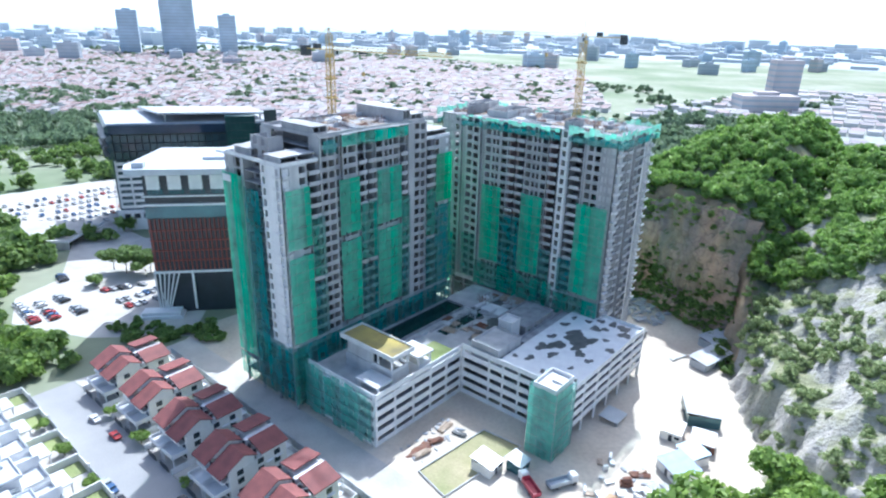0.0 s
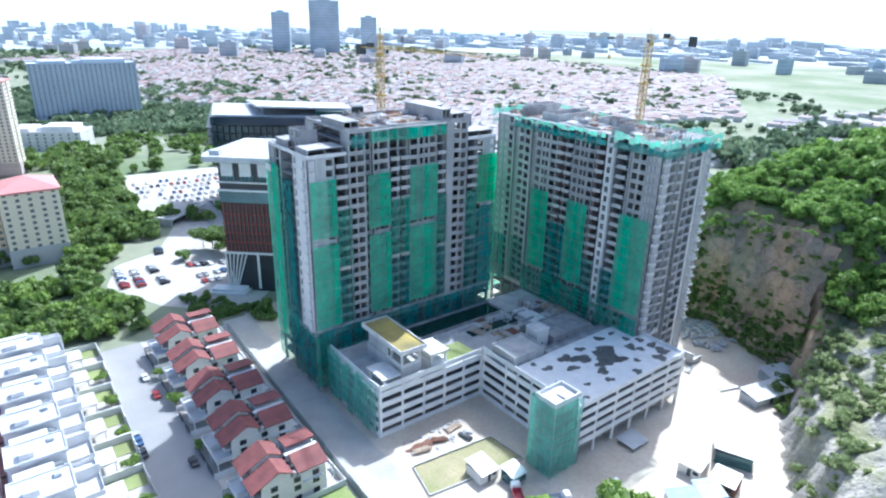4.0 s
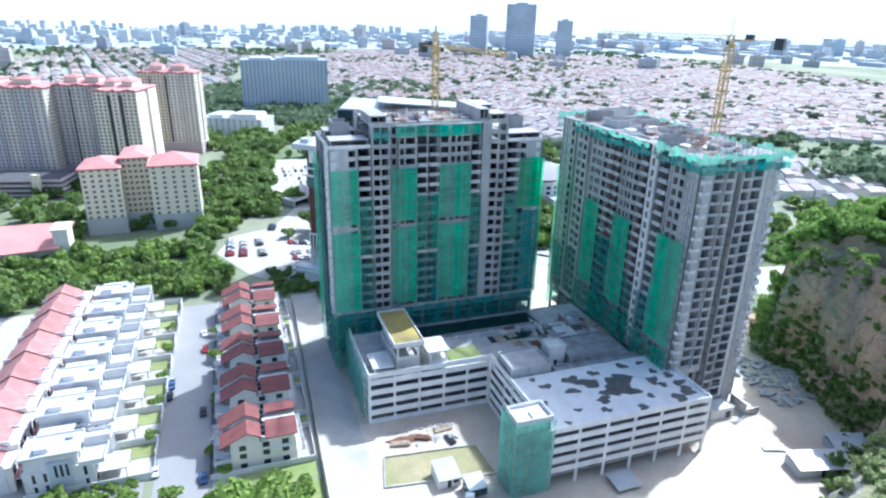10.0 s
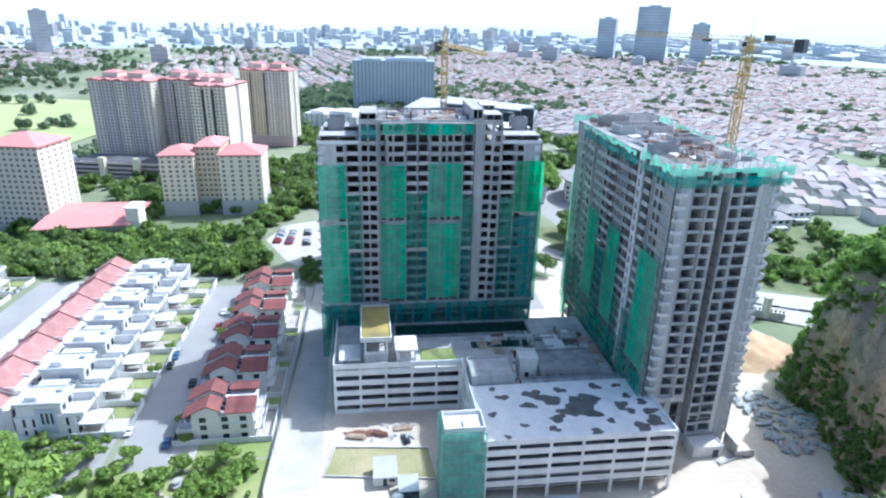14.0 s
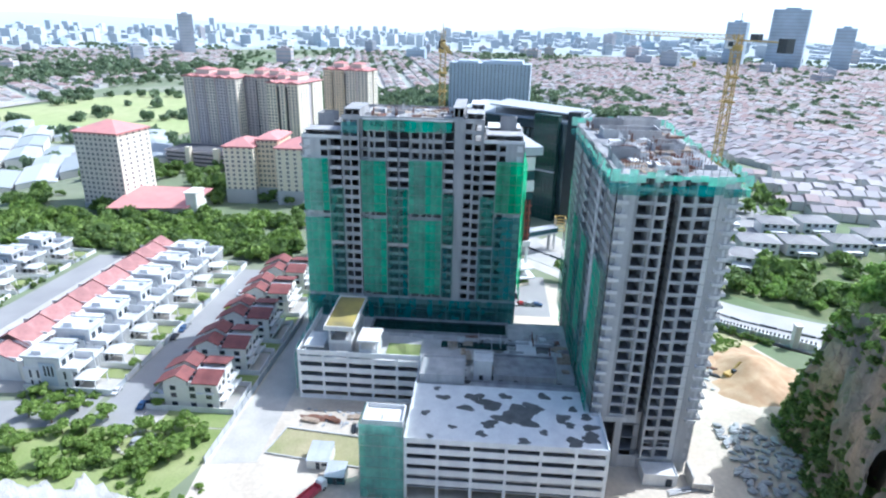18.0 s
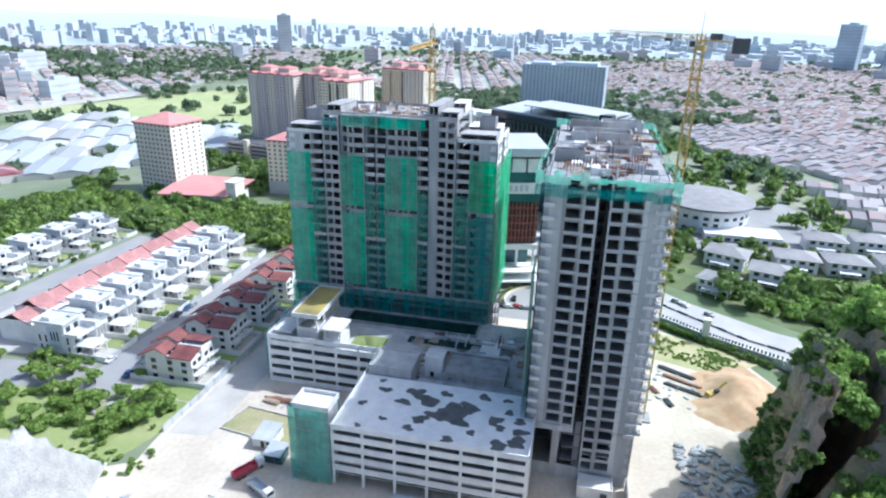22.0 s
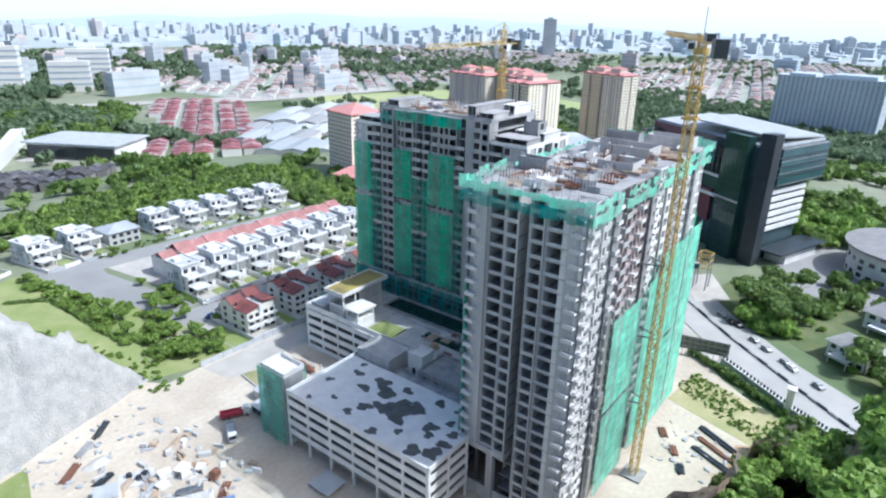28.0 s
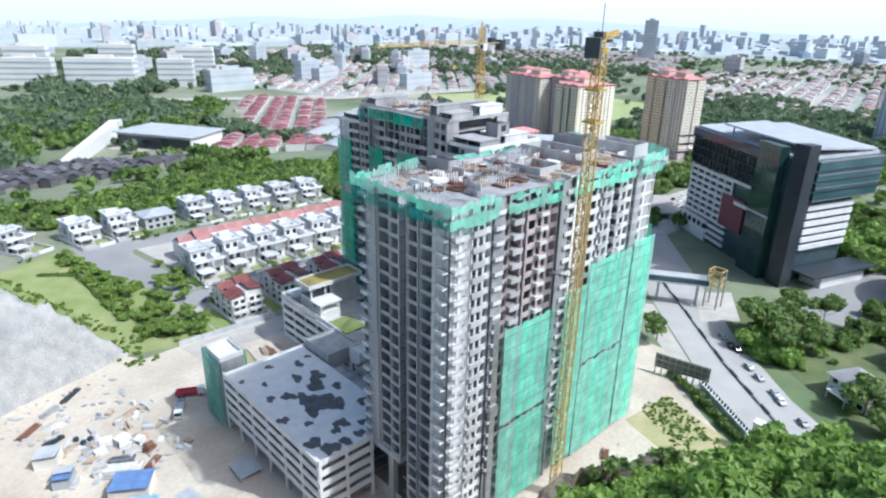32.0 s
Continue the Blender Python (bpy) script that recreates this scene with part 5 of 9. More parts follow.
# netted stair tower at the deck's corner
NET_STAIR = net_mat("worn_green_net", (0.22, 0.62, 0.52), 0.42, 0.45)
ST = thing("stair_tower", pose(-66.6, 127, 0), "concrete stair tower wrapped in green net", "stair tower")
part("shaft", Shape().box(-3, -4.2, 0, 3, 4.6, 20.6), CONCRETE, ST)
part("cap", Shape().box(-3.4, -4.6, 20.6, 3.4, 4.9, 21.0).box(-3.4, -4.6, 21.0, -3.1, 4.9, 22).box(3.1, -4.6, 21.0, 3.4, 4.9, 22).box(-3.1, -4.6, 21, 3.1, -4.3, 22).box(-3.1, 4.6, 21, 3.1, 4.9, 22).box(-0.5, 0, 21, 3.1, 0.3, 21.6), CONCRETE_WHITE, ST)
for i, (o, al, ou, a, b) in enumerate((((0, -5.3), (1, 0), (0, -1), -4.2, 4.2), ((4.2, 0), (0, 1), (1, 0), -5.3, 5.2), ((-4.2, 0), (0, 1), (-1, 0), -5.3, 4.6))):
    net_panel(ST, o, al, ou, a, b, 0.1, 21.4, NET_STAIR, 70 + i)
    scaffold(ST, o, al, ou, a, b, 0.1, 21)
PN = thing("podium_scaffold", pose(-101.5, 94.2, 0), "green netted scaffold along the car park wall", "scaffold")
net_panel(PN, (-29, 0), (1, 0), (0, -1), 0, 28.6, 0.2, 16.8, NET_STAIR, 80, ragged=2.2)
scaffold(PN, (-29, 0), (1, 0), (0, -1), 0, 28.6, 0, 16.4)

# ---- tower cranes ----


def tower_crane(x, y, zb, top, ang, jib, back, hammer, label):
    """Lattice mast, cab, trussed jib, counter jib with hanging blocks; a hammerhead has an apex and tie bars."""
    c = thing("tower_crane", pose(x, y, zb), label, "crane", "tower cranes")
    h = top - zb
    Z = Vector((0, 0, 1))

    def lattice(a, b, w, n, up):
        s = Shape()
        a, b = Vector(a), Vector(b)
        d = b - a
        v = d.normalized().cross(up)
        cs = [up * w + v * w, up * w - v * w, -up * w - v * w, -up * w + v * w]
        for k in cs:
            s.bar(a + k, b + k, 0.22)
        for i in range(n):
            p, q = a + d * i / n, a + d * (i + 1) / n
            for j in range(4):
                k0, k1 = cs[j], cs[(j + 1) % 4]
                s.bar(p + k0, p + k1, 0.1)
                s.bar(p + (k0 if i % 2 else k1), q + (k1 if i % 2 else k0), 0.12)
        return s

    def truss(a, b, n):
        """Two bottom chords and one top chord with zigzag braces."""
        s = Shape()
        a, b = Vector(a), Vector(b)
        d, v = b - a, (b - a).normalized().cross(Z)
        cs = [v * 0.6, -v * 0.6, Z * 1.1]
        for k in cs:
            s.bar(a + k, b + k, 0.16)
        for i in range(n):
            p, q = a + d * i / n, a + d * (i + 1) / n
            for k in cs[:2]:
                s.bar(p + k, (p + q) / 2 + cs[2], 0.08)
                s.bar((p + q) / 2 + cs[2], q + k, 0.08)
            s.bar(p + cs[0], p + cs[1], 0.08)
        return s

    d = Vector((math.cos(radians(ang)), math.sin(radians(ang)), 0))
    n = Vector((-d.y, d.x, 0))
    part("base", Shape().box(-2.6, -2.6, 0, 2.6, 2.6, 0.8), CONCRETE, c)
    part("mast", lattice((0, 0, 0.8), (0, 0, h - 2.4), 0.9, int(h / 2.0), Vector((1, 0, 0))), CRANE, c)
    for z in (h - 9, h - 15):
        part("climbing_frame", Shape().box(-1.5, -1.5, z, 1.5, -1.2, z + 0.4).box(-1.5, 1.2, z, 1.5, 1.5, z + 0.4).box(-1.5, -1.2, z, -1.2, 1.2, z + 0.4).box(1.2, -1.2, z, 1.5, 1.2, z + 0.4), CRANE, c)
    part("slewing_ring", Shape().prism([(1.5 * math.cos(t), 1.5 * math.sin(t)) for t in [math.tau * i / 14 for i in range(14)]], h - 2.4, h - 1.2), CRANE, c)
    part("turntable", lattice((0, 0, h - 1.2), (0, 0, h + (4.6 if hammer else 1.4)), 0.7, 3, d), CRANE, c)
    part("jib", truss(d * 0.8 + Z * h, d * jib + Z * h, int(jib / 2)), CRANE, c)
    part("counter_jib", Shape().bar(d * -0.8 + n * 0.6 + Z * h, d * -back + n * 0.6 + Z * h, 0.3).bar(d * -0.8 - n * 0.6 + Z * h, d * -back - n * 0.6 + Z * h, 0.3).bar(n * 0.6 + d * -4 + Z * h, n * -0.6 + d * -4 + Z * h, 0.2).bar(n * 0.6 + d * -8 + Z * h, n * -0.6 + d * -8 + Z * h, 0.2), CRANE, c)
    part("winch", Shape().slab([d * -4.2 + n * 0.8 + Z * (h + 1.6), d * -4.2 - n * 0.8 + Z * (h + 1.6), d * -6.4 - n * 0.8 + Z * (h + 1.6), d * -6.4 + n * 0.8 + Z * (h + 1.6)], 1.4), DARKCLAD, c)
    if hammer:
        part("apex", Shape().bar(d * 0.7 + Z * (h + 4.4), Z * (h + 6.6), 0.25).bar(d * -0.7 + Z * (h + 4.4), Z * (h + 6.6), 0.25), CRANE, c)
        part("tie_bar", Shape().bar(Z * (h + 6.5), d * (jib * 0.6) + Z * (h + 1.1), 0.12), STEEL, c)
        part("tie_bar", Shape().bar(Z * (h + 6.5), d * (0.4 - back) + Z * (h + 0.2), 0.12), STEEL, c)
    else:
        part("antenna", Shape().bar(Z * (h + 1.2), Z * (h + 6.4), 0.14), STEEL, c)
    for k in range(3):
        p = d * (0.6 - back - 0.85 * k + 1.0)
        s = Shape()
        s.slab([p + n * 1.2 + Z * (h + 0.9), p - n * 1.2 + Z * (h + 0.9), p - n * 1.2 - d * 0.75 + Z * (h + 0.9), p + n * 1.2 - d * 0.75 + Z * (h + 0.9)], 3.2)
        part("counterweight", s, DARKCLAD, c)
    p = n * 1.6 + d * 0.9
    cb = part("cab", Shape().box(p.x - 0.8, p.y - 0.8, h - 2.0, p.x + 0.8, p.y + 0.8, h), WHITE, c)
    part("cab_window", Shape().box(p.x - 0.85, p.y - 0.6, h - 1.5, p.x + 0.85, p.y + 0.6, h - 0.3), DARKWIN, cb)
    q = d * jib * 0.3
    part("trolley", Shape().box(q.x - 0.9, q.y - 0.9, h - 0.7, q.x + 0.9, q.y + 0.9, h - 0.15), DARKCLAD, c)
    part("hoist_rope", Shape().bar((q.x, q.y, h - 0.7), (q.x, q.y, h - 6), 0.06), STEEL, c)
    part("hook_block", Shape().box(q.x - 0.35, q.y - 0.35, h - 7.2, q.x + 0.35, q.y + 0.35, h - 6), CRANE, c)
    return c


tower_crane(-158.7, 132.4, 0, 100.1, 6.3, 46, 10.8, True, "yellow lattice tower crane rising behind the netted tower")
k2 = tower_crane(-110.9, 208.5, -0.2, 105.0, 208.4, 42.5, 14.0, False, "tall yellow lattice tower crane standing on the dirt yard")
for z in (22, 40, 58):
    part("wall_tie", Shape().bar((-1, -0.6, z), (-3, -5.2, z), 0.3).bar((1, -0.6, z), (2.6, -5.2, z), 0.3).bar((-3.2, -4.8, z), (3, -4.8, z), 0.3), STEEL, k2)


# ---- office buildings ----
O1 = thing("office_building", pose(-222, 95, 0, 0, 0, 49), "office building with rust red louvres, dark glass and white roof", "building")
part("body", Shape().box(0.6, 0.6, 0, 46, 32, 55.4), DARKCLAD, O1)
part("glazed_base", Shape().box(3, 1.4, 0, 45, 31, 16.4), GLASS, O1)
part("floor_edge", Shape().box(0, 0, 16.4, 46.4, 32.4, 17.3), WHITE, O1)
part("roof", Shape().prism([(-4, -3), (50, -3), (50, 36), (-1, 36), (-6, 4)], 55.4, 57.6), METALROOF, O1, "white flat roof with a wide overhang")
part("roof_plant", Shape().box(-2, 0, 57.6, 2, 3, 59.4).box(20, 12, 57.6, 34, 24, 58.8), METALROOF, O1)
lou = Shape().box(0, 0.0, 17.6, 0.35, 0.6, 38).mesh("louvre", RUST)
for k in range(28):
    part("louvre", lou, None, O1).location = (1.2 + k * 1.62, 0, 0)
    if k < 19:
        part("louvre", lou, None, O1).matrix_local = pose(0, 2.4 + k * 1.62, 0, 0, 0, -90)
for z in (21.4, 25.4, 29.4, 33.4):
    part("rail_band", Shape().box(0.4, 0.2, z, 46, 0.6, z + 0.35).box(0.2, 0.6, z, 0.6, 32, z + 0.35), RUST, O1)
part("glass_band", Shape().box(0.2, 0.3, 38.6, 46.2, 0.7, 43.2), GLASS_TEAL, O1)
part("white_band", Shape().box(-0.2, -0.2, 43.2, 46.4, 0.7, 44).box(-0.2, -0.2, 46.6, 46.4, 0.7, 47.2), WHITE, O1)
for k in range(6):
    part("white_panel", Shape().box(2.0 + k * 7.4, -0.1, 49.4, 6.6 + k * 7.4, 0.62, 54.6), WHITE, O1)
    for j in range(4):
        part("window", Shape().box(2.1 + k * 7.4 + j * 1.4, 0.1, 47.6, 3.2 + k * 7.4 + j * 1.4, 0.63, 49.6), GLASS_TEAL, O1)
for k in range(6):
    part("slanted_column", Shape().bar((1 + k * 0.6, -0.5, 0), (0.2 + k * 1.8, 0.2, 16.6), 0.5).bar((3.4 + k * 0.2, -0.5, 0), (0.4, 2 + 1.6 * k, 16.6), 0.4), WHITE, O1)
part("white_mast", Shape().box(14, -1.6, 2, 14.8, -0.8, 18), WHITE, O1)
part("entrance_steps", Shape().box(-6, -6, 0, 10, 0, 1.2).box(-5, -5, 1.2, 9, 0, 2.4), WHITE, O1)

# east wing, bent off the front block, seen through the gap between the towers


def face_boxes(p, q, items, material, name, parent, d0=-0.3, d1=0.5):
    """Boxes set along a wall from p to q: (along from, along to, bottom, top)."""
    p, q = Vector((*p, 0)), Vector((*q, 0))
    d = (q - p).normalized()
    n = Vector((d.y, -d.x, 0))
    for a, b, z0, z1 in items:
        c = [p + d * a + n * d0, p + d * b + n * d0, p + d * b + n * d1, p + d * a + n * d1]
        part(name, Shape().prism([(v.x, v.y) for v in c], z0, z1), material, parent)


o1_local = lambda x, y: tuple((O1.matrix_basis.inverted() @ Vector((x, y, 0)))[:2])
WG = [o1_local(*p) for p in ((-191, 131), (-203, 168.5), (-232, 160), (-222, 128))]
part("wing_body", Shape().prism(WG[::-1], 16.4, 56), DARKCLAD, O1)
part("wing_roof", Shape().prism([o1_local(*p) for p in ((-188, 129), (-200, 171.5), (-234, 163), (-224, 127))][::-1], 56, 59.4), METALROOF, O1, "white roof with a deep eave")
part("wing_base", Shape().prism([o1_local(*p) for p in ((-197, 133), (-207, 165), (-230, 158), (-222, 130))][::-1], 0, 16.4), GLASS_TEAL, O1)
face_boxes(WG[0], WG[1], [(0, 39.4, 15.2, 17.6)], WHITE, "floor_edge", O1, d1=1.6)
face_boxes(WG[0], WG[1], [(0.6 + 1.62 * k, 1.05 + 1.62 * k, 17.8, 36) for k in range(24)], RUST, "louvre", O1, d1=0.9)
face_boxes(WG[0], WG[1], [(0.2, 39.2, 20 + 3.3 * k, 20.5 + 3.3 * k) for k in range(5)], RUST, "rail_band", O1, d1=0.7)
face_boxes(WG[0], WG[1], [(0, 39.4, 36.4, 39.6), (0, 39.4, 45, 48.6)], GLASS_TEAL, "glass_band", O1, d1=0.6)
face_boxes(WG[0], WG[1], [(0, 39.4, 40, 44.6)], WHITE, "sign_band", O1, d1=1.2)
face_boxes(WG[0], WG[1], [(24 + 2.2 * k, 25.4 + 2.2 * k, 41, 43.6) for k in range(5)], GREYWALL, "sign_bar", O1, d0=1.2, d1=1.3)
face_boxes(WG[0], WG[1], [(0.6 + 6.6 * k, 6.4 + 6.6 * k, 49, 54.6) for k in range(6)], WHITE, "white_panel", O1, d1=0.8)
face_boxes(WG[0], WG[1], [(2 + 7.2 * k, 2.9 + 7.2 * k, 0, 15.2) for k in range(6)], WHITE, "wing_column", O1, d0=-0.2, d1=0.8)
for z, dd in ((3.0, 9.0), (6.5, 7.0)):
    face_boxes(WG[0], WG[1], [(10, 40, z, z + 0.6)], WHITE, "terrace_slab", O1, d0=-4, d1=dd)

O2 = thing("office_building", pose(-284, 195, 0), "large dark glass office block with white parking floors", "building")
q2 = [(0, 0), (-38, 13.1), (-84, -53.9), (-46, -67)]
q2_up = [(0, 0), (-48, 16.5), (-94, -50.5), (-46, -67)]


def inset_ring(pts, k):
    cx, cy = sum(p[0] for p in pts) / len(pts), sum(p[1] for p in pts) / len(pts)
    return [(cx + (x - cx) * k, cy + (y - cy) * k) for x, y in pts]


part("body", Shape().prism(inset_ring(q2, 0.97)[::-1][::-1], 0, 56), GLASS, O2)
part("upper_glass", Shape().prism(inset_ring(q2_up, 1.01), 38, 55), GLASS, O2)
part("roof", Shape().prism(inset_ring(q2_up, 0.98), 55, 56.2), METALROOF, O2)
part("roof_canopy", Shape().slab([(-6, 1, 60), (-46, 15, 57.5), (-80, -34, 58.5), (-30, -46, 61.5)], 0.8), METALROOF, O2, "tilted white roof canopy")
for x, y, z in ((-10, 0, 60), (-44, 13, 57), (-76, -32, 58), (-32, -42, 60.6)):
    part("canopy_post", Shape().bar((x, y, 55), (x, y, z), 0.6), STEEL, O2)
part("fin", Shape().prism([(1.5, 2.5), (-4.5, 4.5), (-6, 0), (-0.5, -4.0)], 0, 62), DARKCLAD, O2, "charcoal corner fin rising above the roof")


A_, B_, C_, D_ = [(x, y) for x, y in q2]
face_boxes(D_, A_, [(2, 40, 2.0 + 3.3 * k, 3.6 + 3.3 * k) for k in range(11)] + [(2 + 6.2 * k, 2.9 + 6.2 * k, 12, 37.5) for k in range(7)], WHITE, "parking_band", O2)
face_boxes(D_, A_, [(0, 24, 0, 11)], WHITE, "white_base", O2, d1=0.9)
face_boxes(D_, A_, [(3 + 4.6 * k, 6 + 4.6 * k, 6.5, 9) for k in range(5)], DARKWIN, "window", O2, d1=1.0)
face_boxes(D_, A_, [(34, 52, 13, 29)], mat("dark_red_screen", (0.17, 0.035, 0.05), (0.12, 0.03, 0.06), scale=0.3, rough=0.4), "red_screen", O2, d1=0.8)
face_boxes(A_, B_, [(10, 39.5, 15 + 3.6 * k, 17.2 + 3.6 * k) for k in range(6)], WHITE, "parking_band", O2)
# side bay of green glass beside the fin, with fine glazing bars
face_boxes(D_, A_, [(58, 73, 0, 59.5)], GREENGLASS, "stair_bay", O2, d1=3.6)
face_boxes(D_, A_, [(58.2 + 2.4 * k, 58.32 + 2.4 * k, 2, 59) for k in range(7)], DARKCLAD, "mullion", O2, d0=3.6, d1=3.7)
face_boxes(D_, A_, [(58, 73, 4 + 4 * k, 4.15 + 4 * k) for k in range(14)], DARKCLAD, "transom", O2, d0=3.6, d1=3.72)
face_boxes(D_, A_, [(58, 73, 28, 28.9)], CONCRETE_PALE, "sill", O2, d0=3.6, d1=4.1)
face_boxes(D_, A_, [(2, 57.6, 37.6 + 4.2 * k, 37.9 + 4.2 * k) for k in range(5)], DARKCLAD, "floor_line", O2, d0=0.4, d1=1.5)
face_boxes(D_, A_, [(3 + 3.4 * k, 3.15 + 3.4 * k, 38, 55) for k in range(16)], DARKCLAD, "mullion", O2, d0=0.4, d1=1.45)
face_boxes(D_, A_, [(2, 57.6, 51.5, 55.6)], NAVYGLASS, "upper_glass", O2, d0=0.4, d1=2.6)
face_boxes(D_, A_, [(44, 57, 26, 27.6), (30, 57, 36, 37.4)], WHITE, "floor_edge", O2, d1=1.0)
face_boxes(A_, B_, [(9, 50, 37.5 + 5.6 * k, 37.9 + 5.6 * k) for k in range(4)], STEEL, "floor_line", O2, d1=2.2)
face_boxes(A_, B_, [(9, 50, 38.1, 54.6)], GLASS_TEAL, "bowed_glass", O2, d1=2.0)
face_boxes(A_, B_, [(8, 48, 6, 6.8)], DARKCLAD, "canopy", O2, d1=12)
face_boxes(A_, B_, [(16, 44, 0, 4.6)], WHITE, "entrance_hall", O2, d1=10)
for f0, f1 in ((A_, B_), (C_, D_)):
    face_boxes(f0, f1, [(0.5, 50, 41.5 + 4.4 * k, 42.0 + 4.4 * k) for k in range(3)], DARKCLAD, "mullion_band", O2, d1=2.3)


# ---- condominium blocks ----
def block(name, x, y, rz, w, d, h, body, mats, label, group="", floors=None, cols=(8, 5), roof=None, z=None, strips=(), base=None, flank=None, joined=False):
    """A residential slab: body, base, roof, and a window in every bay of every floor on all four sides."""
    z = float(ground_z(x, y)) if z is None else z
    t = thing(name, pose(x, y, z, 0, 0, rz), label, "building", group)
    part("wall", Shape().box(0, 0, 0, w, d, h), body, t)
    n = floors or int(h / 3.1)
    f = h / n
    win = Shape().box(0, -0.06, 0, 1.5, 0.1, 1.35).mesh("window", HAZE_WINDOW)
    g = Shape()
    for k in range(1, n) if joined else ():
        for i in range(cols[0]):
            u = (i + 0.5) * w / cols[0] - 0.9
            g.box(u, -0.06, k * f + 0.7, u + 1.8, 0.1, k * f + 2.4)
        for i in range(cols[1]):
            v = (i + 0.5) * d / cols[1]
            g.box(w - 0.1, v - 0.9, k * f + 0.7, w + 0.06, v + 0.9, k * f + 2.4)
    if joined:
        part("window_grid", g, HAZE_WINDOW, t)["kind"] = "stuff"
        part("upper_setback", Shape().box(w * 0.1, d * 0.1, h, w * 0.35, d * 0.9, h + 3.5).box(w * 0.5, d * 0.1, h, w * 0.9, d * 0.9, h + 5.0), body, t)
    for k in () if joined else range(1, n):
        for i in range(cols[0]):
            u = (i + 0.5) * w / cols[0] - 0.75
            part("window", win, None, t).location = (u, 0, k * f + 0.9)
        for i in range(cols[1]):
            v = (i + 0.5) * d / cols[1] + 0.75
            part("window", win, None, t).matrix_local = pose(w, v - 1.5, k * f + 0.9, 0, 0, 90)
    for a, b, m in strips:
        part("recess_strip", Shape().box(a, -0.12, 0, b, 0.05, h), m, t)
    if flank:
        part("flank_wall", Shape().box(w, 0.1, 0, w + 0.04, d - 0.1, h - 1), flank, t)
    if base:
        part("base", Shape().box(-0.3, -0.3, 0, w + 0.3, d + 0.3, base[0]), base[1], t)
    if roof == "hip":
        part("roof", Shape().hip(0, 0, w, d, h, min(w, d) * 0.2, 1.0), PINKROOF, t)
        part("eave_board", Shape().box(-0.8, -0.8, h - 0.9, w + 0.8, d + 0.8, h - 0.02), PINKROOF, t)
    else:
        part("roof_parapet", Shape().box(-0.15, -0.15, h, w + 0.15, 0.2, h + 1).box(-0.15, d - 0.2, h, w + 0.15, d + 0.15, h + 1).box(-0.15, 0.2, h, 0.2, d - 0.2, h + 1).box(w - 0.2, 0.2, h, w + 0.15, d - 0.2, h + 1), mats, t)
        part("lift_house", Shape().box(w * 0.4, d * 0.3, h, w * 0.6, d * 0.7, h + 3.2), mats, t)
    return t


CG_ = "beige condominium towers"
# Cream of the end walls, lightened for the sun that strikes them.
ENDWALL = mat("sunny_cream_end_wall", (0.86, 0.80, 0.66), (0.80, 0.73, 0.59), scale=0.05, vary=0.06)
CONDO_FRONT = mat("pale_beige_condo_front", (0.70, 0.63, 0.55), (0.63, 0.56, 0.49), scale=0.04, vary=0.08)
CONDO_GREY = mat("mauve_grey_condo_bay", (0.58, 0.52, 0.51), (0.51, 0.46, 0.46), scale=0.04, vary=0.08)


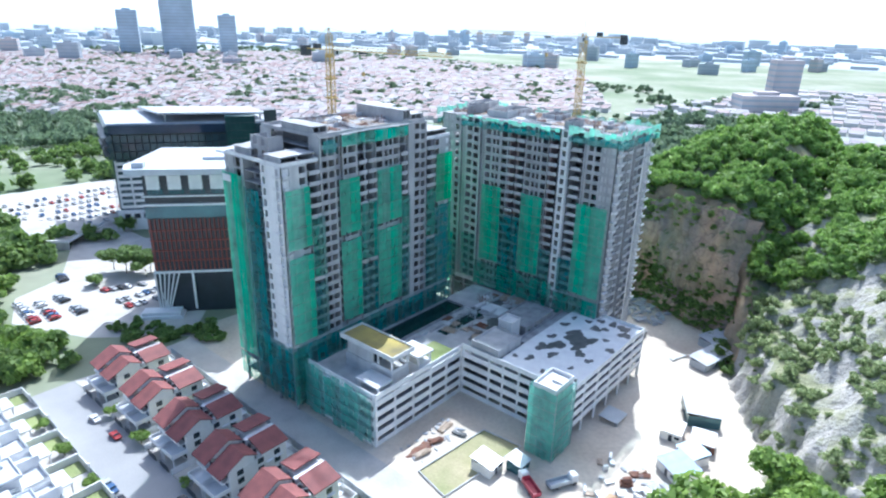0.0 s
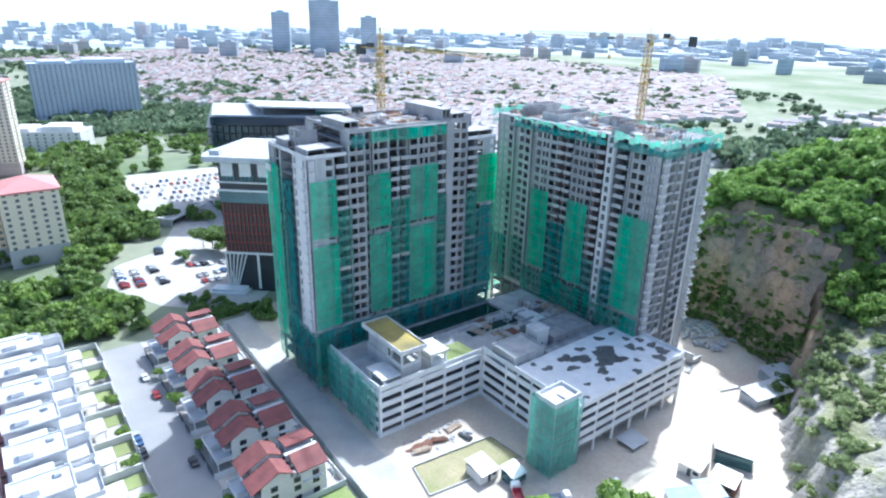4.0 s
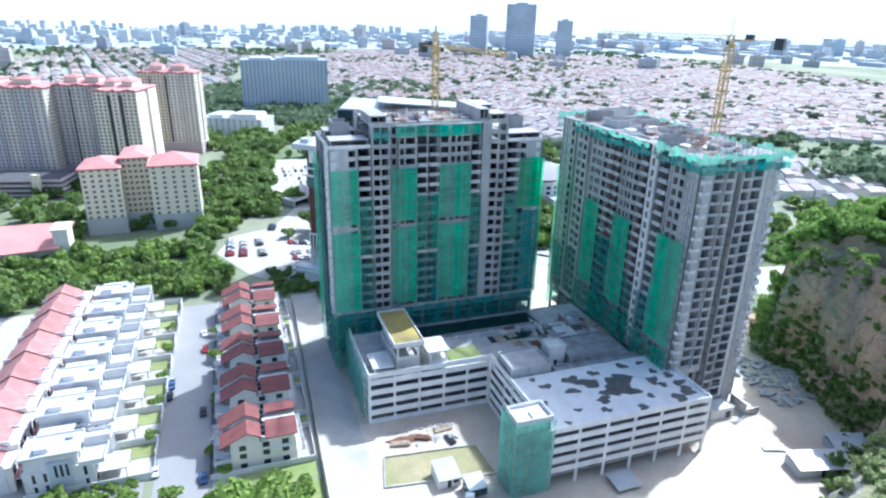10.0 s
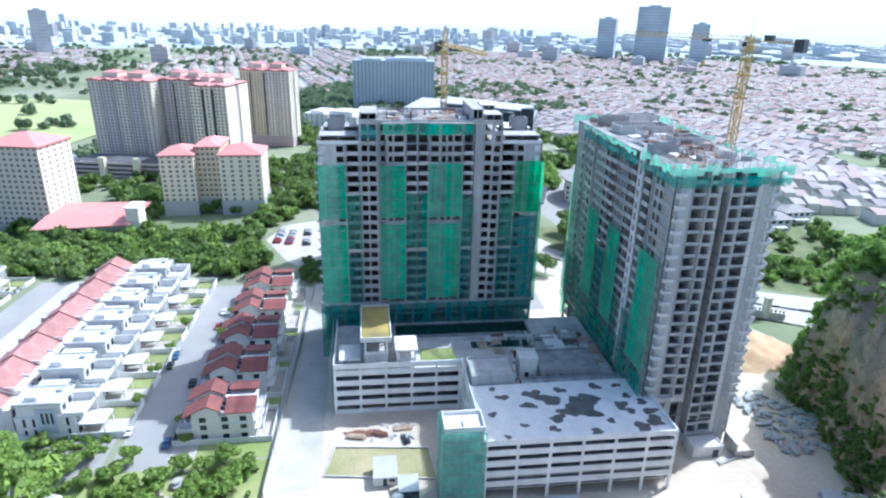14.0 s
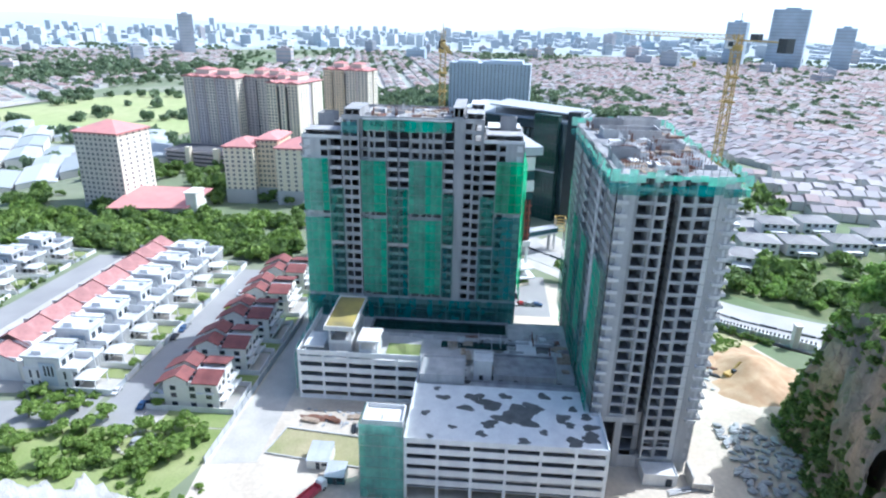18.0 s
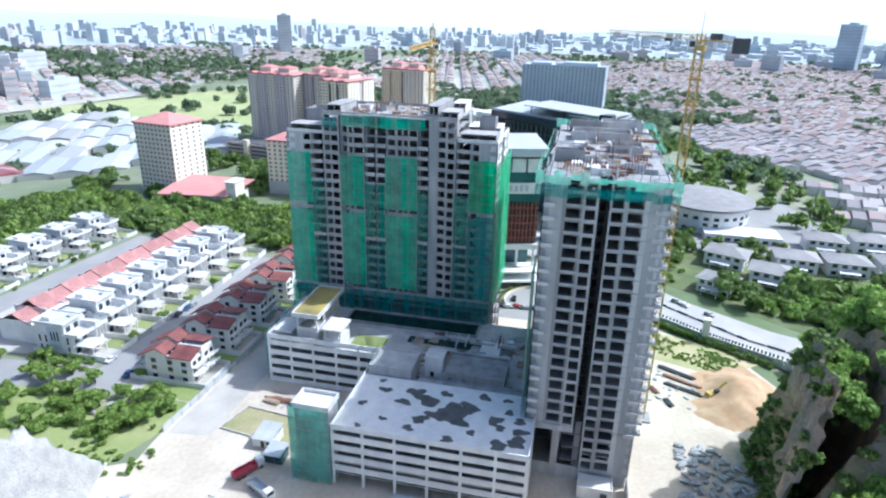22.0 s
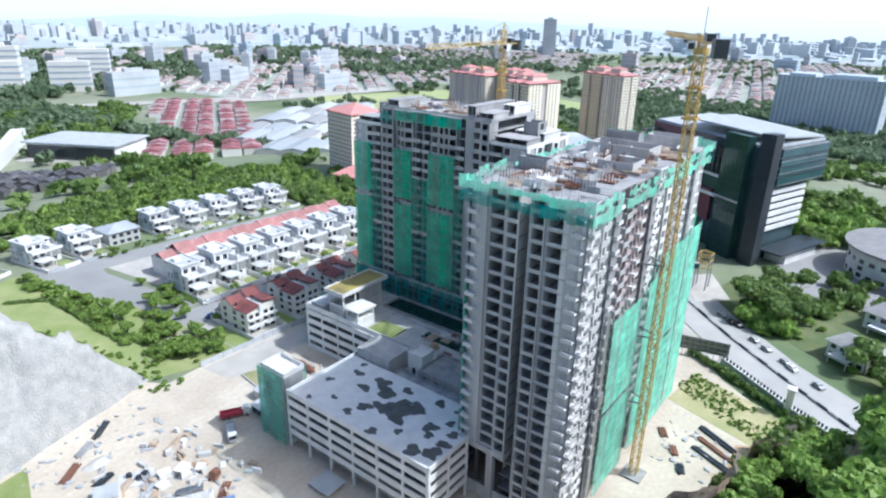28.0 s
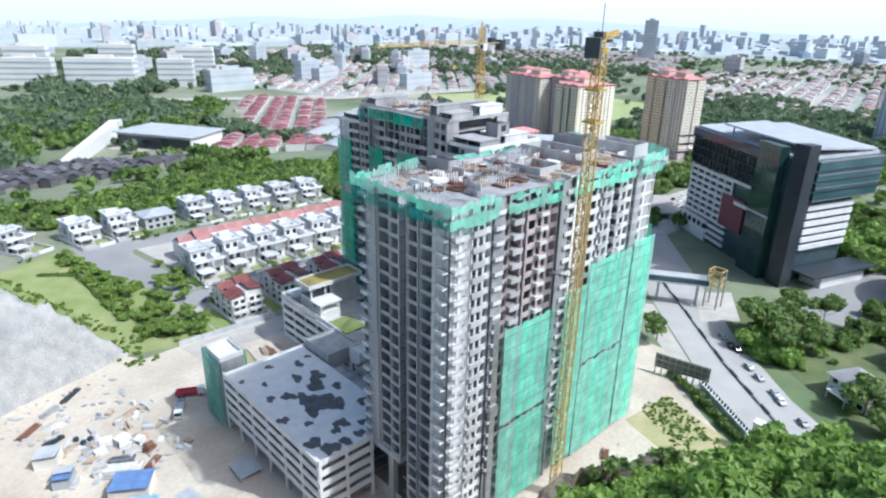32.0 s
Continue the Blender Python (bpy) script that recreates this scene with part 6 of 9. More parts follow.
def condo_tower(x, y, rz, w, d, h, bays, slots, label, floors=23):
    """A slab tower: proud bays between recesses, dark service slots, a windowed crown storey, parking base and stepped hipped roofs."""
    t = thing("condo_tower", pose(x, y, float(ground_z(x, y)), 0, 0, rz), label, "building", CG_)
    part("wall", Shape().box(0.8, 1.0, 0, w - 0.8, d - 1.0, h), CONDO_GREY, t)
    for a, b, m in bays:
        part("projecting_bay", Shape().box(a, 0, 10, b, 1.0, h - 0.4), m, t)
        part("projecting_bay", Shape().box(a, d - 1.0, 10, b, d, h - 0.4), m, t)
        part("bay_roof", Shape().gable(a, -0.4, b, 5.0, h - 0.3, 1.5, "y", 0.5), PINKROOF, t)
    for a, b in slots:
        part("service_slot", Shape().box(a, 0.7, 10, b, 1.06, h - 3), DARKCLAD, t)
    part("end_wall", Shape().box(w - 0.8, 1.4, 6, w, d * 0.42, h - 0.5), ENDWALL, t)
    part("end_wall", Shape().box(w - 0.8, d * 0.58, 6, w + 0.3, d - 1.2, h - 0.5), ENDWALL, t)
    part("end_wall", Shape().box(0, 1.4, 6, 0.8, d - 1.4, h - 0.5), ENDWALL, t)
    s, q = Shape(), Shape()
    f = (h - 10) / floors
    for k in range(floors):
        z = 10 + k * f + 0.9
        crown = k == floors - 1
        for a, b, m in bays:
            n = max(1, round((b - a) / 3.0))
            for i in range(n):
                u = a + (i + 0.5) * (b - a) / n
                s.box(u - 0.7, -0.07, z, u + 0.7, 0.02, z + (1.9 if crown else 1.25))
        for i in range(3):
            v = d * (0.12 + 0.1 * i)
            q.box(w - 0.02, v, z, w + 0.06, v + 1.1, z + 1.2)
            v = d * (0.64 + 0.1 * i)
            q.box(w + 0.28, v, z, w + 0.36, v + 1.1, z + 1.2)
    part("front_window_grid", s, HAZE_WINDOW, t)["kind"] = "stuff"
    part("end_window_grid", q, HAZE_WINDOW, t)["kind"] = "stuff"
    for k in range(3):
        part("parking_band", Shape().box(-0.6, -0.6, 2 + 2.9 * k, w + 0.6, 0.7, 3.3 + 2.9 * k), MAUVE, t)
    part("base", Shape().box(0.2, 0.8, 0, w + 0.2, d, 10), MAUVE, t)
    part("roof", Shape().hip(0, 0.5, w, d - 0.5, h, 2.6, 1.0), PINKROOF, t)
    part("eave_board", Shape().box(-0.6, -0.5, h - 0.7, w + 0.6, d + 0.5, h - 0.02), PINKROOF, t)
    for a, b in ((0.18, 0.42), (0.58, 0.82)):
        part("lift_house", Shape().box(w * a, d * 0.25, h + 0.4, w * b, d * 0.7, h + 4.6), CONDO_FRONT, t)
        part("lift_house_roof", Shape().hip(w * a, d * 0.25, w * b, d * 0.7, h + 4.6, 1.8, 0.7), PINKROOF, t)
    return t


BT = "tall beige condominium tower with pink stepped roofs"
condo_tower(-423, -89, 75, 48, 24, 62.2, [(0, 9, CONDO_FRONT), (10.5, 19, CONDO_GREY), (20.5, 29, CONDO_FRONT), (30.5, 39, CONDO_GREY), (40.5, 48, CONDO_FRONT)], [(1.5, 3.0)], BT)
condo_tower(-421.6, -40, 75, 34, 22, 62.4, [(0, 10, CONDO_GREY), (11.5, 21, CONDO_FRONT), (22.5, 34, CONDO_GREY)], [(10.2, 11.3)], BT)
condo_tower(-391, -12, 75, 26, 34, 61.8, [(0, 8, CREAM), (10.6, 15, CREAM), (17.6, 26, CREAM)], [(8.3, 10.3), (15.3, 17.3)], "tall cream condominium tower with dark slots and pink roofs")
condo_tower(-497, 2, 75, 43, 20, 64, [(0, 8, BEIGE), (9.5, 20, BEIGE), (22, 31, CONDO_FRONT), (33, 43, CONDO_FRONT)], [(8.2, 9.3), (20.3, 21.7)], "tall beige condominium tower with tan recesses and pink roofs")
s = Shape()
gz = float(ground_z(-400, -30))
POD2 = thing("condo_podium", pose(-386, -92, gz, 0, 0, -12), "mauve parking podium of the condominium", "building")
for k in range(4):
    part("parking_band", Shape().box(-20, 0, 3 * k + 1.2, 0, 60, 3 * k + 2.6), MAUVE, POD2)
part("podium_core", Shape().box(-22, 1, 0, -1, 59, 12), INNER, POD2)
for v in (20, 44):
    part("stair_shaft", Shape().box(-1, v, 0, 2.5, v + 4, 15), CREAM, POD2)
LS = "lower condominium block with pink hipped roofs and cream walls"
for x, y, w, d, h, m in ((-296, -7, 18, 24, 35, CREAM), (-302, 11.2, 13, 26, 38.5, BEIGE), (-296, 24.5, 23, 24, 35, CREAM)):
    block("condo_block", x, y, 90, w, d, h, m, m, LS, "lower condominium blocks", floors=13, cols=(5, 5), roof="hip", base=(9, GREYWALL), z=-0.3)
block("condo_block", -276, -84, 80, 29, 26, 45, CONDO_FRONT, CONDO_FRONT, "single condominium block with red roof and sunlit cream flank", "lower condominium blocks", floors=16, cols=(9, 5), roof="hip", base=(3, GREYWALL), z=-0.5, flank=ENDWALL)
block("grey_apartments", -880, 88, 84, 118, 40, 66, BLUEGREY, BLUEGREY, "long pale blue grey apartment slab", cols=(22, 5), floors=20, z=-22, joined=True)
block("white_office", -628, 40, 62, 64, 30, 22, WHITE, WHITE, "white mid-rise office block", cols=(10, 5), floors=7, z=-15, joined=True)
# the hall with the red metal roof
HR = thing("sports_hall", pose(-262, -58, -1), "hall with a broad faded red metal roof", "building")
part("roof", Shape().slab([(8, 0, 8), (8, 46, 10), (-22, 48, 13), (-22, 2, 13)], 0.5), PINKROOF, HR)
part("wall", Shape().box(-20, 3, 0, 5, 44, 8), OFFWHITE, HR)
for k in range(9):
    part("column", Shape().box(5.2, 3 + 4.8 * k, 0, 5.8, 3.6 + 4.8 * k, 8), OFFWHITE, HR)
part("stair_tower", Shape().box(-6, 44, 0, 4, 50, 17).box(-7, 43.5, 17, 5, 50.5, 17.6), OFFWHITE, HR)


# ---- streets ----
flat("street", [(-82, 39), (-82, 53), (-196, 54), (-196, 41.6)], 0.06, ASPHALT, "grey asphalt residential street", "road")
flat("street_bend", [(-82, 37), (-100, 37), (-91, 12), (-87, -20), (-91, -40), (-66, -47), (-69, -6), (-77, 16)], 0.055, ASPHALT, "grey asphalt side street", "road")
flat("back_street", [(-84, -40), (-84, -26), (-205, -20), (-205, -32)], 0.058, ASPHALT, "grey asphalt back street", "road")
flat("lane", [(-70, 80.6), (-72, 92.5), (-128, 92.5), (-195, 93), (-195, 83)], 0.075, PAVING, "dusty paved service lane", "road")
flat("garden_lawn", [(-70, 79), (-50, 72), (-34, 30), (-30, -30), (-58, -44), (-66, -44), (-69, -6), (-77, 16), (-82, 36.8), (-82, 53.1), (-84, 53.2), (-84, 79)], 0.05, GRASS, "green garden lawn with shrubs", "lawn")
flat("house_plots", [(-84.1, 53.3), (-84.1, 79), (-192, 83), (-196, 54.2)], 0.05, PAVING, "paved plots of the red-roofed houses", "pavement")
flat("white_plots", [(-96, 10), (-96, 38.9), (-196, 41.5), (-198, 10)], 0.05, PAVING, "paved plots of the white houses", "pavement")
flat("terrace_plots", [(-90, -25.9), (-95, 9.9), (-205, 9.9), (-205, -19.9)], 0.045, PAVING, "paved plots of the terraces", "pavement")
flat("dirt_lawn", [(-86.5, 96), (-84, 121), (-72, 122), (-75.5, 93.5)], 0.09, SCRUB, "fenced patch of dry grass", "lawn")
flat("main_road", [(-300, 105), (-246, 152), (-226, 171), (-184, 213), (-167, 229), (-150, 256), (-136, 290), (-130, 330), (-160, 330), (-165, 295), (-179, 260), (-197, 233), (-224, 204), (-262, 172), (-310, 130)], 0.07, ROADBED, "wide pale grey main road beside the site", "road")
flat("road_pavement", [(-226, 170), (-184, 212), (-167, 228), (-150, 255), (-136, 289), (-132, 289), (-152, 252), (-176, 215), (-200, 186), (-222, 164)], 0.1, PAVING, "pale pavement along the main road", "pavement")
flat("plaza", [(-226, 190), (-238, 200), (-262, 186), (-250, 176)], 0.11, PAVING, "pale paved corner beside the offices", "pavement")
mb_ = thing("median_barrier", pose(-263, 147, 0), "low dark concrete median barrier on the main road", "barrier")
mpts = [(-263, 147), (-235.6, 176), (-203, 209), (-184, 231.5), (-169, 250), (-152, 285)]
for (ax, ay), (bx, by) in zip(mpts, mpts[1:]):
    for k in range(6):
        u0, u1 = k / 6, (k + 0.93) / 6
        part("barrier_block", Shape().bar((ax + (bx - ax) * u0 + 263, ay + (by - ay) * u0 - 147, 0.45), (ax + (bx - ax) * u1 + 263, ay + (by - ay) * u1 - 147, 0.45), 0.6), DARKCLAD if k % 2 else CONCRETE, mb_)
flat("car_park", [(-196, 94), (-222, 68), (-253, 54), (-276, 62), (-284, 82), (-330, 104), (-346, 130), (-300, 131), (-232, 128)], 0.03, PAVING, "pale open air car park", "car park")
flat("far_car_park", [(-340, 90), (-345, 160), (-440, 190), (-450, 95)], 0.03, PAVING, "far pale car park full of cars", "car park")
rd = thing("ramp_deck", pose(-345, 76, 0), "pale raised ramp road with white parapets", "ramp")
part("retaining_wall", Shape().prism([(0, 0), (27, 22), (26.5, 22.6), (-0.5, 0.6)], 0, 3.6), CONCRETE_PALE, rd)
part("deck", Shape().prism([(0.3, 0.5), (26, 22.5), (8, 46), (-26, 22)], 3.2, 3.6), PAVING, rd)
part("parapet", Shape().prism([(0, 0), (27, 22), (26.6, 22.4), (-0.4, 0.4)], 3.61, 4.6), WHITE, rd)
part("parapet", Shape().prism([(27, 22), (8.4, 46.4), (8, 46), (26.4, 22.4)], 3.61, 4.6), WHITE, rd)
part("pier", Shape().box(6, 40, 0, 7.5, 42, 3.2).box(-20, 20, 0, -18.5, 22, 3.2), CONCRETE_PALE, rd)
flat("scrub_yard", [(-170, 206), (-150, 204), (-140, 236), (-152, 250), (-160, 240)], 0.08, SCRUB, "weedy strip of rough ground", "lawn")
flat("clay_yard", [(-140, 226), (-118, 228), (-112, 250), (-124, 260), (-150, 244)], 0.085, CLAY, "orange clay earth", "ground")

# kerbs and a painted line on the street
for a, b in (((-84, 53.2), (-192, 54.4)), ((-97, 38.9), (-196, 41.5))):
    solid("kerb", Shape().bar((*a, 0.1), (*b, 0.1), 0.25), PAVING, "low concrete kerb", "kerb", kind="structure")
# site hoarding along the lane
h = thing("site_fence", pose(-70, 79.6, 0), "grey site hoarding along the service lane", "fence")
for k in range(30):
    a = -k * 4.0
    y = 0.03 * k * 4
    part("panel", Shape().box(a - 3.9, y - 0.05, 0, a, y + 0.05, 2.2), GREYROOF if k > 8 else METALROOF, h)
    part("post", Shape().box(a - 0.06, y - 0.2, 0, a + 0.06, y - 0.06, 2.4), STEEL, h)

# retaining wall beside the main road
pts = [(-181.5, 211), (-172.6, 223.5), (-164.8, 234.3), (-159.4, 244), (-153.4, 255), (-147, 268)]
rw = thing("retaining_wall", pose(-181.5, 211, 0), "pale concrete retaining wall with dark bollards and tall piers", "wall")
boll = Shape().prism([(0.32 * math.cos(a), 0.32 * math.sin(a)) for a in [math.tau * i / 7 for i in range(7)]], 0, 1.0).mesh("bollard", DARKCLAD)
for (ax, ay), (bx, by) in zip(pts, pts[1:]):
    n_ = 5
    L = math.hypot(bx - ax, by - ay)
    nx, ny = -(by - ay) / L, (bx - ax) / L
    for k in range(n_):
        p0 = (ax + (bx - ax) * k / n_ + 181.5, ay + (by - ay) * k / n_ - 211)
        p1 = (ax + (bx - ax) * (k + 0.96) / n_ + 181.5, ay + (by - ay) * (k + 0.96) / n_ - 211)
        part("wall_panel", Shape().prism([p0, p1, (p1[0] + nx * 0.5, p1[1] + ny * 0.5), (p0[0] + nx * 0.5, p0[1] + ny * 0.5)], -0.5, 2.4), CONCRETE_PALE, rw)
        part("coping", Shape().prism([(p0[0] - nx * 0.15, p0[1] - ny * 0.15), (p1[0] - nx * 0.15, p1[1] - ny * 0.15), (p1[0] + nx * 1.0, p1[1] + ny * 1.0), (p0[0] + nx * 1.0, p0[1] + ny * 1.0)], 2.4, 2.7), CONCRETE_WHITE, rw)
        for q in (0.25, 0.75):
            part("bollard", boll, None, rw).location = (p0[0] + (p1[0] - p0[0]) * q + nx * 0.5, p0[1] + (p1[1] - p0[1]) * q + ny * 0.5, 2.7)
for x, y in ((-164.8, 234.3), (-150.2, 261.5)):
    part("pier", Shape().box(x + 181.5 - 1.3, y - 211 - 1.0, -0.5, x + 181.5 + 1.1, y - 211 + 1.0, 8.6).box(x + 181.5 - 1.6, y - 211 - 1.3, 8.6, x + 181.5 + 1.4, y - 211 + 1.3, 9.0), CONCRETE_WHITE, rw)


# ---- red-roofed houses ----
def red_house():
    """A pair of three-storey houses: stepped gables to the street, two tilted roofs behind, decks, tanks and porches."""
    t = thing("red_roof_house", Matrix(), "pair of cream houses with red tiled roofs", "house", "red-roofed houses along the lane")
    part("wall", Shape().box(0.3, 4.4, 0, 12.3, 20.6, 8.0), OFFWHITE, t)
    part("upper_wall", Shape().box(0.4, 5.2, 8.0, 6.2, 11.4, 9.5), OFFWHITE, t)
    part("rear_wall", Shape().box(0.5, 13.6, 8.0, 5.8, 20.4, 10.4), OFFWHITE, t)
    part("rear_wall", Shape().box(7.4, 13.6, 8.0, 12.2, 20.4, 8.8), OFFWHITE, t)
    for x0, x1, z in ((-0.2, 6.1, 12.5), (6.5, 12.6, 11.5)):
        part("gable_roof", Shape().slab([(x0, 1.9, z - 3.4), (x1, 1.9, z - 3.4), (x1, 8.7, z), (x0, 8.7, z)], 0.3).slab([(x0, 8.7, z), (x1, 8.7, z), (x1, 12.2, z - 1.8), (x0, 12.2, z - 1.8)], 0.3), REDROOF, t)
        for x in (x0 + 0.35, x1 - 0.6):
            s = Shape()
            s.v += [(x + d, y, q) for d in (0, 0.2) for y, q in ((4.6, z - 3.6), (11.6, z - 3.6), (11.6, z - 1.9), (8.7, z - 0.4), (4.6, z - 2.4))]
            s.f += [(4, 3, 2, 1, 0), (5, 6, 7, 8, 9), (0, 1, 6, 5), (1, 2, 7, 6), (2, 3, 8, 7), (3, 4, 9, 8), (4, 0, 5, 9)]
            part("gable_wall", s, OFFWHITE, t)
    part("tilted_roof", Shape().slab([(7.2, 13.2, 10.9), (12.9, 13.2, 9.3), (12.9, 21.1, 9.3), (7.2, 21.1, 10.9)], 0.3), REDROOF, t)
    part("tilted_roof", Shape().slab([(-0.2, 13.4, 10.9), (5.6, 13.4, 12.0), (5.6, 21.1, 12.0), (-0.2, 21.1, 10.9)], 0.3), REDROOF, t)
    part("party_wall", Shape().box(5.8, 12.6, 8.0, 7.1, 21.0, 10.6), WHITE, t)
    part("flat_strip", Shape().box(0.3, 12.0, 8.0, 12.2, 13.1, 9.2), CONCRETE_PALE, t)
    for k in range(5):
        part("water_tank", Shape().prism([(1.6 + 2.3 * k + 0.5 * math.cos(a), 12.6 + 0.45 * math.sin(a)) for a in [math.tau * i / 10 for i in range(10)]], 9.2, 10.3), DARKCLAD, t)
    for x0, x1 in ((0.1, 6.0), (6.5, 12.4)):
        part("front_deck", Shape().box(x0, 0.2, 3.3, x1, 4.4, 3.6).box(x0, 0.2, 3.6, x1, 0.35, 4.6).box(x0, 0.35, 3.6, x0 + 0.15, 4.4, 4.6).box(x1 - 0.15, 0.35, 3.6, x1, 4.4, 4.6), WHITE, t)
        for c in (x0 + 0.2, x1 - 0.5):
            part("porch_column", Shape().box(c, 0.4, 0, c + 0.3, 0.7, 3.3), WHITE, t)
        part("upper_deck", Shape().box(x0 + 0.4, 2.6, 6.0, x1 - 0.4, 4.4, 6.2).box(x0 + 0.4, 2.6, 6.2, x1 - 0.4, 2.7, 7.1), WHITE, t)
        part("rear_deck", Shape().box(x0 + 0.3, 20.6, 3.2, x1 - 0.3, 22.8, 3.4).box(x0 + 0.3, 22.7, 3.4, x1 - 0.3, 22.8, 4.3), WHITE, t)
        part("rear_deck", Shape().box(x0 + 0.3, 20.6, 6.0, x1 - 0.3, 22.4, 6.2).box(x0 + 0.3, 22.3, 6.2, x1 - 0.3, 22.4, 7.0), WHITE, t)
    win = Shape().box(0, -0.05, 0, 1.7, 0.08, 1.5).mesh("window", DARKWIN)
    for z in (0.9, 3.9, 6.3):
        for x in (0.9, 3.6, 7.2, 9.8):
            part("window", win, None, t).location = (x, 4.4, z)
            part("window", win, None, t).matrix_local = pose(x + 1.7, 20.6, z, 0, 0, 180)
        for y in (6.5, 12.2, 17):
            part("window", win, None, t).matrix_local = pose(12.3, y, z, 0, 0, 90)
            part("window", win, None, t).matrix_local = pose(0.3, y + 1.7, z, 0, 0, -90)
    for y in (14.4, 17.2):
        part("ledge", Shape().box(12.3, y, 5.7, 13.0, y + 2.2, 5.9), WHITE, t)
    for a in ((-0.9, -1.0, -0.7, 25.3), (13.3, -1.0, 13.5, 25.3), (-0.7, 25.1, 13.3, 25.3)):
        part("boundary_wall", Shape().box(a[0], a[1], 0, a[2], a[3], 1.8), WHITE, t)
    for x in (1, 7.6):
        part("gate", Shape().box(x, -1.0, 0, x + 4.2, -0.9, 1.7), DARKCLAD, t)
    part("side_lawn", Shape().box(13.6, 6, 0.02, 20.0, 25, 0.1), GRASS, t)
    return t


proto = red_house()
proto.matrix_world = pose(-104.5, 53.6, 0.05)
for k in range(1, 5):
    copy_thing(proto, pose(-104.5 - 20.6 * k, 53.6 + 0.3 * k, 0.05))


# ---- white flat-roofed houses ----
def white_house(name, wall, label, group, seed):
    """A modern three-storey house of stacked white boxes with terraces, porch slab, fins and dark windows."""
    r = random.Random(seed)
    t = thing(name, Matrix(), label, "house", group)
    part("wall", Shape().box(0, 6, 0, 13.2, 21, 6.4), wall, t)
    part("upper_floor", Shape().box(0.4, 9, 6.4, 8.2, 20.4, 9.6).box(8.2, 12, 6.4, 12.8, 19, 9.0), wall, t)
    part("roof_slab", Shape().box(-0.3, 8.4, 9.6, 8.6, 20.9, 9.9).box(8.6, 11.5, 9.0, 13.3, 19.5, 9.25), SCREED, t)
    part("roof_rim", Shape().box(-0.3, 8.4, 9.9, 8.6, 8.6, 10.3).box(-0.3, 20.7, 9.9, 8.6, 20.9, 10.3).box(-0.3, 8.6, 9.9, -0.1, 20.7, 10.3).box(8.4, 8.6, 9.9, 8.6, 20.7, 10.3), WHITE, t)
    part("roof_tank_room", Shape().box(1.4, 15, 9.9, 4.2, 18, 11.1), wall, t)
    part("roof_hatch", Shape().box(5.4, 10.5, 9.9, 7.2, 12, 10.5), GREYROOF, t)
    part("terrace_floor", Shape().box(-0.1, 3.5, 6.4, 13.3, 9, 6.43), SCREED, t)
    part("terrace", Shape().box(-0.2, 3.4, 6.2, 13.4, 9, 6.4).box(-0.2, 3.4, 6.4, 13.4, 3.5, 7.3).box(-0.2, 3.5, 6.4, -0.1, 9, 7.3).box(13.3, 3.5, 6.4, 13.4, 9, 7.3), WHITE, t)
    part("porch_roof", Shape().box(0.5, -1.0, 3.2, 7.2, 6, 3.5), SCREED, t)
    for x in (0.7, 6.7):
        part("porch_column", Shape().box(x, -0.7, 0, x + 0.3, -0.4, 3.2), WHITE, t)
    part("fin_wall", Shape().box(7.4, 3.0, 0, 7.7, 9, 8.6).box(8.9, 3.0, 3.2, 9.1, 6, 6.2).box(10.2, 3.0, 3.2, 10.4, 6, 6.2).box(11.5, 3.0, 3.2, 11.7, 6, 6.2), WHITE, t)
    part("side_panel", Shape().box(13.2, 9.5, 0, 13.3, 13.5, 8.8), GREYROOF, t)
    part("side_panel", Shape().box(-0.1, 10.5, 0, 0, 15.5, 8.2), BLUEGREY, t)
    for y in (11.2, 12.4, 13.6):
        part("window", Shape().box(-0.16, y, 4.4, -0.08, y + 0.6, 7.4), DARKWIN, t)
    win = Shape().box(0, -0.05, 0, 1.9, 0.08, 1.7).mesh("window", DARKWIN)
    slit = Shape().box(0, -0.05, 0, 0.7, 0.08, 2.2).mesh("window", DARKWIN)
    for z in (0.6, 3.7):
        for x in (1.0, 4.2, 9.4):
            part("window", win, None, t).location = (x, 6, z)
        for x in (1.4, 5.5, 9.6):
            part("window", win, None, t).matrix_local = pose(x + 1.9, 21, z, 0, 0, 180)
        for y in (7.5, 16, 18.4):
            part("window", slit, None, t).matrix_local = pose(13.2, y, z, 0, 0, 90)
            part("window", slit, None, t).matrix_local = pose(0, y + 0.7, z, 0, 0, -90)
    for x in (1.2, 4.6):
        part("window", win, None, t).location = (x, 9, 6.9)
    for y in (12.6, 15.8):
        part("window", win, None, t).matrix_local = pose(12.8, y, 6.8, 0, 0, 90)
    part("patio_opening", Shape().box(9.4, 9.6, 9.02, 11.6, 11.6, 9.05).box(8.8, 19.2, 6.42, 12.4, 20.6, 6.45), DARKWIN, t)
    for a in ((-0.7, -6.6, -0.5, 21.5), (13.9, -6.6, 14.1, 21.5), (7.4, -6.7, 13.9, -6.5)):
        part("boundary_wall", Shape().box(a[0], a[1], 0, a[2], a[3], 1.7), WHITE, t)
    part("front_lawn", Shape().box(8, -6.3, 0.02, 13.6, 2.8, 0.12), GRASS, t)
    part("gate", Shape().box(0.3, -6.7, 0, 6.9, -6.6, 1.6), GREYROOF, t)
    part("gate_pillar", Shape().box(6.9, -6.8, 0, 7.4, -6.4, 2.1), WHITE, t)
    part("driveway", Shape().box(0.3, -6.4, 0.02, 7.2, 5.8, 0.1), PAVING, t)
    return t


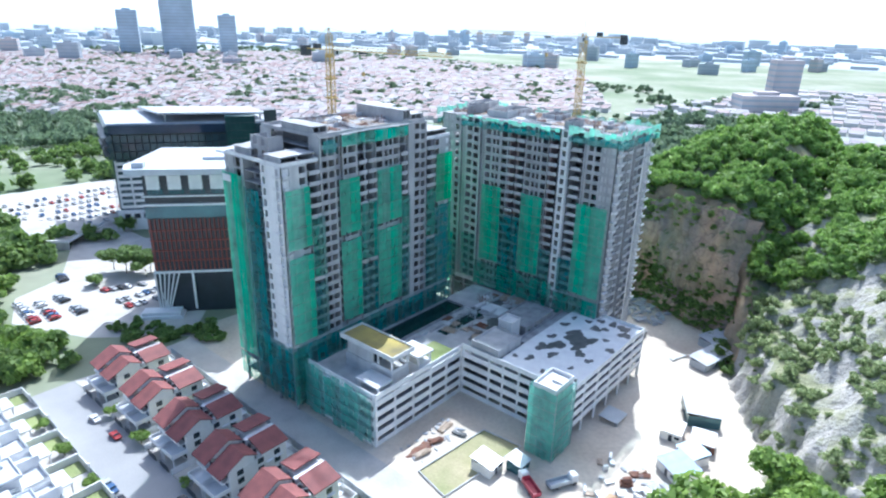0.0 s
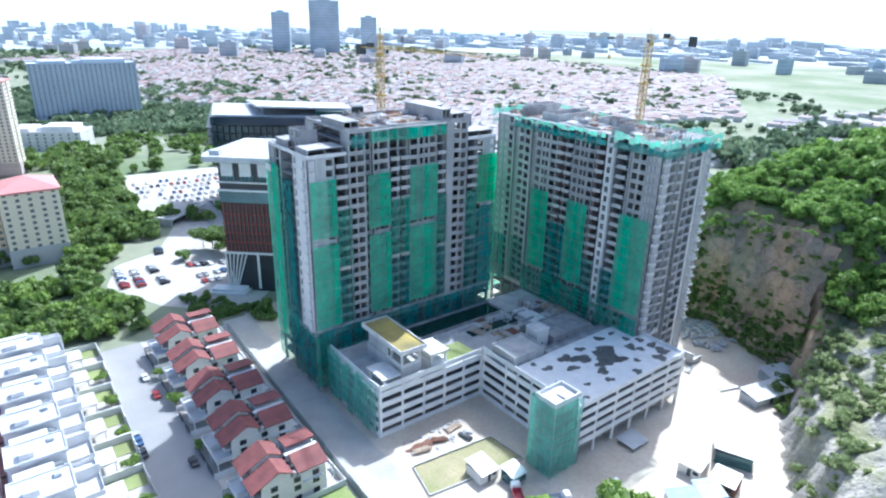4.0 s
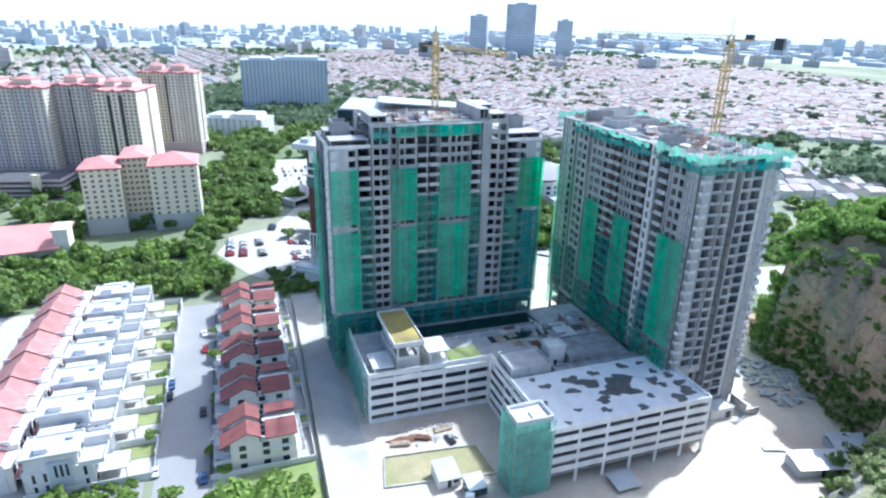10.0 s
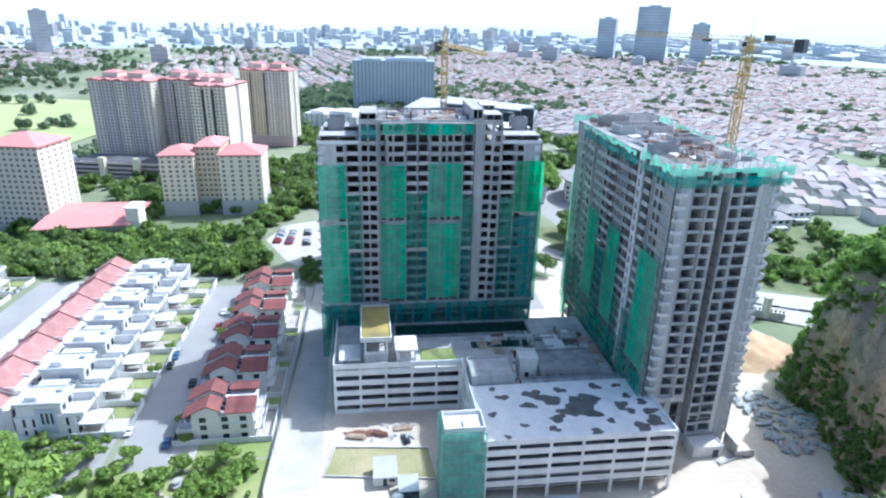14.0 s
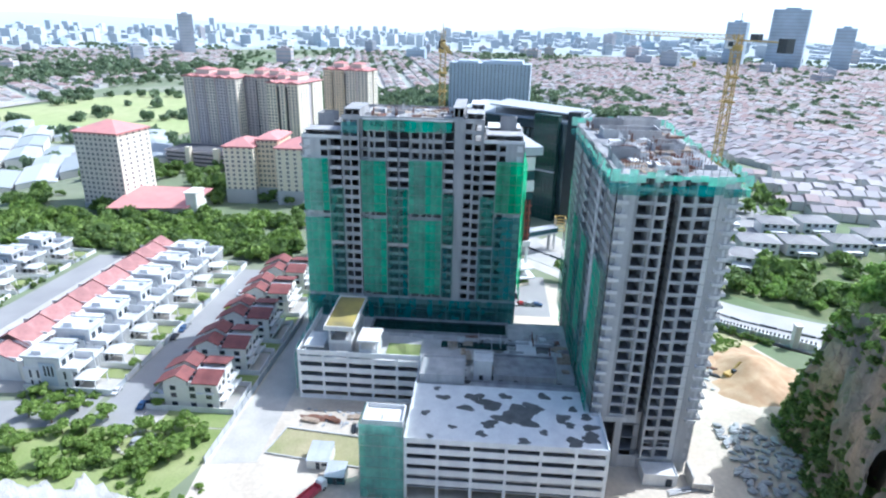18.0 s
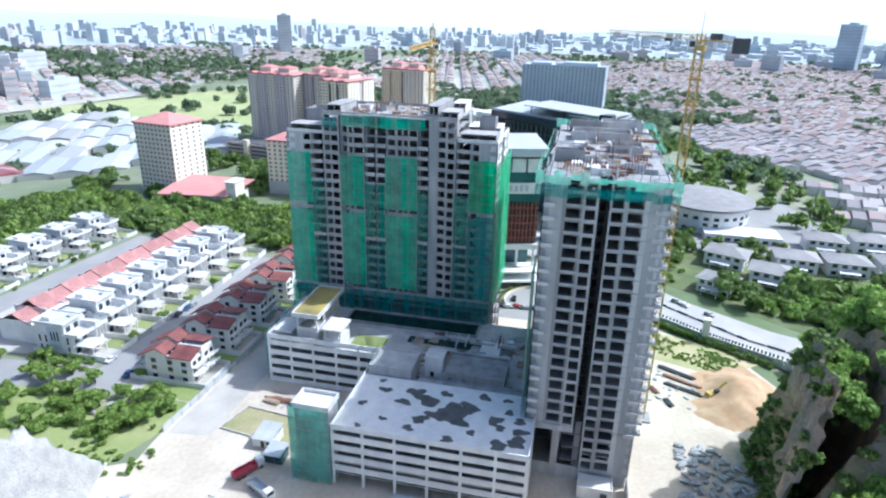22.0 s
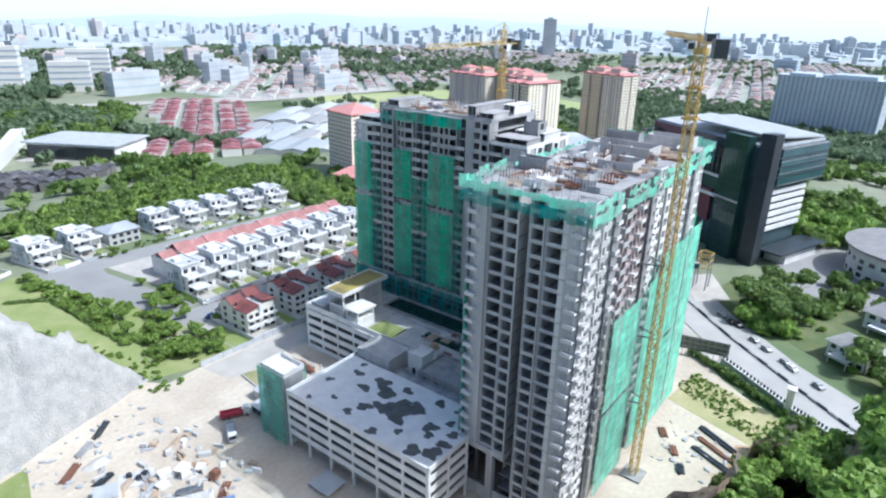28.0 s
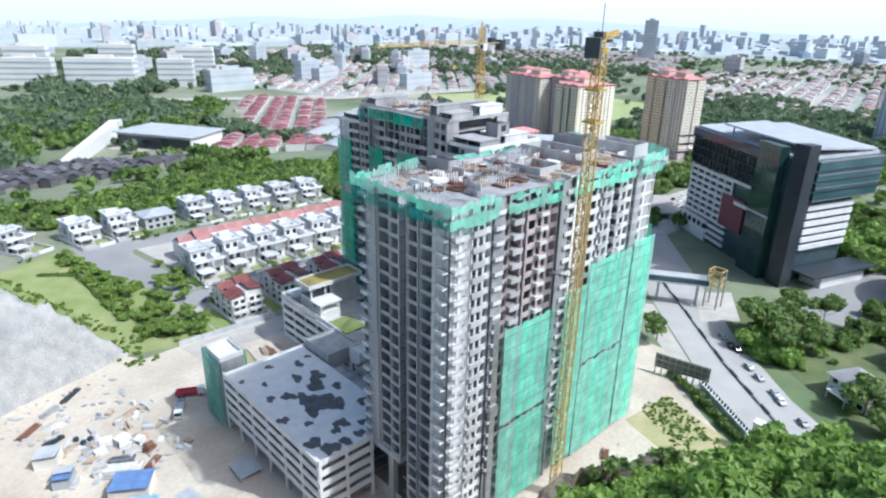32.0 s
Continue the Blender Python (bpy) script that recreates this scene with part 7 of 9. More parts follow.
wp = white_house("white_house", WHITE, "white flat-roofed three-storey house with terraces", "white houses along the street", 1)
MID = Matrix.Diagonal((1, 1, 1.14, 1))
wp.matrix_world = pose(-97.2, 32.6, 0.05, 0, 0, 180) @ MID
for k in range(1, 7):
    copy_thing(wp, pose(-97.2 - 14.8 * k, 32.6 + 0.32 * k, 0.05, 0, 0, 180) @ MID)
vp = white_house("villa", WHITE, "white villa with dark upper windows beside the woods", "villas by the woods", 2)
vp.matrix_world = pose(-70, -44, 0.0, 0, 0, 190)
for x, y, a in ((-87, -46, 182), (-143, -46, 180), (-160, -45, 178), (-194, -43, 176)):
    copy_thing(vp, pose(x, y, 0, 0, 0, a))
gp = white_house("villa", GREYWALL, "grey and white villa with dark upper windows beside the woods", "villas by the woods", 3)
gp.matrix_world = pose(-45, -50, 0, 0, 0, 204)
for x, y, a in ((-126, -46, 180), (-177, -44, 177)):
    copy_thing(gp, pose(x, y, 0, 0, 0, a))
GV = thing("grey_villa", pose(-115, -64, 0), "grey two-storey villa with a hipped grey roof", "house")
part("wall", Shape().box(-3, 0, 0, 12, 14, 6.6), GREYWALL, GV)
part("roof", Shape().hip(-3, 0, 12, 14, 6.6, 2.6, 0.9), GREYROOF, GV)
for x in (-2, 1.5, 5, 8.5):
    for z in (0.6, 3.8):
        part("window", Shape().box(x, 14, z, x + 2, 14.08, z + 1.7), DARKWIN, GV)


def terrace_unit():
    t = thing("terrace_house", Matrix(), "terraced house with a red tiled gable roof", "house", "red terraces behind the white houses")
    part("wall", Shape().box(0, 0, 0, 6.8, 15, 6.4), OFFWHITE, t)
    part("roof", Shape().gable(0, 2.5, 6.8, 15, 6.4, 2.9, "x", 0.3), TERRACEROOF, t)
    part("porch_roof", Shape().slab([(0.2, -4.5, 3.0), (6.6, -4.5, 3.0), (6.6, 1.0, 3.6), (0.2, 1.0, 3.6)], 0.2), TERRACEROOF, t)
    part("deck", Shape().box(0.1, -1.4, 3.2, 6.7, 0, 3.35).box(0.1, -1.4, 3.35, 6.7, -1.3, 4.3), WHITE, t)
    for z in (0.5, 3.8):
        for x in (0.8, 3.9):
            part("window", Shape().box(x, -0.06, z, x + 1.9, 0.05, z + 1.8), DARKWIN, t)
            part("window", Shape().box(x, 14.95, z, x + 1.6, 15.06, z + 1.5), DARKWIN, t)
    part("party_wall", Shape().box(-0.15, 1.5, 0, 0.05, 15.2, 7.3), WHITE, t)
    return t


tp = terrace_unit()
TERRACE_TALL = Matrix.Diagonal((1, 1, 1.14, 1))
tp.matrix_world = pose(-101, 8.6, 0.05, 0, 0, 180) @ TERRACE_TALL
for k in range(1, 14):
    copy_thing(tp, pose(-101 - 7.2 * k, 8.6 + 0.28 * (k // 2), 0.05 + 0.5 * (k % 2), 0, 0, 180) @ TERRACE_TALL)


# ---- round hall and bungalows across the road ----
flat("hall_forecourt", [(-264, 212), (-300, 206), (-366, 226), (-372, 312), (-300, 330), (-268, 300)], 0.03, ASPHALT, "grey paved grounds round the hall", "pavement")
RH = thing("round_hall", pose(-318, 256, -3), "white round hall with a pale shallow roof", "building")
ring = [(26 * math.cos(a), 24 * math.sin(a)) for a in [math.tau * i / 28 for i in range(28)]]
part("wall", Shape().prism(ring, 0, 15), WHITE, RH)
s = Shape()
for i in range(28):
    a, b = ring[i], ring[(i + 1) % 28]
    s.poly([(a[0] * 1.1, a[1] * 1.1, 17), (b[0] * 1.1, b[1] * 1.1, 17), (0, 0, 20)])
    s.poly([(b[0] * 1.1, b[1] * 1.1, 16.2), (a[0] * 1.1, a[1] * 1.1, 16.2), (0, 0, 16.2)])
    s.poly([(a[0] * 1.1, a[1] * 1.1, 16.2), (b[0] * 1.1, b[1] * 1.1, 16.2), (b[0] * 1.1, b[1] * 1.1, 17), (a[0] * 1.1, a[1] * 1.1, 17)])
part("roof", s, DULLROOF, RH)
part("drum", Shape().prism([(x * 0.98, y * 0.98) for x, y in ring], 15, 16.2), DARKWIN, RH)
for i in range(28):
    a, b = Vector(ring[i]), Vector(ring[(i + 1) % 28])
    for z in (4, 10.4) if i % 3 else (4, 7.2, 10.4):
        p, q = a.lerp(b, 0.25) * 1.004, a.lerp(b, 0.75) * 1.004
        part("window", Shape().prism([tuple(p), tuple(q), tuple(q * 0.98), tuple(p * 0.98)], z, z + 1.9), DARKWIN, RH)
part("annex", Shape().box(20, -4, 0, 36, 34, 6.4).box(19.8, -4.2, 6.4, 36.2, 34.2, 6.9), WHITE, RH)
for k in range(8):
    part("window", Shape().box(36, -3 + 4.6 * k, 3.4, 36.08, -0.2 + 4.6 * k, 5.2), DARKWIN, RH)
    part("window", Shape().box(36, -3 + 4.6 * k, 0.6, 36.08, -0.6 + 4.6 * k, 2.2), DARKWIN, RH)


def bungalow():
    t = thing("bungalow", Matrix(), "white two-storey house with a pale grey hipped roof", "house", "houses across the main road")
    part("wall", Shape().box(0, 0, 0, 14, 11, 6.2), WHITE, t)
    part("roof", Shape().hip(0, 0, 14, 11, 6.2, 2.4, 1.0), DULLROOF, t)
    for z in (0.8, 3.9):
        for x in (1.2, 4.4, 7.6, 10.8):
            part("window", Shape().box(x, -0.06, z, x + 1.8, 0.05, z + 1.5), DARKWIN, t)
        for y in (1.5, 5, 8):
            part("window", Shape().box(13.95, y, z, 14.06, y + 1.6, z + 1.5), DARKWIN, t)
    part("porch", Shape().box(3, -4, 2.8, 10, 0, 3.1).box(3.2, -3.8, 0, 3.5, -3.5, 2.8).box(9.5, -3.8, 0, 9.8, -3.5, 2.8), WHITE, t)
    return t


bp_ = bungalow()
bp_.matrix_world = pose(-212, 238, 0, 0, 0, 62)
for x, y, a in ((-226, 262, 72), (-246, 246, 66), (-246, 278, 85), (-246, 300, 88), (-250, 324, 90), (-262, 346, 95), (-278, 300, 85), (-282, 324, 90)):
    copy_thing(bp_, pose(x, y, 0, 0, 0, a)).scale = (1.25, 1.2, 1.1)


# ---- vehicles ----
def car(paint, label):
    t = thing("car", Matrix(), label, "car", "parked cars")
    s = Shape()
    prof = [(-2.1, 0.35), (2.1, 0.35), (2.15, 0.8), (1.2, 0.95), (0.6, 1.45), (-1.1, 1.5), (-1.9, 1.0), (-2.15, 0.85)]
    n = len(prof)
    s.v += [(x, -0.85, z) for x, z in prof] + [(x, 0.85, z) for x, z in prof]
    s.f += [tuple(range(n)), tuple(range(2 * n - 1, n - 1, -1))] + [(i + n, (i + 1) % n + n, (i + 1) % n, i) for i in range(n)]
    part("body", s, paint, t)
    part("glasshouse", Shape().slab([(1.12, -0.72, 1.0), (1.12, 0.72, 1.0), (0.62, 0.66, 1.47), (0.62, -0.66, 1.47)], 0.02).slab([(-1.12, -0.7, 1.49), (-1.12, 0.7, 1.49), (-1.86, 0.74, 1.05), (-1.86, -0.74, 1.05)], 0.02).box(-1.2, -0.87, 1.0, 0.7, 0.87, 1.36), DARKWIN, t)
    wh = Shape().prism([(0.32 * math.cos(a), 0.32 * math.sin(a)) for a in [math.tau * i / 10 for i in range(10)]], -0.1, 0.1).mesh("wheel", TYRE)
    for x in (-1.35, 1.35):
        for y in (-0.8, 0.8):
            part("wheel", wh, None, t).matrix_local = pose(x, y, 0.32, 90, 0, 0)
    return t


CARS = [car(p, n + " saloon car parked in the open") for p, n in zip(CARPAINTS, ("white", "silver grey", "black", "dark red", "blue"))]
used = set()


def park(k, x, y, z, a):
    if k in used:
        copy_thing(CARS[k], pose(x, y, z, 0, 0, a))
    else:
        used.add(k)
        CARS[k].matrix_world = pose(x, y, z, 0, 0, a)


def far_park(k, x, y, z, a):
    """A parked car far off: body and windows alone show."""
    t = thing("car", pose(x, y, z, 0, 0, a), CARS[k]["label"], "car", "parked cars")
    for c in CARS[k].children:
        if c.name.split(".")[0] != "wheel":
            part(c.name.split(".")[0], c.data, None, t)


flat("entrance_court", [(-164, 152), (-164, 176), (-203, 176), (-203, 152)], 0.09, ASPHALT, "grey asphalt court behind the towers", "road")
for k, (x, y, a) in enumerate(((-172.6, 158.4, 95), (-172.8, 161.6, 92), (-173.5, 165.0, 90), (-173.3, 168.2, 88), (-173.4, 171.4, 90), (-180.5, 163, 5), (-199, 167, 80))):
    park((k * 3 + 2) % 5, x, y, 0.1, a)
cw = Shape()
for k in range(10):
    a0, a1 = math.radians(200 + 9 * k), math.radians(209 + 9 * k)
    p, q = (-176 + 15 * math.cos(a0) - 4, 174 + 15 * math.sin(a0)), (-176 + 15 * math.cos(a1) - 4, 174 + 15 * math.sin(a1))
    cw.prism([p, q, (q[0] * 0.98 - 180 * 0.02, q[1] * 0.98 + 174 * 0.02), (p[0] * 0.98 - 180 * 0.02, p[1] * 0.98 + 174 * 0.02)], 0, 1.3)
solid("court_wall", cw, CREAM, "curved cream wall round the office forecourt", "wall", kind="structure")
woods("court_planting", [(-180 + 17 * math.cos(math.radians(200 + 5 * k)), 174 + 17 * math.sin(math.radians(200 + 5 * k)), 0, 0.9 + 0.3 * math.sin(2 * k)) for k in range(18)], LEAF_BRIGHT, "shrubs along the curved forecourt wall", CROWNS_SCRUB)
r = random.Random(31)
for k, (x, y, a) in enumerate(((-98, 39.5, 2), (-121, 50.5, 2), (-138, 41, 2), (-141, 41, 182), (-158, 50.5, 2), (-170, 50, 2), (-132, 40.8, 2), (-92, 51, 4))):
    park((k * 2) % 5, x, y, 0.07, a)
for x0, y0, x1, y1, n_, a in ((-270, 61, -246, 60, 8, 88), (-268, 67, -244, 66, 8, 88), (-266, 74, -242, 75, 8, 92), (-258, 88, -252, 104, 6, 20), (-243, 88, -243, 106, 7, 5), (-236, 88, -234, 104, 6, 5), (-288, 83, -276, 81, 4, 80)):
    for k in range(n_):
        if r.random() < 0.82:
            u = (k + 0.5) / n_
            park(r.choice((0, 0, 1, 1, 1, 2, 3, 4)), x0 + (x1 - x0) * u, y0 + (y1 - y0) * u, 0.05, a + r.uniform(-4, 4))
for row in range(7):
    for k in range(15):
        if r.random() < 0.85:
            x, y = -352 - row * 11, 100 + k * 4.2
            far_park(r.choice((0, 0, 1, 1, 2, 3, 4)), x, y, 0.05, r.uniform(-3, 3))
for k in (0.5, 2, 2.9, 5.4, 7, 9.3, 10.2, 13):
    park(r.choice((0, 1, 2, 2)), -222 + 2.7 * k + r.uniform(-1.5, 1.5), 200 + 2.9 * k * 1.05, 0.1, 48 + r.uniform(-8, 8))


def lorry(x, y, a, body, label):
    t = thing("lorry", pose(x, y, 0.06, 0, 0, a), label, "truck")
    cb = part("cab", Shape().box(2.4, -1.1, 0.6, 4.2, 1.1, 2.7).box(2.6, -1.0, 2.7, 4.0, 1.0, 2.9), WHITE, t)
    part("windscreen", Shape().box(4.2, -0.95, 1.6, 4.25, 0.95, 2.5), DARKWIN, cb)
    part("chassis", Shape().box(-4, -0.9, 0.6, 2.4, 0.9, 0.9), DARKCLAD, t)
    part("bed", Shape().box(-4, -1.2, 0.9, 2.2, 1.2, 1.1).box(-4, -1.2, 1.1, 2.2, -1.1, 2.0).box(-4, 1.1, 1.1, 2.2, 1.2, 2.0).box(-4, -1.1, 1.1, -3.9, 1.1, 2.0).box(2.1, -1.1, 1.1, 2.2, 1.1, 2.2), body, t)
    wh = Shape().prism([(0.5 * math.cos(q), 0.5 * math.sin(q)) for q in [math.tau * i / 12 for i in range(12)]], -0.15, 0.15).mesh("wheel", TYRE)
    for px in (-3, -1.8, 3.2):
        for py in (-1, 1):
            w_ = part("wheel", wh, None, t)
            w_.matrix_local = pose(px, py, 0.5, 90, 0, 0)
            part("hub", Shape().prism([(0.2 * math.cos(q), 0.2 * math.sin(q)) for q in [math.tau * i / 8 for i in range(8)]], -0.17, 0.17), STEEL, w_)


lorry(-56, 116.5, 62, GREYROOF, "white and grey tipper lorry on the site yard")
lorry(-61.5, 110, 150, RED, "dark red lorry on the site yard")

# ---- site sheds, stores and rubble ----


def shed(x, y, a, w, d, h, roof, wall, label):
    t = thing("site_shed", pose(x, y, 0.05, 0, 0, a), label, "shed", "site sheds")
    part("wall", Shape().box(0, 0, 0, w, 0.15, h).box(0, d - 0.15, 0, w, d, h).box(0, 0.15, 0, 0.15, d - 0.15, h).box(w - 0.15, 0.15, 0, w, d - 0.15, h), wall, t)
    n = max(2, int(w / 1.0))
    for k in range(n):
        part("roof_sheet", Shape().slab([(w * k / n - 0.02, -0.6, h + 0.15), (w * (k + 1) / n - 0.05, -0.6, h + 0.15), (w * (k + 1) / n - 0.05, d + 0.6, h + 0.9), (w * k / n - 0.02, d + 0.6, h + 0.9)], 0.05), roof, t)
    part("door_handle", Shape().box(w * 0.4 + 0.8, -0.1, 1.0, w * 0.4 + 0.9, -0.05, 1.15), STEEL, part("door", Shape().box(w * 0.4, -0.05, 0, w * 0.4 + 1, 0.0, 2.1), DARKCLAD, t))
    part("window", Shape().box(w * 0.65, -0.05, 1.1, w * 0.65 + 1.4, 0.0, 2.0), DARKWIN, t)


shed(-45, 152, 8, 6, 5, 3, METALROOF, OFFWHITE, "small cream site cabin with pale sheet roof")
shed(-37, 153, 12, 6.5, 5, 2.8, METALROOF, RUSTY, "small brown site cabin with pale sheet roof")
shed(-33, 167, 118, 12, 9, 3.6, METALROOF, GLASS_TEAL, "open blue-framed store with white sheet roof")
shed(-47, 196, 76, 16, 6, 2.6, METALROOF, METALROOF, "long low store with white sheet roof")
shed(-50, 212, 70, 13, 6, 2.8, METALROOF, GREYROOF, "low white-roofed store beside the rocks")
shed(-58, 230, 40, 8, 7, 3.2, GREYROOF, GREYROOF, "grey store at the foot of the cliff")
shed(-41, 140, -32, 9, 6.5, 3, BLUEROOF, OFFWHITE, "site shed under a blue tarpaulin roof")
shed(-39, 149, -32, 7, 5, 2.4, PALETARP, OFFWHITE, "low site shed under a pale blue tarpaulin")
shed(-26.5, 115, -28, 5.4, 5, 3, METALROOF, OFFWHITE, "cream cabin with a white sheet roof")
shed(-27, 125, -28, 4.2, 2.6, 2.6, METALROOF, GREYROOF, "small store with a pale sheet roof")
shed(-26, 127.5, -28, 4.2, 2.4, 2.6, BLUEROOF, GREYROOF, "small store with a dusty blue roof")
bn = thing("material_bin", pose(-38.5, 138.5, 0.05, 0, 0, -32), "open beige plank bin for building materials", "bin")
for a in ((0, 0, 7.5, 0.2), (0, 3.0, 7.5, 3.2), (0, 0.2, 0.2, 3.0), (7.3, 0.2, 7.5, 3.0)):
    part("side_board", Shape().box(a[0], a[1], 0, a[2], a[3], 1.9), TIMBER, bn)
for x, y, a, l, w, h_ in ((-40.5, 118.5, 20, 3.6, 2.6, 2.4), (-37.6, 117.4, -15, 3.0, 2.4, 2.0), (-43, 121, 40, 2.6, 2.2, 1.6), (-35, 119.5, 5, 2.8, 2.0, 1.2)):
    t = thing("precast_unit", pose(x, y, 0.06, 0, 0, a), "white precast concrete unit standing on the yard", "concrete block", "blocks on the yard")
    part("body", Shape().box(0, 0, 0, l, 0.3, h_).box(0, w - 0.3, 0, l, w, h_).box(0, 0.3, h_ - 0.3, l, w - 0.3, h_), CONCRETE_WHITE, t)
    part("base", Shape().box(-0.3, -0.3, 0, l + 0.3, w + 0.3, 0.12), CONCRETE_PALE, t)
slab_ = thing("storage_slab", pose(-36, 112.5, 0.05, 0, 0, -28), "pale concrete storage slab with dark drums", "slab")
part("plate", Shape().box(0, 0, 0, 8, 5.5, 0.25), CONCRETE_PALE, slab_)
for x, y in ((2, 2.2), (3.4, 3.4), (5.6, 1.6)):
    part("drum", Shape().prism([(x + 0.7 * math.cos(q), y + 0.7 * math.sin(q)) for q in [math.tau * i / 10 for i in range(10)]], 0.25, 1.2), DARKCLAD, slab_)
mx_ = thing("mixer", pose(-44.5, 127, 0.05, 0, 0, 30), "rust brown concrete mixer among scrap", "machine")
part("drum", Shape().bar((0, 0, 1.4), (2.2, 0, 2.0), 1.8, 10), RUSTY, mx_)
part("frame", Shape().box(-0.6, -0.9, 0, 2.6, -0.7, 1.0).box(-0.6, 0.7, 0, 2.6, 0.9, 1.0).box(-0.6, -0.7, 0.6, -0.3, 0.7, 1.0).box(2.3, -0.7, 0.6, 2.6, 0.7, 1.0), RUSTY, mx_)
shed(-71, 106, 90, 6, 6, 2.8, METALROOF, OFFWHITE, "guard shed with a pale roof beside the stair tower")
shed(-66, 112, 90, 5, 4, 2.6, METALROOF, GLASS_TEAL, "small greenish shed beside the stair tower")
tagged(new("sheet_canopy", Shape().slab([(-62, 148, 1.5), (-56, 148, 1.2), (-56, 155, 1.2), (-62, 155, 1.5)], 0.1).box(-61.8, 148.2, 0, -61.6, 148.4, 1.4).box(-56.4, 148.2, 0, -56.2, 148.4, 1.15).box(-61.8, 154.6, 0, -61.6, 154.8, 1.4).box(-56.4, 154.6, 0, -56.2, 154.8, 1.15).mesh("sheet_canopy", GREYROOF)), "low grey sheet canopy beside the car park", "canopy")


def boulder_mesh(seed):
    r = random.Random(seed)
    bm = bmesh.new()
    bmesh.ops.create_icosphere(bm, subdivisions=1, radius=1)
    for v in bm.verts:
        v.co *= r.uniform(0.7, 1.2)
        v.co.z *= 0.7
    me = bpy.data.meshes.new("boulder")
    bm.to_mesh(me)
    bm.free()
    me.materials.append(BOULDER)
    return me


BM = [boulder_mesh(k) for k in range(6)]
r = random.Random(9)
for k in range(230):
    x, y = r.uniform(-100, -72), r.uniform(216, 240)
    if (y - 216) < (x + 112) * 0.9:
        b = tagged(new("boulder", r.choice(BM)), "grey broken concrete lump in a heap", "rubble", "rubble heap")
        s_ = r.uniform(0.5, 1.3)
        b.matrix_world = pose(x, y, 0.1 + 0.5 * s_, r.uniform(-15, 15), 0, r.uniform(0, 360)) @ Matrix.Diagonal((s_ * 1.4, s_ * 0.8, s_ * 0.7, 1))
for k in range(170):
    x, y = r.choice(((r.uniform(-48, -12), r.uniform(82, 106)), (r.uniform(-48, -12), r.uniform(82, 106)), (r.uniform(-48, -20), r.uniform(104, 136)), (r.uniform(-140, -118), r.uniform(208, 226)), (r.uniform(-96, -88), r.uniform(97, 118))))
    b = tagged(new("debris", r.choice(BM)), "loose lump of spoil on the dirt", "rubble", "scattered debris")
    s_ = r.uniform(0.25, 0.8)
    b.matrix_world = pose(x, y, 0.05 + 0.3 * s_, 0, 0, r.uniform(0, 360)) @ Matrix.Diagonal((s_ * 1.6, s_, s_ * 0.7, 1))


def pile(name, x, y, a, n, l, material, label):
    t = thing(name, pose(x, y, 0.08, 0, 0, a), label, "building materials", "material piles")
    r = random.Random(int(x * 7 + y))
    for k in range(n):
        row = k % 5
        part("bar", Shape().bar((r.uniform(-.3, .3), row * 0.4, 0.15 + 0.3 * (k // 5)), (l + r.uniform(-.5, .5), row * 0.4 + r.uniform(-.2, .2), 0.15 + 0.3 * (k // 5)), 0.28), material, t)


for x, y, a, n, l, m in ((-90, 99, 80, 12, 5, TIMBER), (-91, 106, 70, 14, 4, RUSTY), (-92, 112, 95, 10, 5, TIMBER), (-90, 114, 10, 8, 4, DARKCLAD), (-141, 216, 62, 10, 12, DARKCLAD), (-136, 217, 64, 8, 13, RUSTY), (-131, 217, 66, 6, 12, DARKCLAD), (-134, 207, 30, 9, 4, RUSTY), (-37, 84, 42, 5, 8, DARKCLAD), (-30, 90, 36, 8, 6, CONCRETE), (-24, 96, 40, 8, 7, RUSTY), (-28, 106, 20, 9, 5, DARKCLAD), (-33, 112, 70, 10, 4, CONCRETE), (-128, 212, 30, 8, 4, RUSTY), (-122, 216, 20, 9, 4, DARKCLAD), (-40, 128, -30, 15, 6, STEEL), (-37, 133, -30, 14, 6, CONCRETE_PALE), (-44, 131, 40, 10, 5, RUSTY), (-36, 118, 30, 10, 7, TIMBER), (-47, 106, 25, 10, 7, TIMBER), (-30, 112, 25, 8, 6, TIMBER), (-70, 197, 110, 8, 8, CONCRETE_PALE), (-58, 196, 70, 8, 7, STEEL)):
    pile("material_pile", x, y, a, n, l, m, "loose pile of long bars and boards on the dirt")

for nm, cx, cy, rx, ry, h_, m_, lb in (("spoil_mound", -34, 118, 5, 3.5, 1.6, BOULDER, "grey heap of broken concrete on the yard"), ("spoil_mound", -43, 121, 3.5, 3, 1.3, CLAY, "reddish heap of earth and bars on the yard"), ("sand_heap", -28, 100, 4.5, 2.5, 1.2, PAVING, "low pale sand heap on the yard"), ("spoil_mound", -92, 104, 2.2, 8, 1.0, RUSTY, "brown row of spoil beside the dry lawn")):
    sheet(nm, np.linspace(cx - rx * 1.4, cx + rx * 1.4, 22), np.linspace(cy - ry * 1.4, cy + ry * 1.4, 22), lambda x, y, cx=cx, cy=cy, rx=rx, ry=ry, h_=h_: -0.35 + h_ * np.exp(-1.6 * (((x - cx) / rx) ** 2 + ((y - cy) / ry) ** 2)) * (1 + 0.9 * vnoise(x, y, 1.3)) + 0.25 * vnoise(x, y, 0.6), m_, lb, "heap", kind="", smooth=False)
rk = thing("pipe_rack", pose(-40.6, 131, 0.06, 0, 0, -32), "row of pale concrete pipes lying side by side", "pipes")
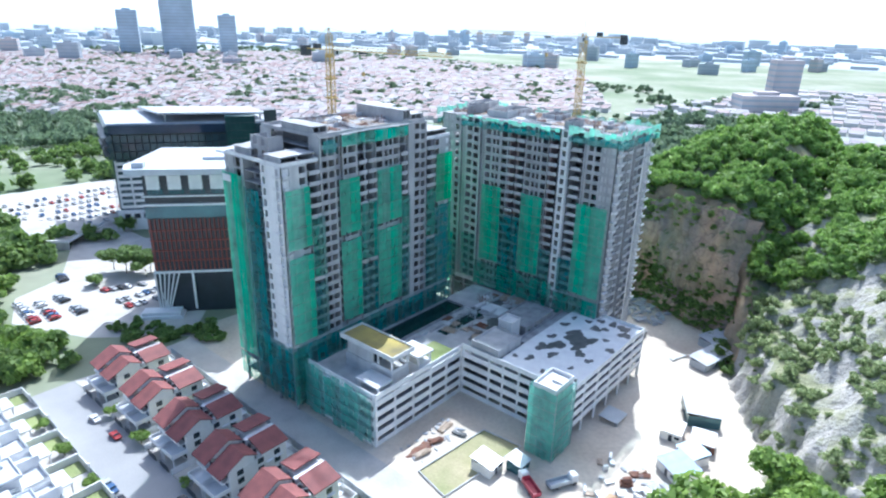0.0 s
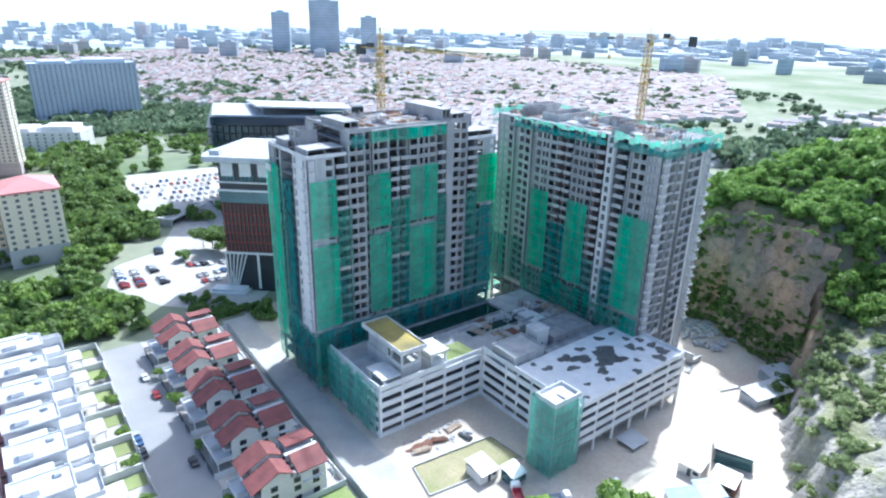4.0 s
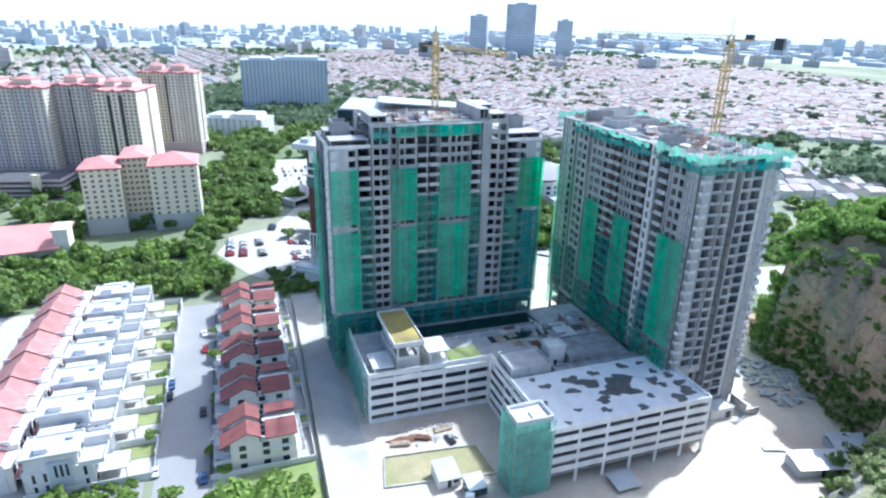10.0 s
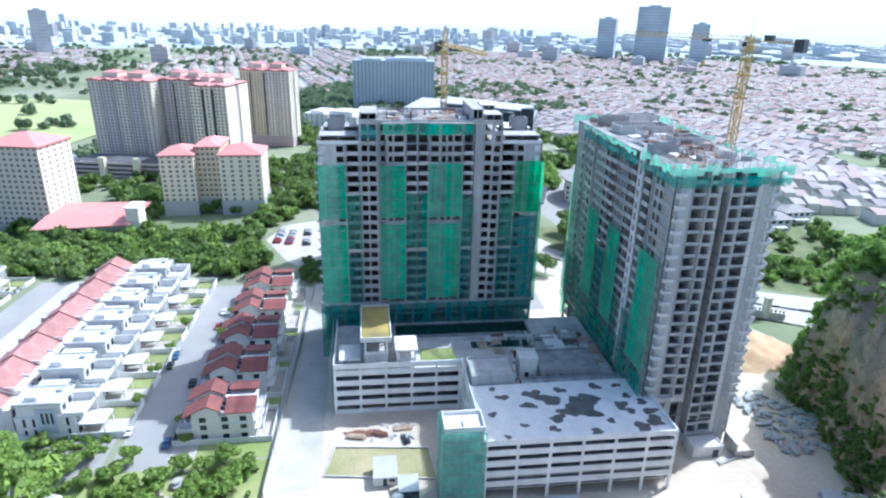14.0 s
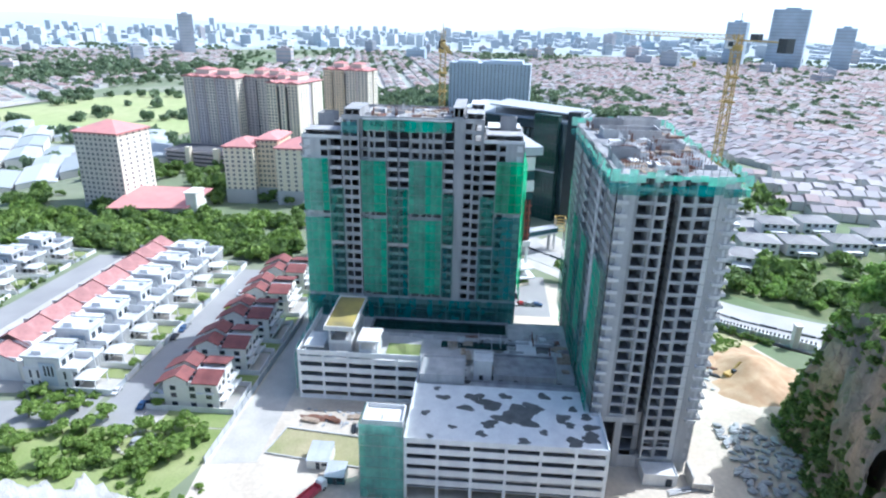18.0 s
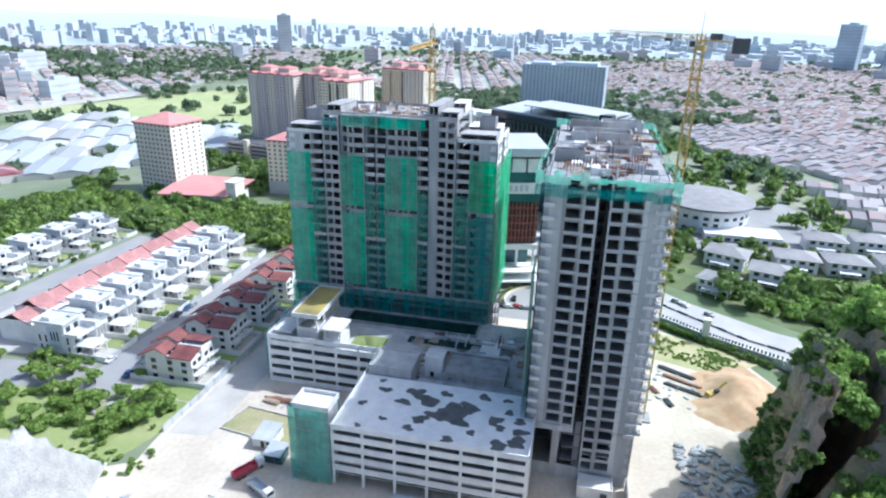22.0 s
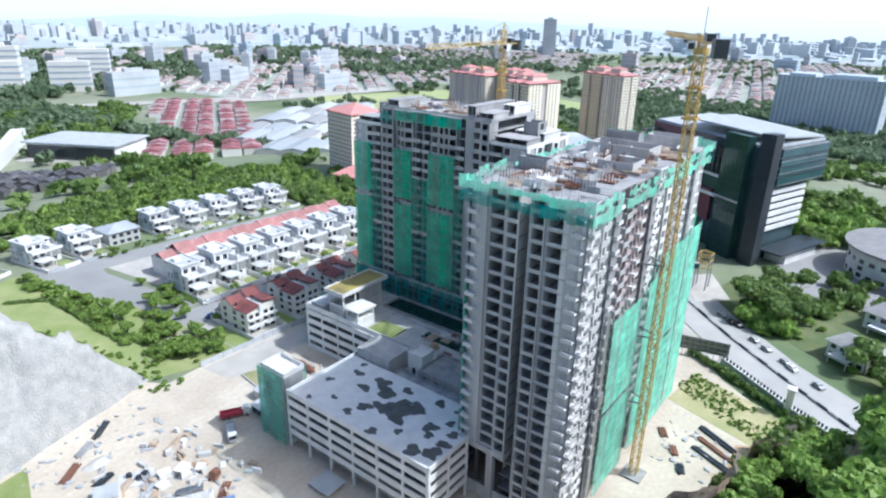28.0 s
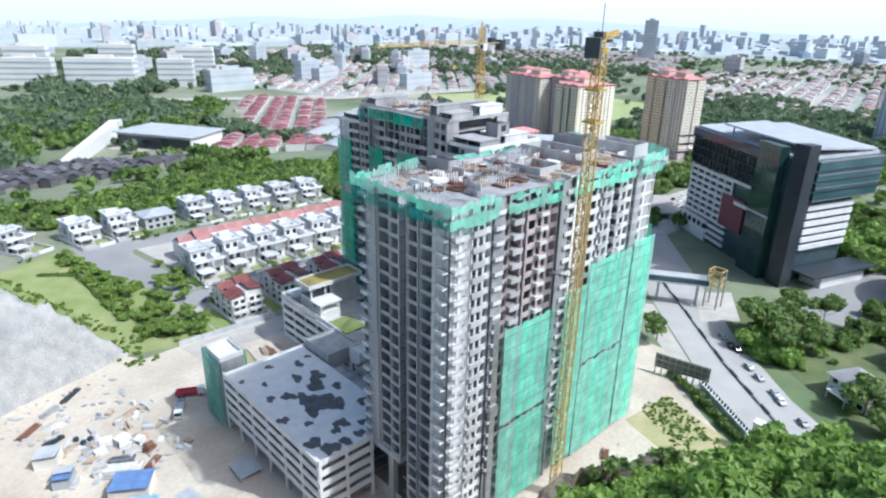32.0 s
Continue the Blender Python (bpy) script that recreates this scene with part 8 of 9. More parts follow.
for k in range(16):
    part("pipe", Shape().bar((k * 0.55, 0, 0.25), (k * 0.55, 3.4, 0.25), 0.42, 8), CONCRETE_WHITE, rk)
r = random.Random(44)
for k in range(70):
    x, y = r.uniform(-52, -22), r.uniform(98, 142)
    if y < 104 + (x + 52) * -0.1 or (-45 < x < -30 and y > 134):
        continue
    t = thing("site_block", pose(x, y, 0.06, 0, 0, r.uniform(0, 180)), r.choice(("pale precast concrete block lying on the yard", "pale concrete offcut lying on the yard")), "concrete block", "blocks on the yard")
    w, l, h_ = r.uniform(0.5, 1.6), r.uniform(1, 3.2), r.uniform(0.3, 1.5)
    part("body", Shape().prism([(0, 0), (l, 0.1), (l * 0.96, w), (0.1, w * 0.9)], 0, h_), r.choice((CONCRETE_WHITE, CONCRETE_PALE, METALROOF, TIMBER)), t)
flat("yard_grass", [(-16, 88), (20, 96), (20, 124), (-8, 116)], 0.08, GRASS, "bright grass at the edge of the yard", "lawn")
# low wall round the dry lawn, and the concrete kerb of the yard ramp
lw = thing("low_wall", pose(-86.5, 96, 0), "low pale wall round a patch of dry grass", "wall")
for (ax, ay), (bx, by) in zip([(0, 0), (2.5, 25), (14.5, 26), (11, -2.5)], [(2.5, 25), (14.5, 26), (11, -2.5), (0, 0)]):
    part("wall_run", Shape().bar((ax, ay, 0.4), (bx, by, 0.4), 0.3), CONCRETE_PALE, lw)

EX = thing("excavator", pose(-127, 231, 0.1, 0, 0, 120), "yellow excavator working on the clay heap", "excavator")
part("tracks", Shape().box(-1.8, -1.4, 0, 1.8, -0.8, 0.8).box(-1.8, 0.8, 0, 1.8, 1.4, 0.8), TYRE, EX)
part("body", Shape().box(-1.9, -1.2, 0.9, 1.2, 1.2, 2.0), CRANE, EX)
part("cab", Shape().box(0, -1.2, 2.0, 1.3, 0, 3.1), DARKWIN, EX)
bo = part("boom", Shape().bar((1, 0.4, 1.8), (4.2, 0.4, 4.6), 0.5).bar((4.2, 0.4, 4.6), (6.6, 0.4, 2.4), 0.4), CRANE, EX)
part("bucket", Shape().box(6.2, -0.2, 1.2, 7.2, 1.0, 2.3), RUSTY, bo)
sheet("clay_mound", np.arange(-150, -108, 1.5), np.arange(222, 262, 1.5), lambda x, y: -0.5 + 6.2 * np.exp(-(((x + 131) / 9) ** 2 + ((y - 240) / 8) ** 2)) + 3.0 * np.exp(-(((x + 120) / 7) ** 2 + ((y - 236) / 9) ** 2)) + 0.9 * vnoise(x, y, 3), CLAY, "heaped orange clay mound", "earth heap", kind="")

# link bridge and hoist frame by the road
br = thing("link_bridge", pose(-241, 184, 0, 0, 0, -57.3), "pale covered bridge on steel posts", "bridge")
part("deck", Shape().box(0, -2.5, 9, 48, 2.5, 9.6).box(0, -2.5, 11.8, 48, 2.5, 12.2), METALROOF, br)
part("glazing", Shape().box(0, -2.4, 9.6, 48, -2.3, 11.8).box(0, 2.3, 9.6, 48, 2.4, 11.8), GLASS_TEAL, br)
for x in (3, 18, 33, 46):
    part("post", Shape().box(x, -0.5, 0, x + 1, 0.5, 9), STEEL, br)
hf = thing("yellow_frame", pose(-245, 184, 0), "yellow steel lifting frame above the road works", "steel frame")
for x in (0, 5):
    for y in (0, 5):
        part("leg", Shape().bar((x, y, 0), (x, y, 16), 0.5), STEEL, hf)
for z in (10, 13, 16):
    part("ring_beam", Shape().bar((0, 0, z), (5, 0, z), 0.4).bar((5, 0, z), (5, 5, z), 0.4).bar((5, 5, z), (0, 5, z), 0.4).bar((0, 5, z), (0, 0, z), 0.4).bar((0, 0, z - 3), (5, 0, z), 0.3), CRANE, hf)
bb = thing("billboard", pose(-183.5, 212.2, 0, 0, 0, 102.5), "long dark billboard frame seen from behind", "billboard")
for k in range(9):
    part("post", Shape().bar((-2 * k, 0, 0), (-2 * k, 0, 7.4), 0.22).bar((-2 * k, -1.8, 0), (-2 * k, 0, 5), 0.15), STEEL, bb)
for z in (3.4, 5.2, 7.0):
    part("rail", Shape().bar((-16.6, -0.14, z), (0.6, -0.14, z), 0.2), STEEL, bb)
part("board", Shape().box(-16.5, 0.12, 2.2, 0.5, 0.24, 7.2), BOARD, bb)

# ---- woods and garden trees ----
rng = random.Random(2)
E_DEPTH = lambda x, y: float(inside_depth(np.array([x]), np.array([y]), QUARRY_RING)[0])
CROWNS_FINE = [crown_arrays(90 + k, 640, 0.17) for k in range(3)]
forest = scatter(1250, (-122, 40), (178, 370), rng, (2.4, 4.6), lambda x, y: E_DEPTH(x, y) > (8 if x < -45 else 16) and (x < -45 or y > 232), lambda x, y: quarry_z(np.array([x]), np.array([y]))[0] - 1.0)
woods("hill_forest", [q for q in forest if q[1] < 330], LEAF_HILL, "dense broadleaf forest on the quarry hill", CROWNS_FINE)
woods("rear_hill_forest", [q for q in forest if q[1] >= 330], LEAF_HILL, "forest behind the hill's crest", CROWNS_SCRUB)
woods("hill_scrub", scatter(760, (-48, 50), (134, 250), rng, (0.9, 2.3), lambda x, y: 1 < E_DEPTH(x, y) < 90 and float(vnoise(x, y, 13)) > -0.2, lambda x, y: quarry_z(np.array([x]), np.array([y]))[0] - 0.5), LEAF_SCRUB, "dusty light green scrub on the rocks", CROWNS_SCRUB)
creepers = []
for q, u in zip(CLIFF_V, CLIFF_U):
    x, y, z = (float(c) for c in q)
    thick = 1.0 - 0.9 * float(step(9, 24, z + 9 * float(vnoise(u, z, 14)))) + 0.25 * float(step(30, 8, u))
    if z > 0.5 and rng.random() < 0.3 * thick * (0.2 + 0.8 * float(float(vnoise(u + 30, z, 7)) > -0.3)):
        creepers.append((x, y, z - 1.0, rng.uniform(0.7, 1.9)))
edge = [(float(q[0]) + rng.uniform(-0.6, 0.6), float(q[1]) + rng.uniform(0, 2.2), float(q[2]) - 2.2, rng.uniform(1.6, 2.6)) for q, u in zip(CLIFF_V, CLIFF_U) if u < 25 and abs(float(q[2]) - 47 * (1 - 0.7 * float(step(24, 0, u)) - 0.12 * float(step(40, 18, u)))) < 2.6 and rng.random() < 0.3]
edge += [(float(q[0]), float(q[1]) + rng.uniform(1.5, 5.5), float(q[2]) - rng.uniform(3.2, 4.6), rng.uniform(1.8, 2.7)) for q, u in zip(CLIFF_V, CLIFF_U) if 14 < u < 60 and abs(float(q[2]) - 47 * (1 - 0.7 * float(step(24, 0, u)) - 0.12 * float(step(40, 18, u)))) < 2.6 and rng.random() < 0.4]
woods("cliff_edge_trees", edge, LEAF_HILL, "trees leaning over the lip of the cliff", CROWNS_FINE)
woods("cliff_creepers", creepers, LEAF, "dense dark creepers and bushes over the foot of the cliff", [crown_arrays(120 + k, 210, 0.25) for k in range(3)])
woods("shoulder_trees", scatter(58, (-130, -98), (243, 290), rng, (2.6, 4.4), lambda x, y: 1.0 < E_DEPTH(x, y) < 10, lambda x, y: max(0, quarry_z(np.array([x]), np.array([y]))[0] - 1.6)), LEAF_HILL, "broadleaf trees on the hill's western shoulder", CROWNS_FINE)
woods("cliff_scrub", scatter(150, (-128, -30), (225, 275), rng, (0.5, 1.7), lambda x, y: -3 < E_DEPTH(x, y) < 2.0 or 5.0 < E_DEPTH(x, y) < 9, lambda x, y: max(0, quarry_z(np.array([x]), np.array([y]))[0] - 0.5)), LEAF, "ivy and scrub clinging to the cliff", CROWNS)
woods("cliff_face_ivy", scatter(90, (-126, -30), (160, 275), rng, (0.35, 1.3), lambda x, y: 0.5 < E_DEPTH(x, y) < 7.5 and float(vnoise(x, y, 8)) > -0.05, lambda x, y: max(0, quarry_z(np.array([x]), np.array([y]))[0] - 0.4)), LEAF, "dark creepers in patches on the rock face", CROWNS_SCRUB)
woods("cliff_foot_trees", scatter(90, (-126, -40), (200, 262), rng, (1.2, 2.8), lambda x, y: -4 < E_DEPTH(x, y) < 0.5 and x > -112, lambda x, y: 0.0), LEAF, "dark bushes along the foot of the cliff", CROWNS_SCRUB)
woods("ridge_trees", scatter(70, (-7, 50), (40, 77), rng, (2.4, 4.0), lambda x, y: x > -6 + 0.9 * max(0, 52 - y) or y > 60, lambda x, y: lime_z(np.array([x]), np.array([y]))[0] - 0.8), LEAF_BRIGHT, "bright green trees on the limestone ridge", CROWNS_RIDGE)
woods("ridge_crowns", scatter(14, (-12, -3), (52, 63), rng, (5.6, 7.0), None, lambda x, y: lime_z(np.array([x]), np.array([y]))[0] - 0.8), LEAF_BRIGHT, "full bright green tree crowns on the ridge edge", CROWNS_RIDGE)
woods("lime_scrub", scatter(110, (-10, 70), (70, 99), rng, (1.0, 2.6), lambda x, y: float(lime_z(np.array([x]), np.array([y]))[0]) > 4 and y > 74, lambda x, y: lime_z(np.array([x]), np.array([y]))[0] - 0.6), LEAF_BRIGHT, "light green scrub on the steep limestone", CROWNS)
woods("lime_top_scrub", scatter(60, (-9, 6), (44, 80), rng, (0.9, 2.1), lambda x, y: float(lime_z(np.array([x]), np.array([y]))[0]) > 24 and x > -9 and y > 60, lambda x, y: lime_z(np.array([x]), np.array([y]))[0] - 0.5), LEAF_BRIGHT, "low bushes over the limestone top", CROWNS_SCRUB)
BELT = [(-20, -140), (-30, -78), (-60, -76), (-210, -70), (-206, 34), (-203, 60), (-224, 60), (-250, 48), (-280, 56), (-298, 82), (-340, 92), (-345, 62), (-268, 40), (-262, -40), (-262, -110), (-200, -150), (-130, -135), (-80, -120)]
in_ring = lambda ring: (lambda x, y: float(inside_depth(np.array([x]), np.array([y]), ring)[0]) > 1)
woods("tree_belt_light", scatter(330, (-292, -20), (-175, 84), rng, (2.4, 5.4), in_ring(BELT)), LEAF_BRIGHT, "lighter broadleaf trees among the belt", CROWNS)
woods("tree_belt", scatter(520, (-292, -20), (-175, 84), rng, (2.8, 5.0), in_ring(BELT)), LEAF, "belt of dark green trees behind the houses", CROWNS)
AVENUE = [(-300, 60), (-300, 82), (-345, 84), (-450, 90), (-520, 120), (-520, 70), (-420, 56)]
woods("avenue_trees", scatter(130, (-520, -300), (56, 120), rng, (4, 7), in_ring(AVENUE)), LEAF, "trees along the road to the car park", CROWNS)
OFFT = [(-300, 205), (-345, 222), (-420, 260), (-430, 200), (-392, 150), (-345, 216)]
woods("office_trees", scatter(60, (-440, -225), (190, 265), rng, (3.5, 6), lambda x, y: in_ring(OFFT)(x, y)), LEAF, "trees behind the offices", CROWNS)
flat("road_bank", [(-224, 188), (-264, 196), (-264, 350), (-150, 350), (-164, 300), (-178, 275), (-215, 225)], 0.04, BANK, "green bank across the main road", "lawn")
woods("roadside_trees", [(-222 + 9 * math.cos(k * 2.4) * (k / 26) ** 0.5, 217 + 8 * math.sin(k * 2.4) * (k / 26) ** 0.5, -0.5, 3.4 + 1.6 * math.sin(k * 1.7)) for k in range(26)] + scatter(84, (-262, -170), (226, 345), rng, (1.2, 3.4), lambda x, y: x < -222 + (y - 215) * 0.62 and x > -240 + (y - 215) * 0.40 and math.hypot(x + 220, y - 244) > 13), LEAF_HILL, "trees and bushes on the bank across the road", CROWNS_NEAR)
BUNGALOWS = ((-226, 262), (-246, 246), (-246, 278), (-246, 300), (-250, 324), (-262, 346), (-278, 300), (-282, 324))
woods("street_trees", scatter(120, (-300, -160), (228, 360), rng, (2.4, 4.6), lambda x, y: x < -226 + (y - 215) * 0.62 and x > -300 + (y - 215) * 0.3 and all(math.hypot(x - a, y - b) > 11 for a, b in BUNGALOWS) and math.hypot(x + 220, y - 244) > 13), LEAF, "dark leafy trees among the houses across the road", CROWNS)
woods("verge_hedge", [(-184 + 31 * k / 45.0 + 1.6, 203 + 51 * k / 45.0 - 1.2, 0, 1.3 + 0.5 * math.sin(k * 2.3)) for k in range(46)], LEAF, "dark green hedge along the retaining wall", CROWNS)
woods("verge_scrub", scatter(620, (-172, -136), (202, 256), rng, (0.15, 0.5), lambda x, y: in_ring([(-172, 206), (-158, 202), (-140, 236), (-150, 254)])(x, y) and float(vnoise(x, y, 5)) > -0.1), LEAF_BRIGHT, "low weeds on the verge", CROWNS_FAR)
GARDEN = [(-70, 78), (-62, 66), (-60, 40), (-60, -8), (-56, -30), (-66, -40), (-69, -4), (-77, 17), (-81, 36), (-81, 54), (-83, 78)]
woods("garden_shrubs", scatter(170, (-86, -52), (-42, 80), rng, (0.8, 2.0), lambda x, y: in_ring(GARDEN)(x, y) and math.hypot(x + 76, y - 58) > 6 and float(vnoise(x, y, 9)) > -0.1), LEAF_BRIGHT, "clipped and loose garden shrubs", CROWNS)
hedge = []
for (ax, ay), (bx, by) in (((-48, -19), (-60, -9)), ((-60, -9), (-61, 10)), ((-61, 10), (-61, 34)), ((-61, 34), (-67, 54)), ((-67, 54), (-71, 70))):
    n_ = int(math.hypot(bx - ax, by - ay) / 0.7)
    hedge += [(ax + (bx - ax) * k / n_, ay + (by - ay) * k / n_, -0.3, 1.0) for k in range(n_)]
woods("hedge", hedge, LEAF, "long clipped green hedge of the garden", CROWNS)
woods("plot_hedge", [(-93 - 4.0 * math.sin(k), 14 + k * 0.6, -0.2, 1.1) for k in range(36)], LEAF_BRIGHT, "light green planting beside the first white house", CROWNS)
woods("lane_end_scrub", scatter(70, (-222, -186), (76, 104), rng, (0.8, 2.4), lambda x, y: abs((x + 212) * 0.55 - (y - 80)) < 9 and not (-198 < x and 82 < y < 94)), LEAF, "dark scrub at the end of the service lane", CROWNS)
woods("villa_shrubs", scatter(60, (-200, -44), (-44, -34), rng, (0.6, 1.5), lambda x, y: y < -36 and abs((x + 200) % 17 - 8) > 3 and not -92 < x < -64), LEAF, "shrubs in front of the villas", CROWNS)
woods("rock_brush", scatter(240, (-62, -24), (-40, 84), rng, (0.35, 1.0), lambda x, y: 2 < x + 66 - 0.28 * (75 - y) < 15, lambda x, y: max(0, float(lime_z(np.array([x]), np.array([y]))[0]) - 0.2)), LEAF_BRIGHT, "low brush at the foot of the limestone", CROWNS_FAR)
FN = thing("fountain_rockery", pose(-76, 58, 0.05), "ring of pale stones round a garden rockery", "rockery")
for k in range(22):
    a = math.tau * k / 22
    part("stone", Shape().prism([(4.6 * math.cos(a) + 0.5 * math.cos(b), 4.6 * math.sin(a) + 0.5 * math.sin(b)) for b in [math.tau * i / 6 + k for i in range(6)]], 0, 0.5 + 0.25 * (k % 3)), PAVING, FN)
part("rock_heap", Shape().prism([(2.2 * math.cos(b), 1.6 * math.sin(b)) for b in [math.tau * i / 7 for i in range(7)]], 0, 0.9).prism([(1.2 * math.cos(b) + 0.3, 0.9 * math.sin(b)) for b in [math.tau * i / 6 for i in range(6)]], 0.9, 1.7), BOULDER, FN)
trA = tree_kind("garden_tree", 4.6, 2.7, LEAF_BRIGHT, "small bright green street tree", 1)
trA.matrix_world = pose(-88, 34, 0)
trB = tree_kind("roadside_tree", 10, 5.0, LEAF, "broad dark green roadside tree", 2)
trB.matrix_world = pose(-200, 186, 0)
for x, y, s_ in ((-112, 37.2, 0.7), (-128, 37.6, 0.8), (-143, 38, 0.7), (-160, 38.4, 0.8), (-176, 39, 0.7), (-100, 53.6, 0.8), (-126, 53.9, 0.6), (-150, 54, 0.9), (-168, 54.4, 0.8), (-90, 26, 0.9), (-86, 44, 1.0), (-92, 56, 0.9), (-80, 64, 1.0), (-75, 71, 1.1), (-70, 62, 0.9), (-78, 36, 0.9), (-72, 46, 0.8), (-82, 30, 1.2), (-79, 42, 1.1), (-76, 54, 1.2), (-81, 58, 1.0), (-70, 70, 1.2), (-66, 66, 1.0), (-84, 22, 1.0), (-74, 62, 0.9), (-68, 54, 0.9), (-83, 68, 1.1), (-79, 74, 1.1), (-64, -20, 0.9), (-66, -2, 1.0), (-67, 8, 1.1), (-71, 14, 0.9), (-65, 22, 1.0), (-70, 28, 1.2), (-66, 40, 1.1), (-90, 4, 0.8), (-94, 18, 0.9), (-62, -34, 0.9), (-100, -41, 0.8), (-124, -41, 0.7)):
    trA.scale = (1, 1, 1)
    c = copy_thing(trA, pose(x, y, 0, 0, 0, x * 37 % 360))
    c.scale = (s_, s_, s_)
for x, y, s_ in ((-230, 212, 1.5), (-236, 206, 1.4), (-222, 220, 1.2), (-226, 226, 1.3), (-205, 250, 1.2), (-198, 258, 1.1), (-252, 214, 1.3), (-244, 222, 1.1), (-260, 222, 1.2), (-236, 226, 0.9), (-264, 112, 1.2), (-270, 104, 1.3), (-278, 102, 1.1), (-260, 108, 1.0), (-272, 110, 1.2), (-192, 100, 0.6)):
    c = copy_thing(trB, pose(x, y, 0, 0, 0, x * 53 % 360))
    c.scale = (s_, s_, s_)


# ---- the town beyond ----
def town(name, ring, seed, ang, roofs, walls, size, gap, label, hgt=(4.5, 7)):
    """Rows of small gabled houses joined into one mass of roofs and one of walls."""
    r = random.Random(seed)
    wv, wf, rv, rf = [], [], [], []
    xs_, ys_ = [p[0] for p in ring], [p[1] for p in ring]
    cx, cy = sum(xs_) / len(xs_), sum(ys_) / len(ys_)
    R0 = max(math.hypot(x - cx, y - cy) for x, y in ring)
    c, s = math.cos(radians(ang)), math.sin(radians(ang))
    spots = []
    v = -R0
    row = 0
    while v < R0:
        u = -R0
        while u < R0:
            spots.append((u, v))
            u += size[0] * (1.02 if r.random() > 0.08 else 2.2)
        v += size[1] + (gap if row % 2 else gap * 0.25)
        row += 1
    P = np.array(spots)
    X, Y = cx + P[:, 0] * c - P[:, 1] * s, cy + P[:, 0] * s + P[:, 1] * c
    keep = inside_depth(X, Y, ring) > 0
    for x, y in zip(X[keep], Y[keep]):
        if r.random() < 0.06:
            continue
        z = float(ground_z(x, y)) - 1
        w, d, h = size[0] / 2 * r.uniform(0.88, 1), size[1] / 2 * r.uniform(0.85, 1), r.uniform(*hgt) + 1
        T = lambda a, b: (x + a * c - b * s, y + a * s + b * c)
        k = len(wv)
        q = [T(-w, -d), T(w, -d), T(w, d), T(-w, d)]
        wv += [(*p, z) for p in q] + [(*p, z + h) for p in q]
        wf += [(k, k + 1, k + 5, k + 4), (k + 1, k + 2, k + 6, k + 5), (k + 2, k + 3, k + 7, k + 6), (k + 3, k, k + 4, k + 7)]
        k = len(rv)
        e = 0.5
        q = [T(-w, -d - e), T(w, -d - e), T(w, d + e), T(-w, d + e)]
        rh = r.uniform(1.4, 2.4)
        rv += [(*q[0], z + h - 0.2), (*q[1], z + h - 0.2), (*q[2], z + h - 0.2), (*q[3], z + h - 0.2), (*T(-w, 0), z + h + rh), (*T(w, 0), z + h + rh)]
        rf += [(k, k + 1, k + 5, k + 4), (k + 2, k + 3, k + 4, k + 5), (k + 1, k + 2, k + 5, k + 5), (k + 3, k, k + 4, k + 4)]
    rf = [f if f[2] != f[3] else f[:3] for f in rf]
    zg = min(float(ground_z(x, y)) for x, y in ring)
    if zg < -20:
        flat(name + "_ground", ring, -21.8, TOWN_GROUND, "built-up ground between the houses", "ground")
    for nm, vv, ff, m in ((name + "_walls", wv, wf, walls), (name + "_roofs", rv, rf, roofs)):
        me = bpy.data.meshes.new(nm)
        me.from_pydata(vv, [], ff)
        me.materials.append(m)
        tagged(new(nm, me), label + (", roofs" if m is roofs else ", walls"), "houses", kind="stuff")


TOWN_GROUND = mat("town_ground", (0.36, 0.37, 0.34), (0.25, 0.30, 0.24), scale=0.02, fine=10, vary=0.2)
ROOFS_PINK = island_mat("far_mixed_roofs", [(0.39, 0.29, 0.27), (0.45, 0.37, 0.34), (0.38, 0.345, 0.33), (0.46, 0.44, 0.43), (0.34, 0.24, 0.225)])
ROOFS_RED = island_mat("far_red_roofs", [(0.27, 0.095, 0.105), (0.32, 0.13, 0.14), (0.23, 0.085, 0.10), (0.42, 0.30, 0.30)])
ROOFS_GREY = island_mat("far_grey_roofs", [(0.36, 0.34, 0.35), (0.30, 0.27, 0.28), (0.44, 0.41, 0.41), (0.38, 0.30, 0.29)])
ROOFS_WHITE = island_mat("far_white_roofs", [(0.42, 0.45, 0.47), (0.36, 0.39, 0.41), (0.48, 0.50, 0.51), (0.33, 0.335, 0.34)])
WALLS = island_mat("far_pale_walls", [(0.60, 0.58, 0.55), (0.54, 0.52, 0.50), (0.66, 0.65, 0.63)])
town("red_terraces", [(-222, -258), (-330, -212), (-372, -300), (-520, -545), (-440, -660), (-372, -500), (-300, -390)], 1, 57, ROOFS_RED, WALLS, (8, 17), 7, "rows of dark red terraced roofs")
town("white_sheds", [(-345, -118), (-335, -250), (-410, -400), (-620, -430), (-560, -180), (-440, -100)], 2, 30, ROOFS_WHITE, WALLS, (58, 26), 1, "wide pale factory sheds", (6, 9))
town("grey_terraces", [(-500, 330), (-560, 300), (-780, 300), (-860, 480), (-640, 640), (-430, 520), (-400, 400)], 3, 20, ROOFS_GREY, WALLS, (8, 17), 9, "rows of grey terraced roofs")
town("near_grey_terraces", [(-330, 330), (-420, 330), (-420, 520), (-240, 560), (-230, 420)], 4, 80, ROOFS_GREY, WALLS, (8, 16), 9, "grey terraced roofs beyond the road")
town("pink_town", [(-560, 560), (-1000, 240), (-1900, 120), (-2300, 700), (-1700, 1500), (-800, 1500), (-420, 900)], 5, 33, ROOFS_PINK, WALLS, (11, 14), 10, "wide spread of pinkish house roofs")
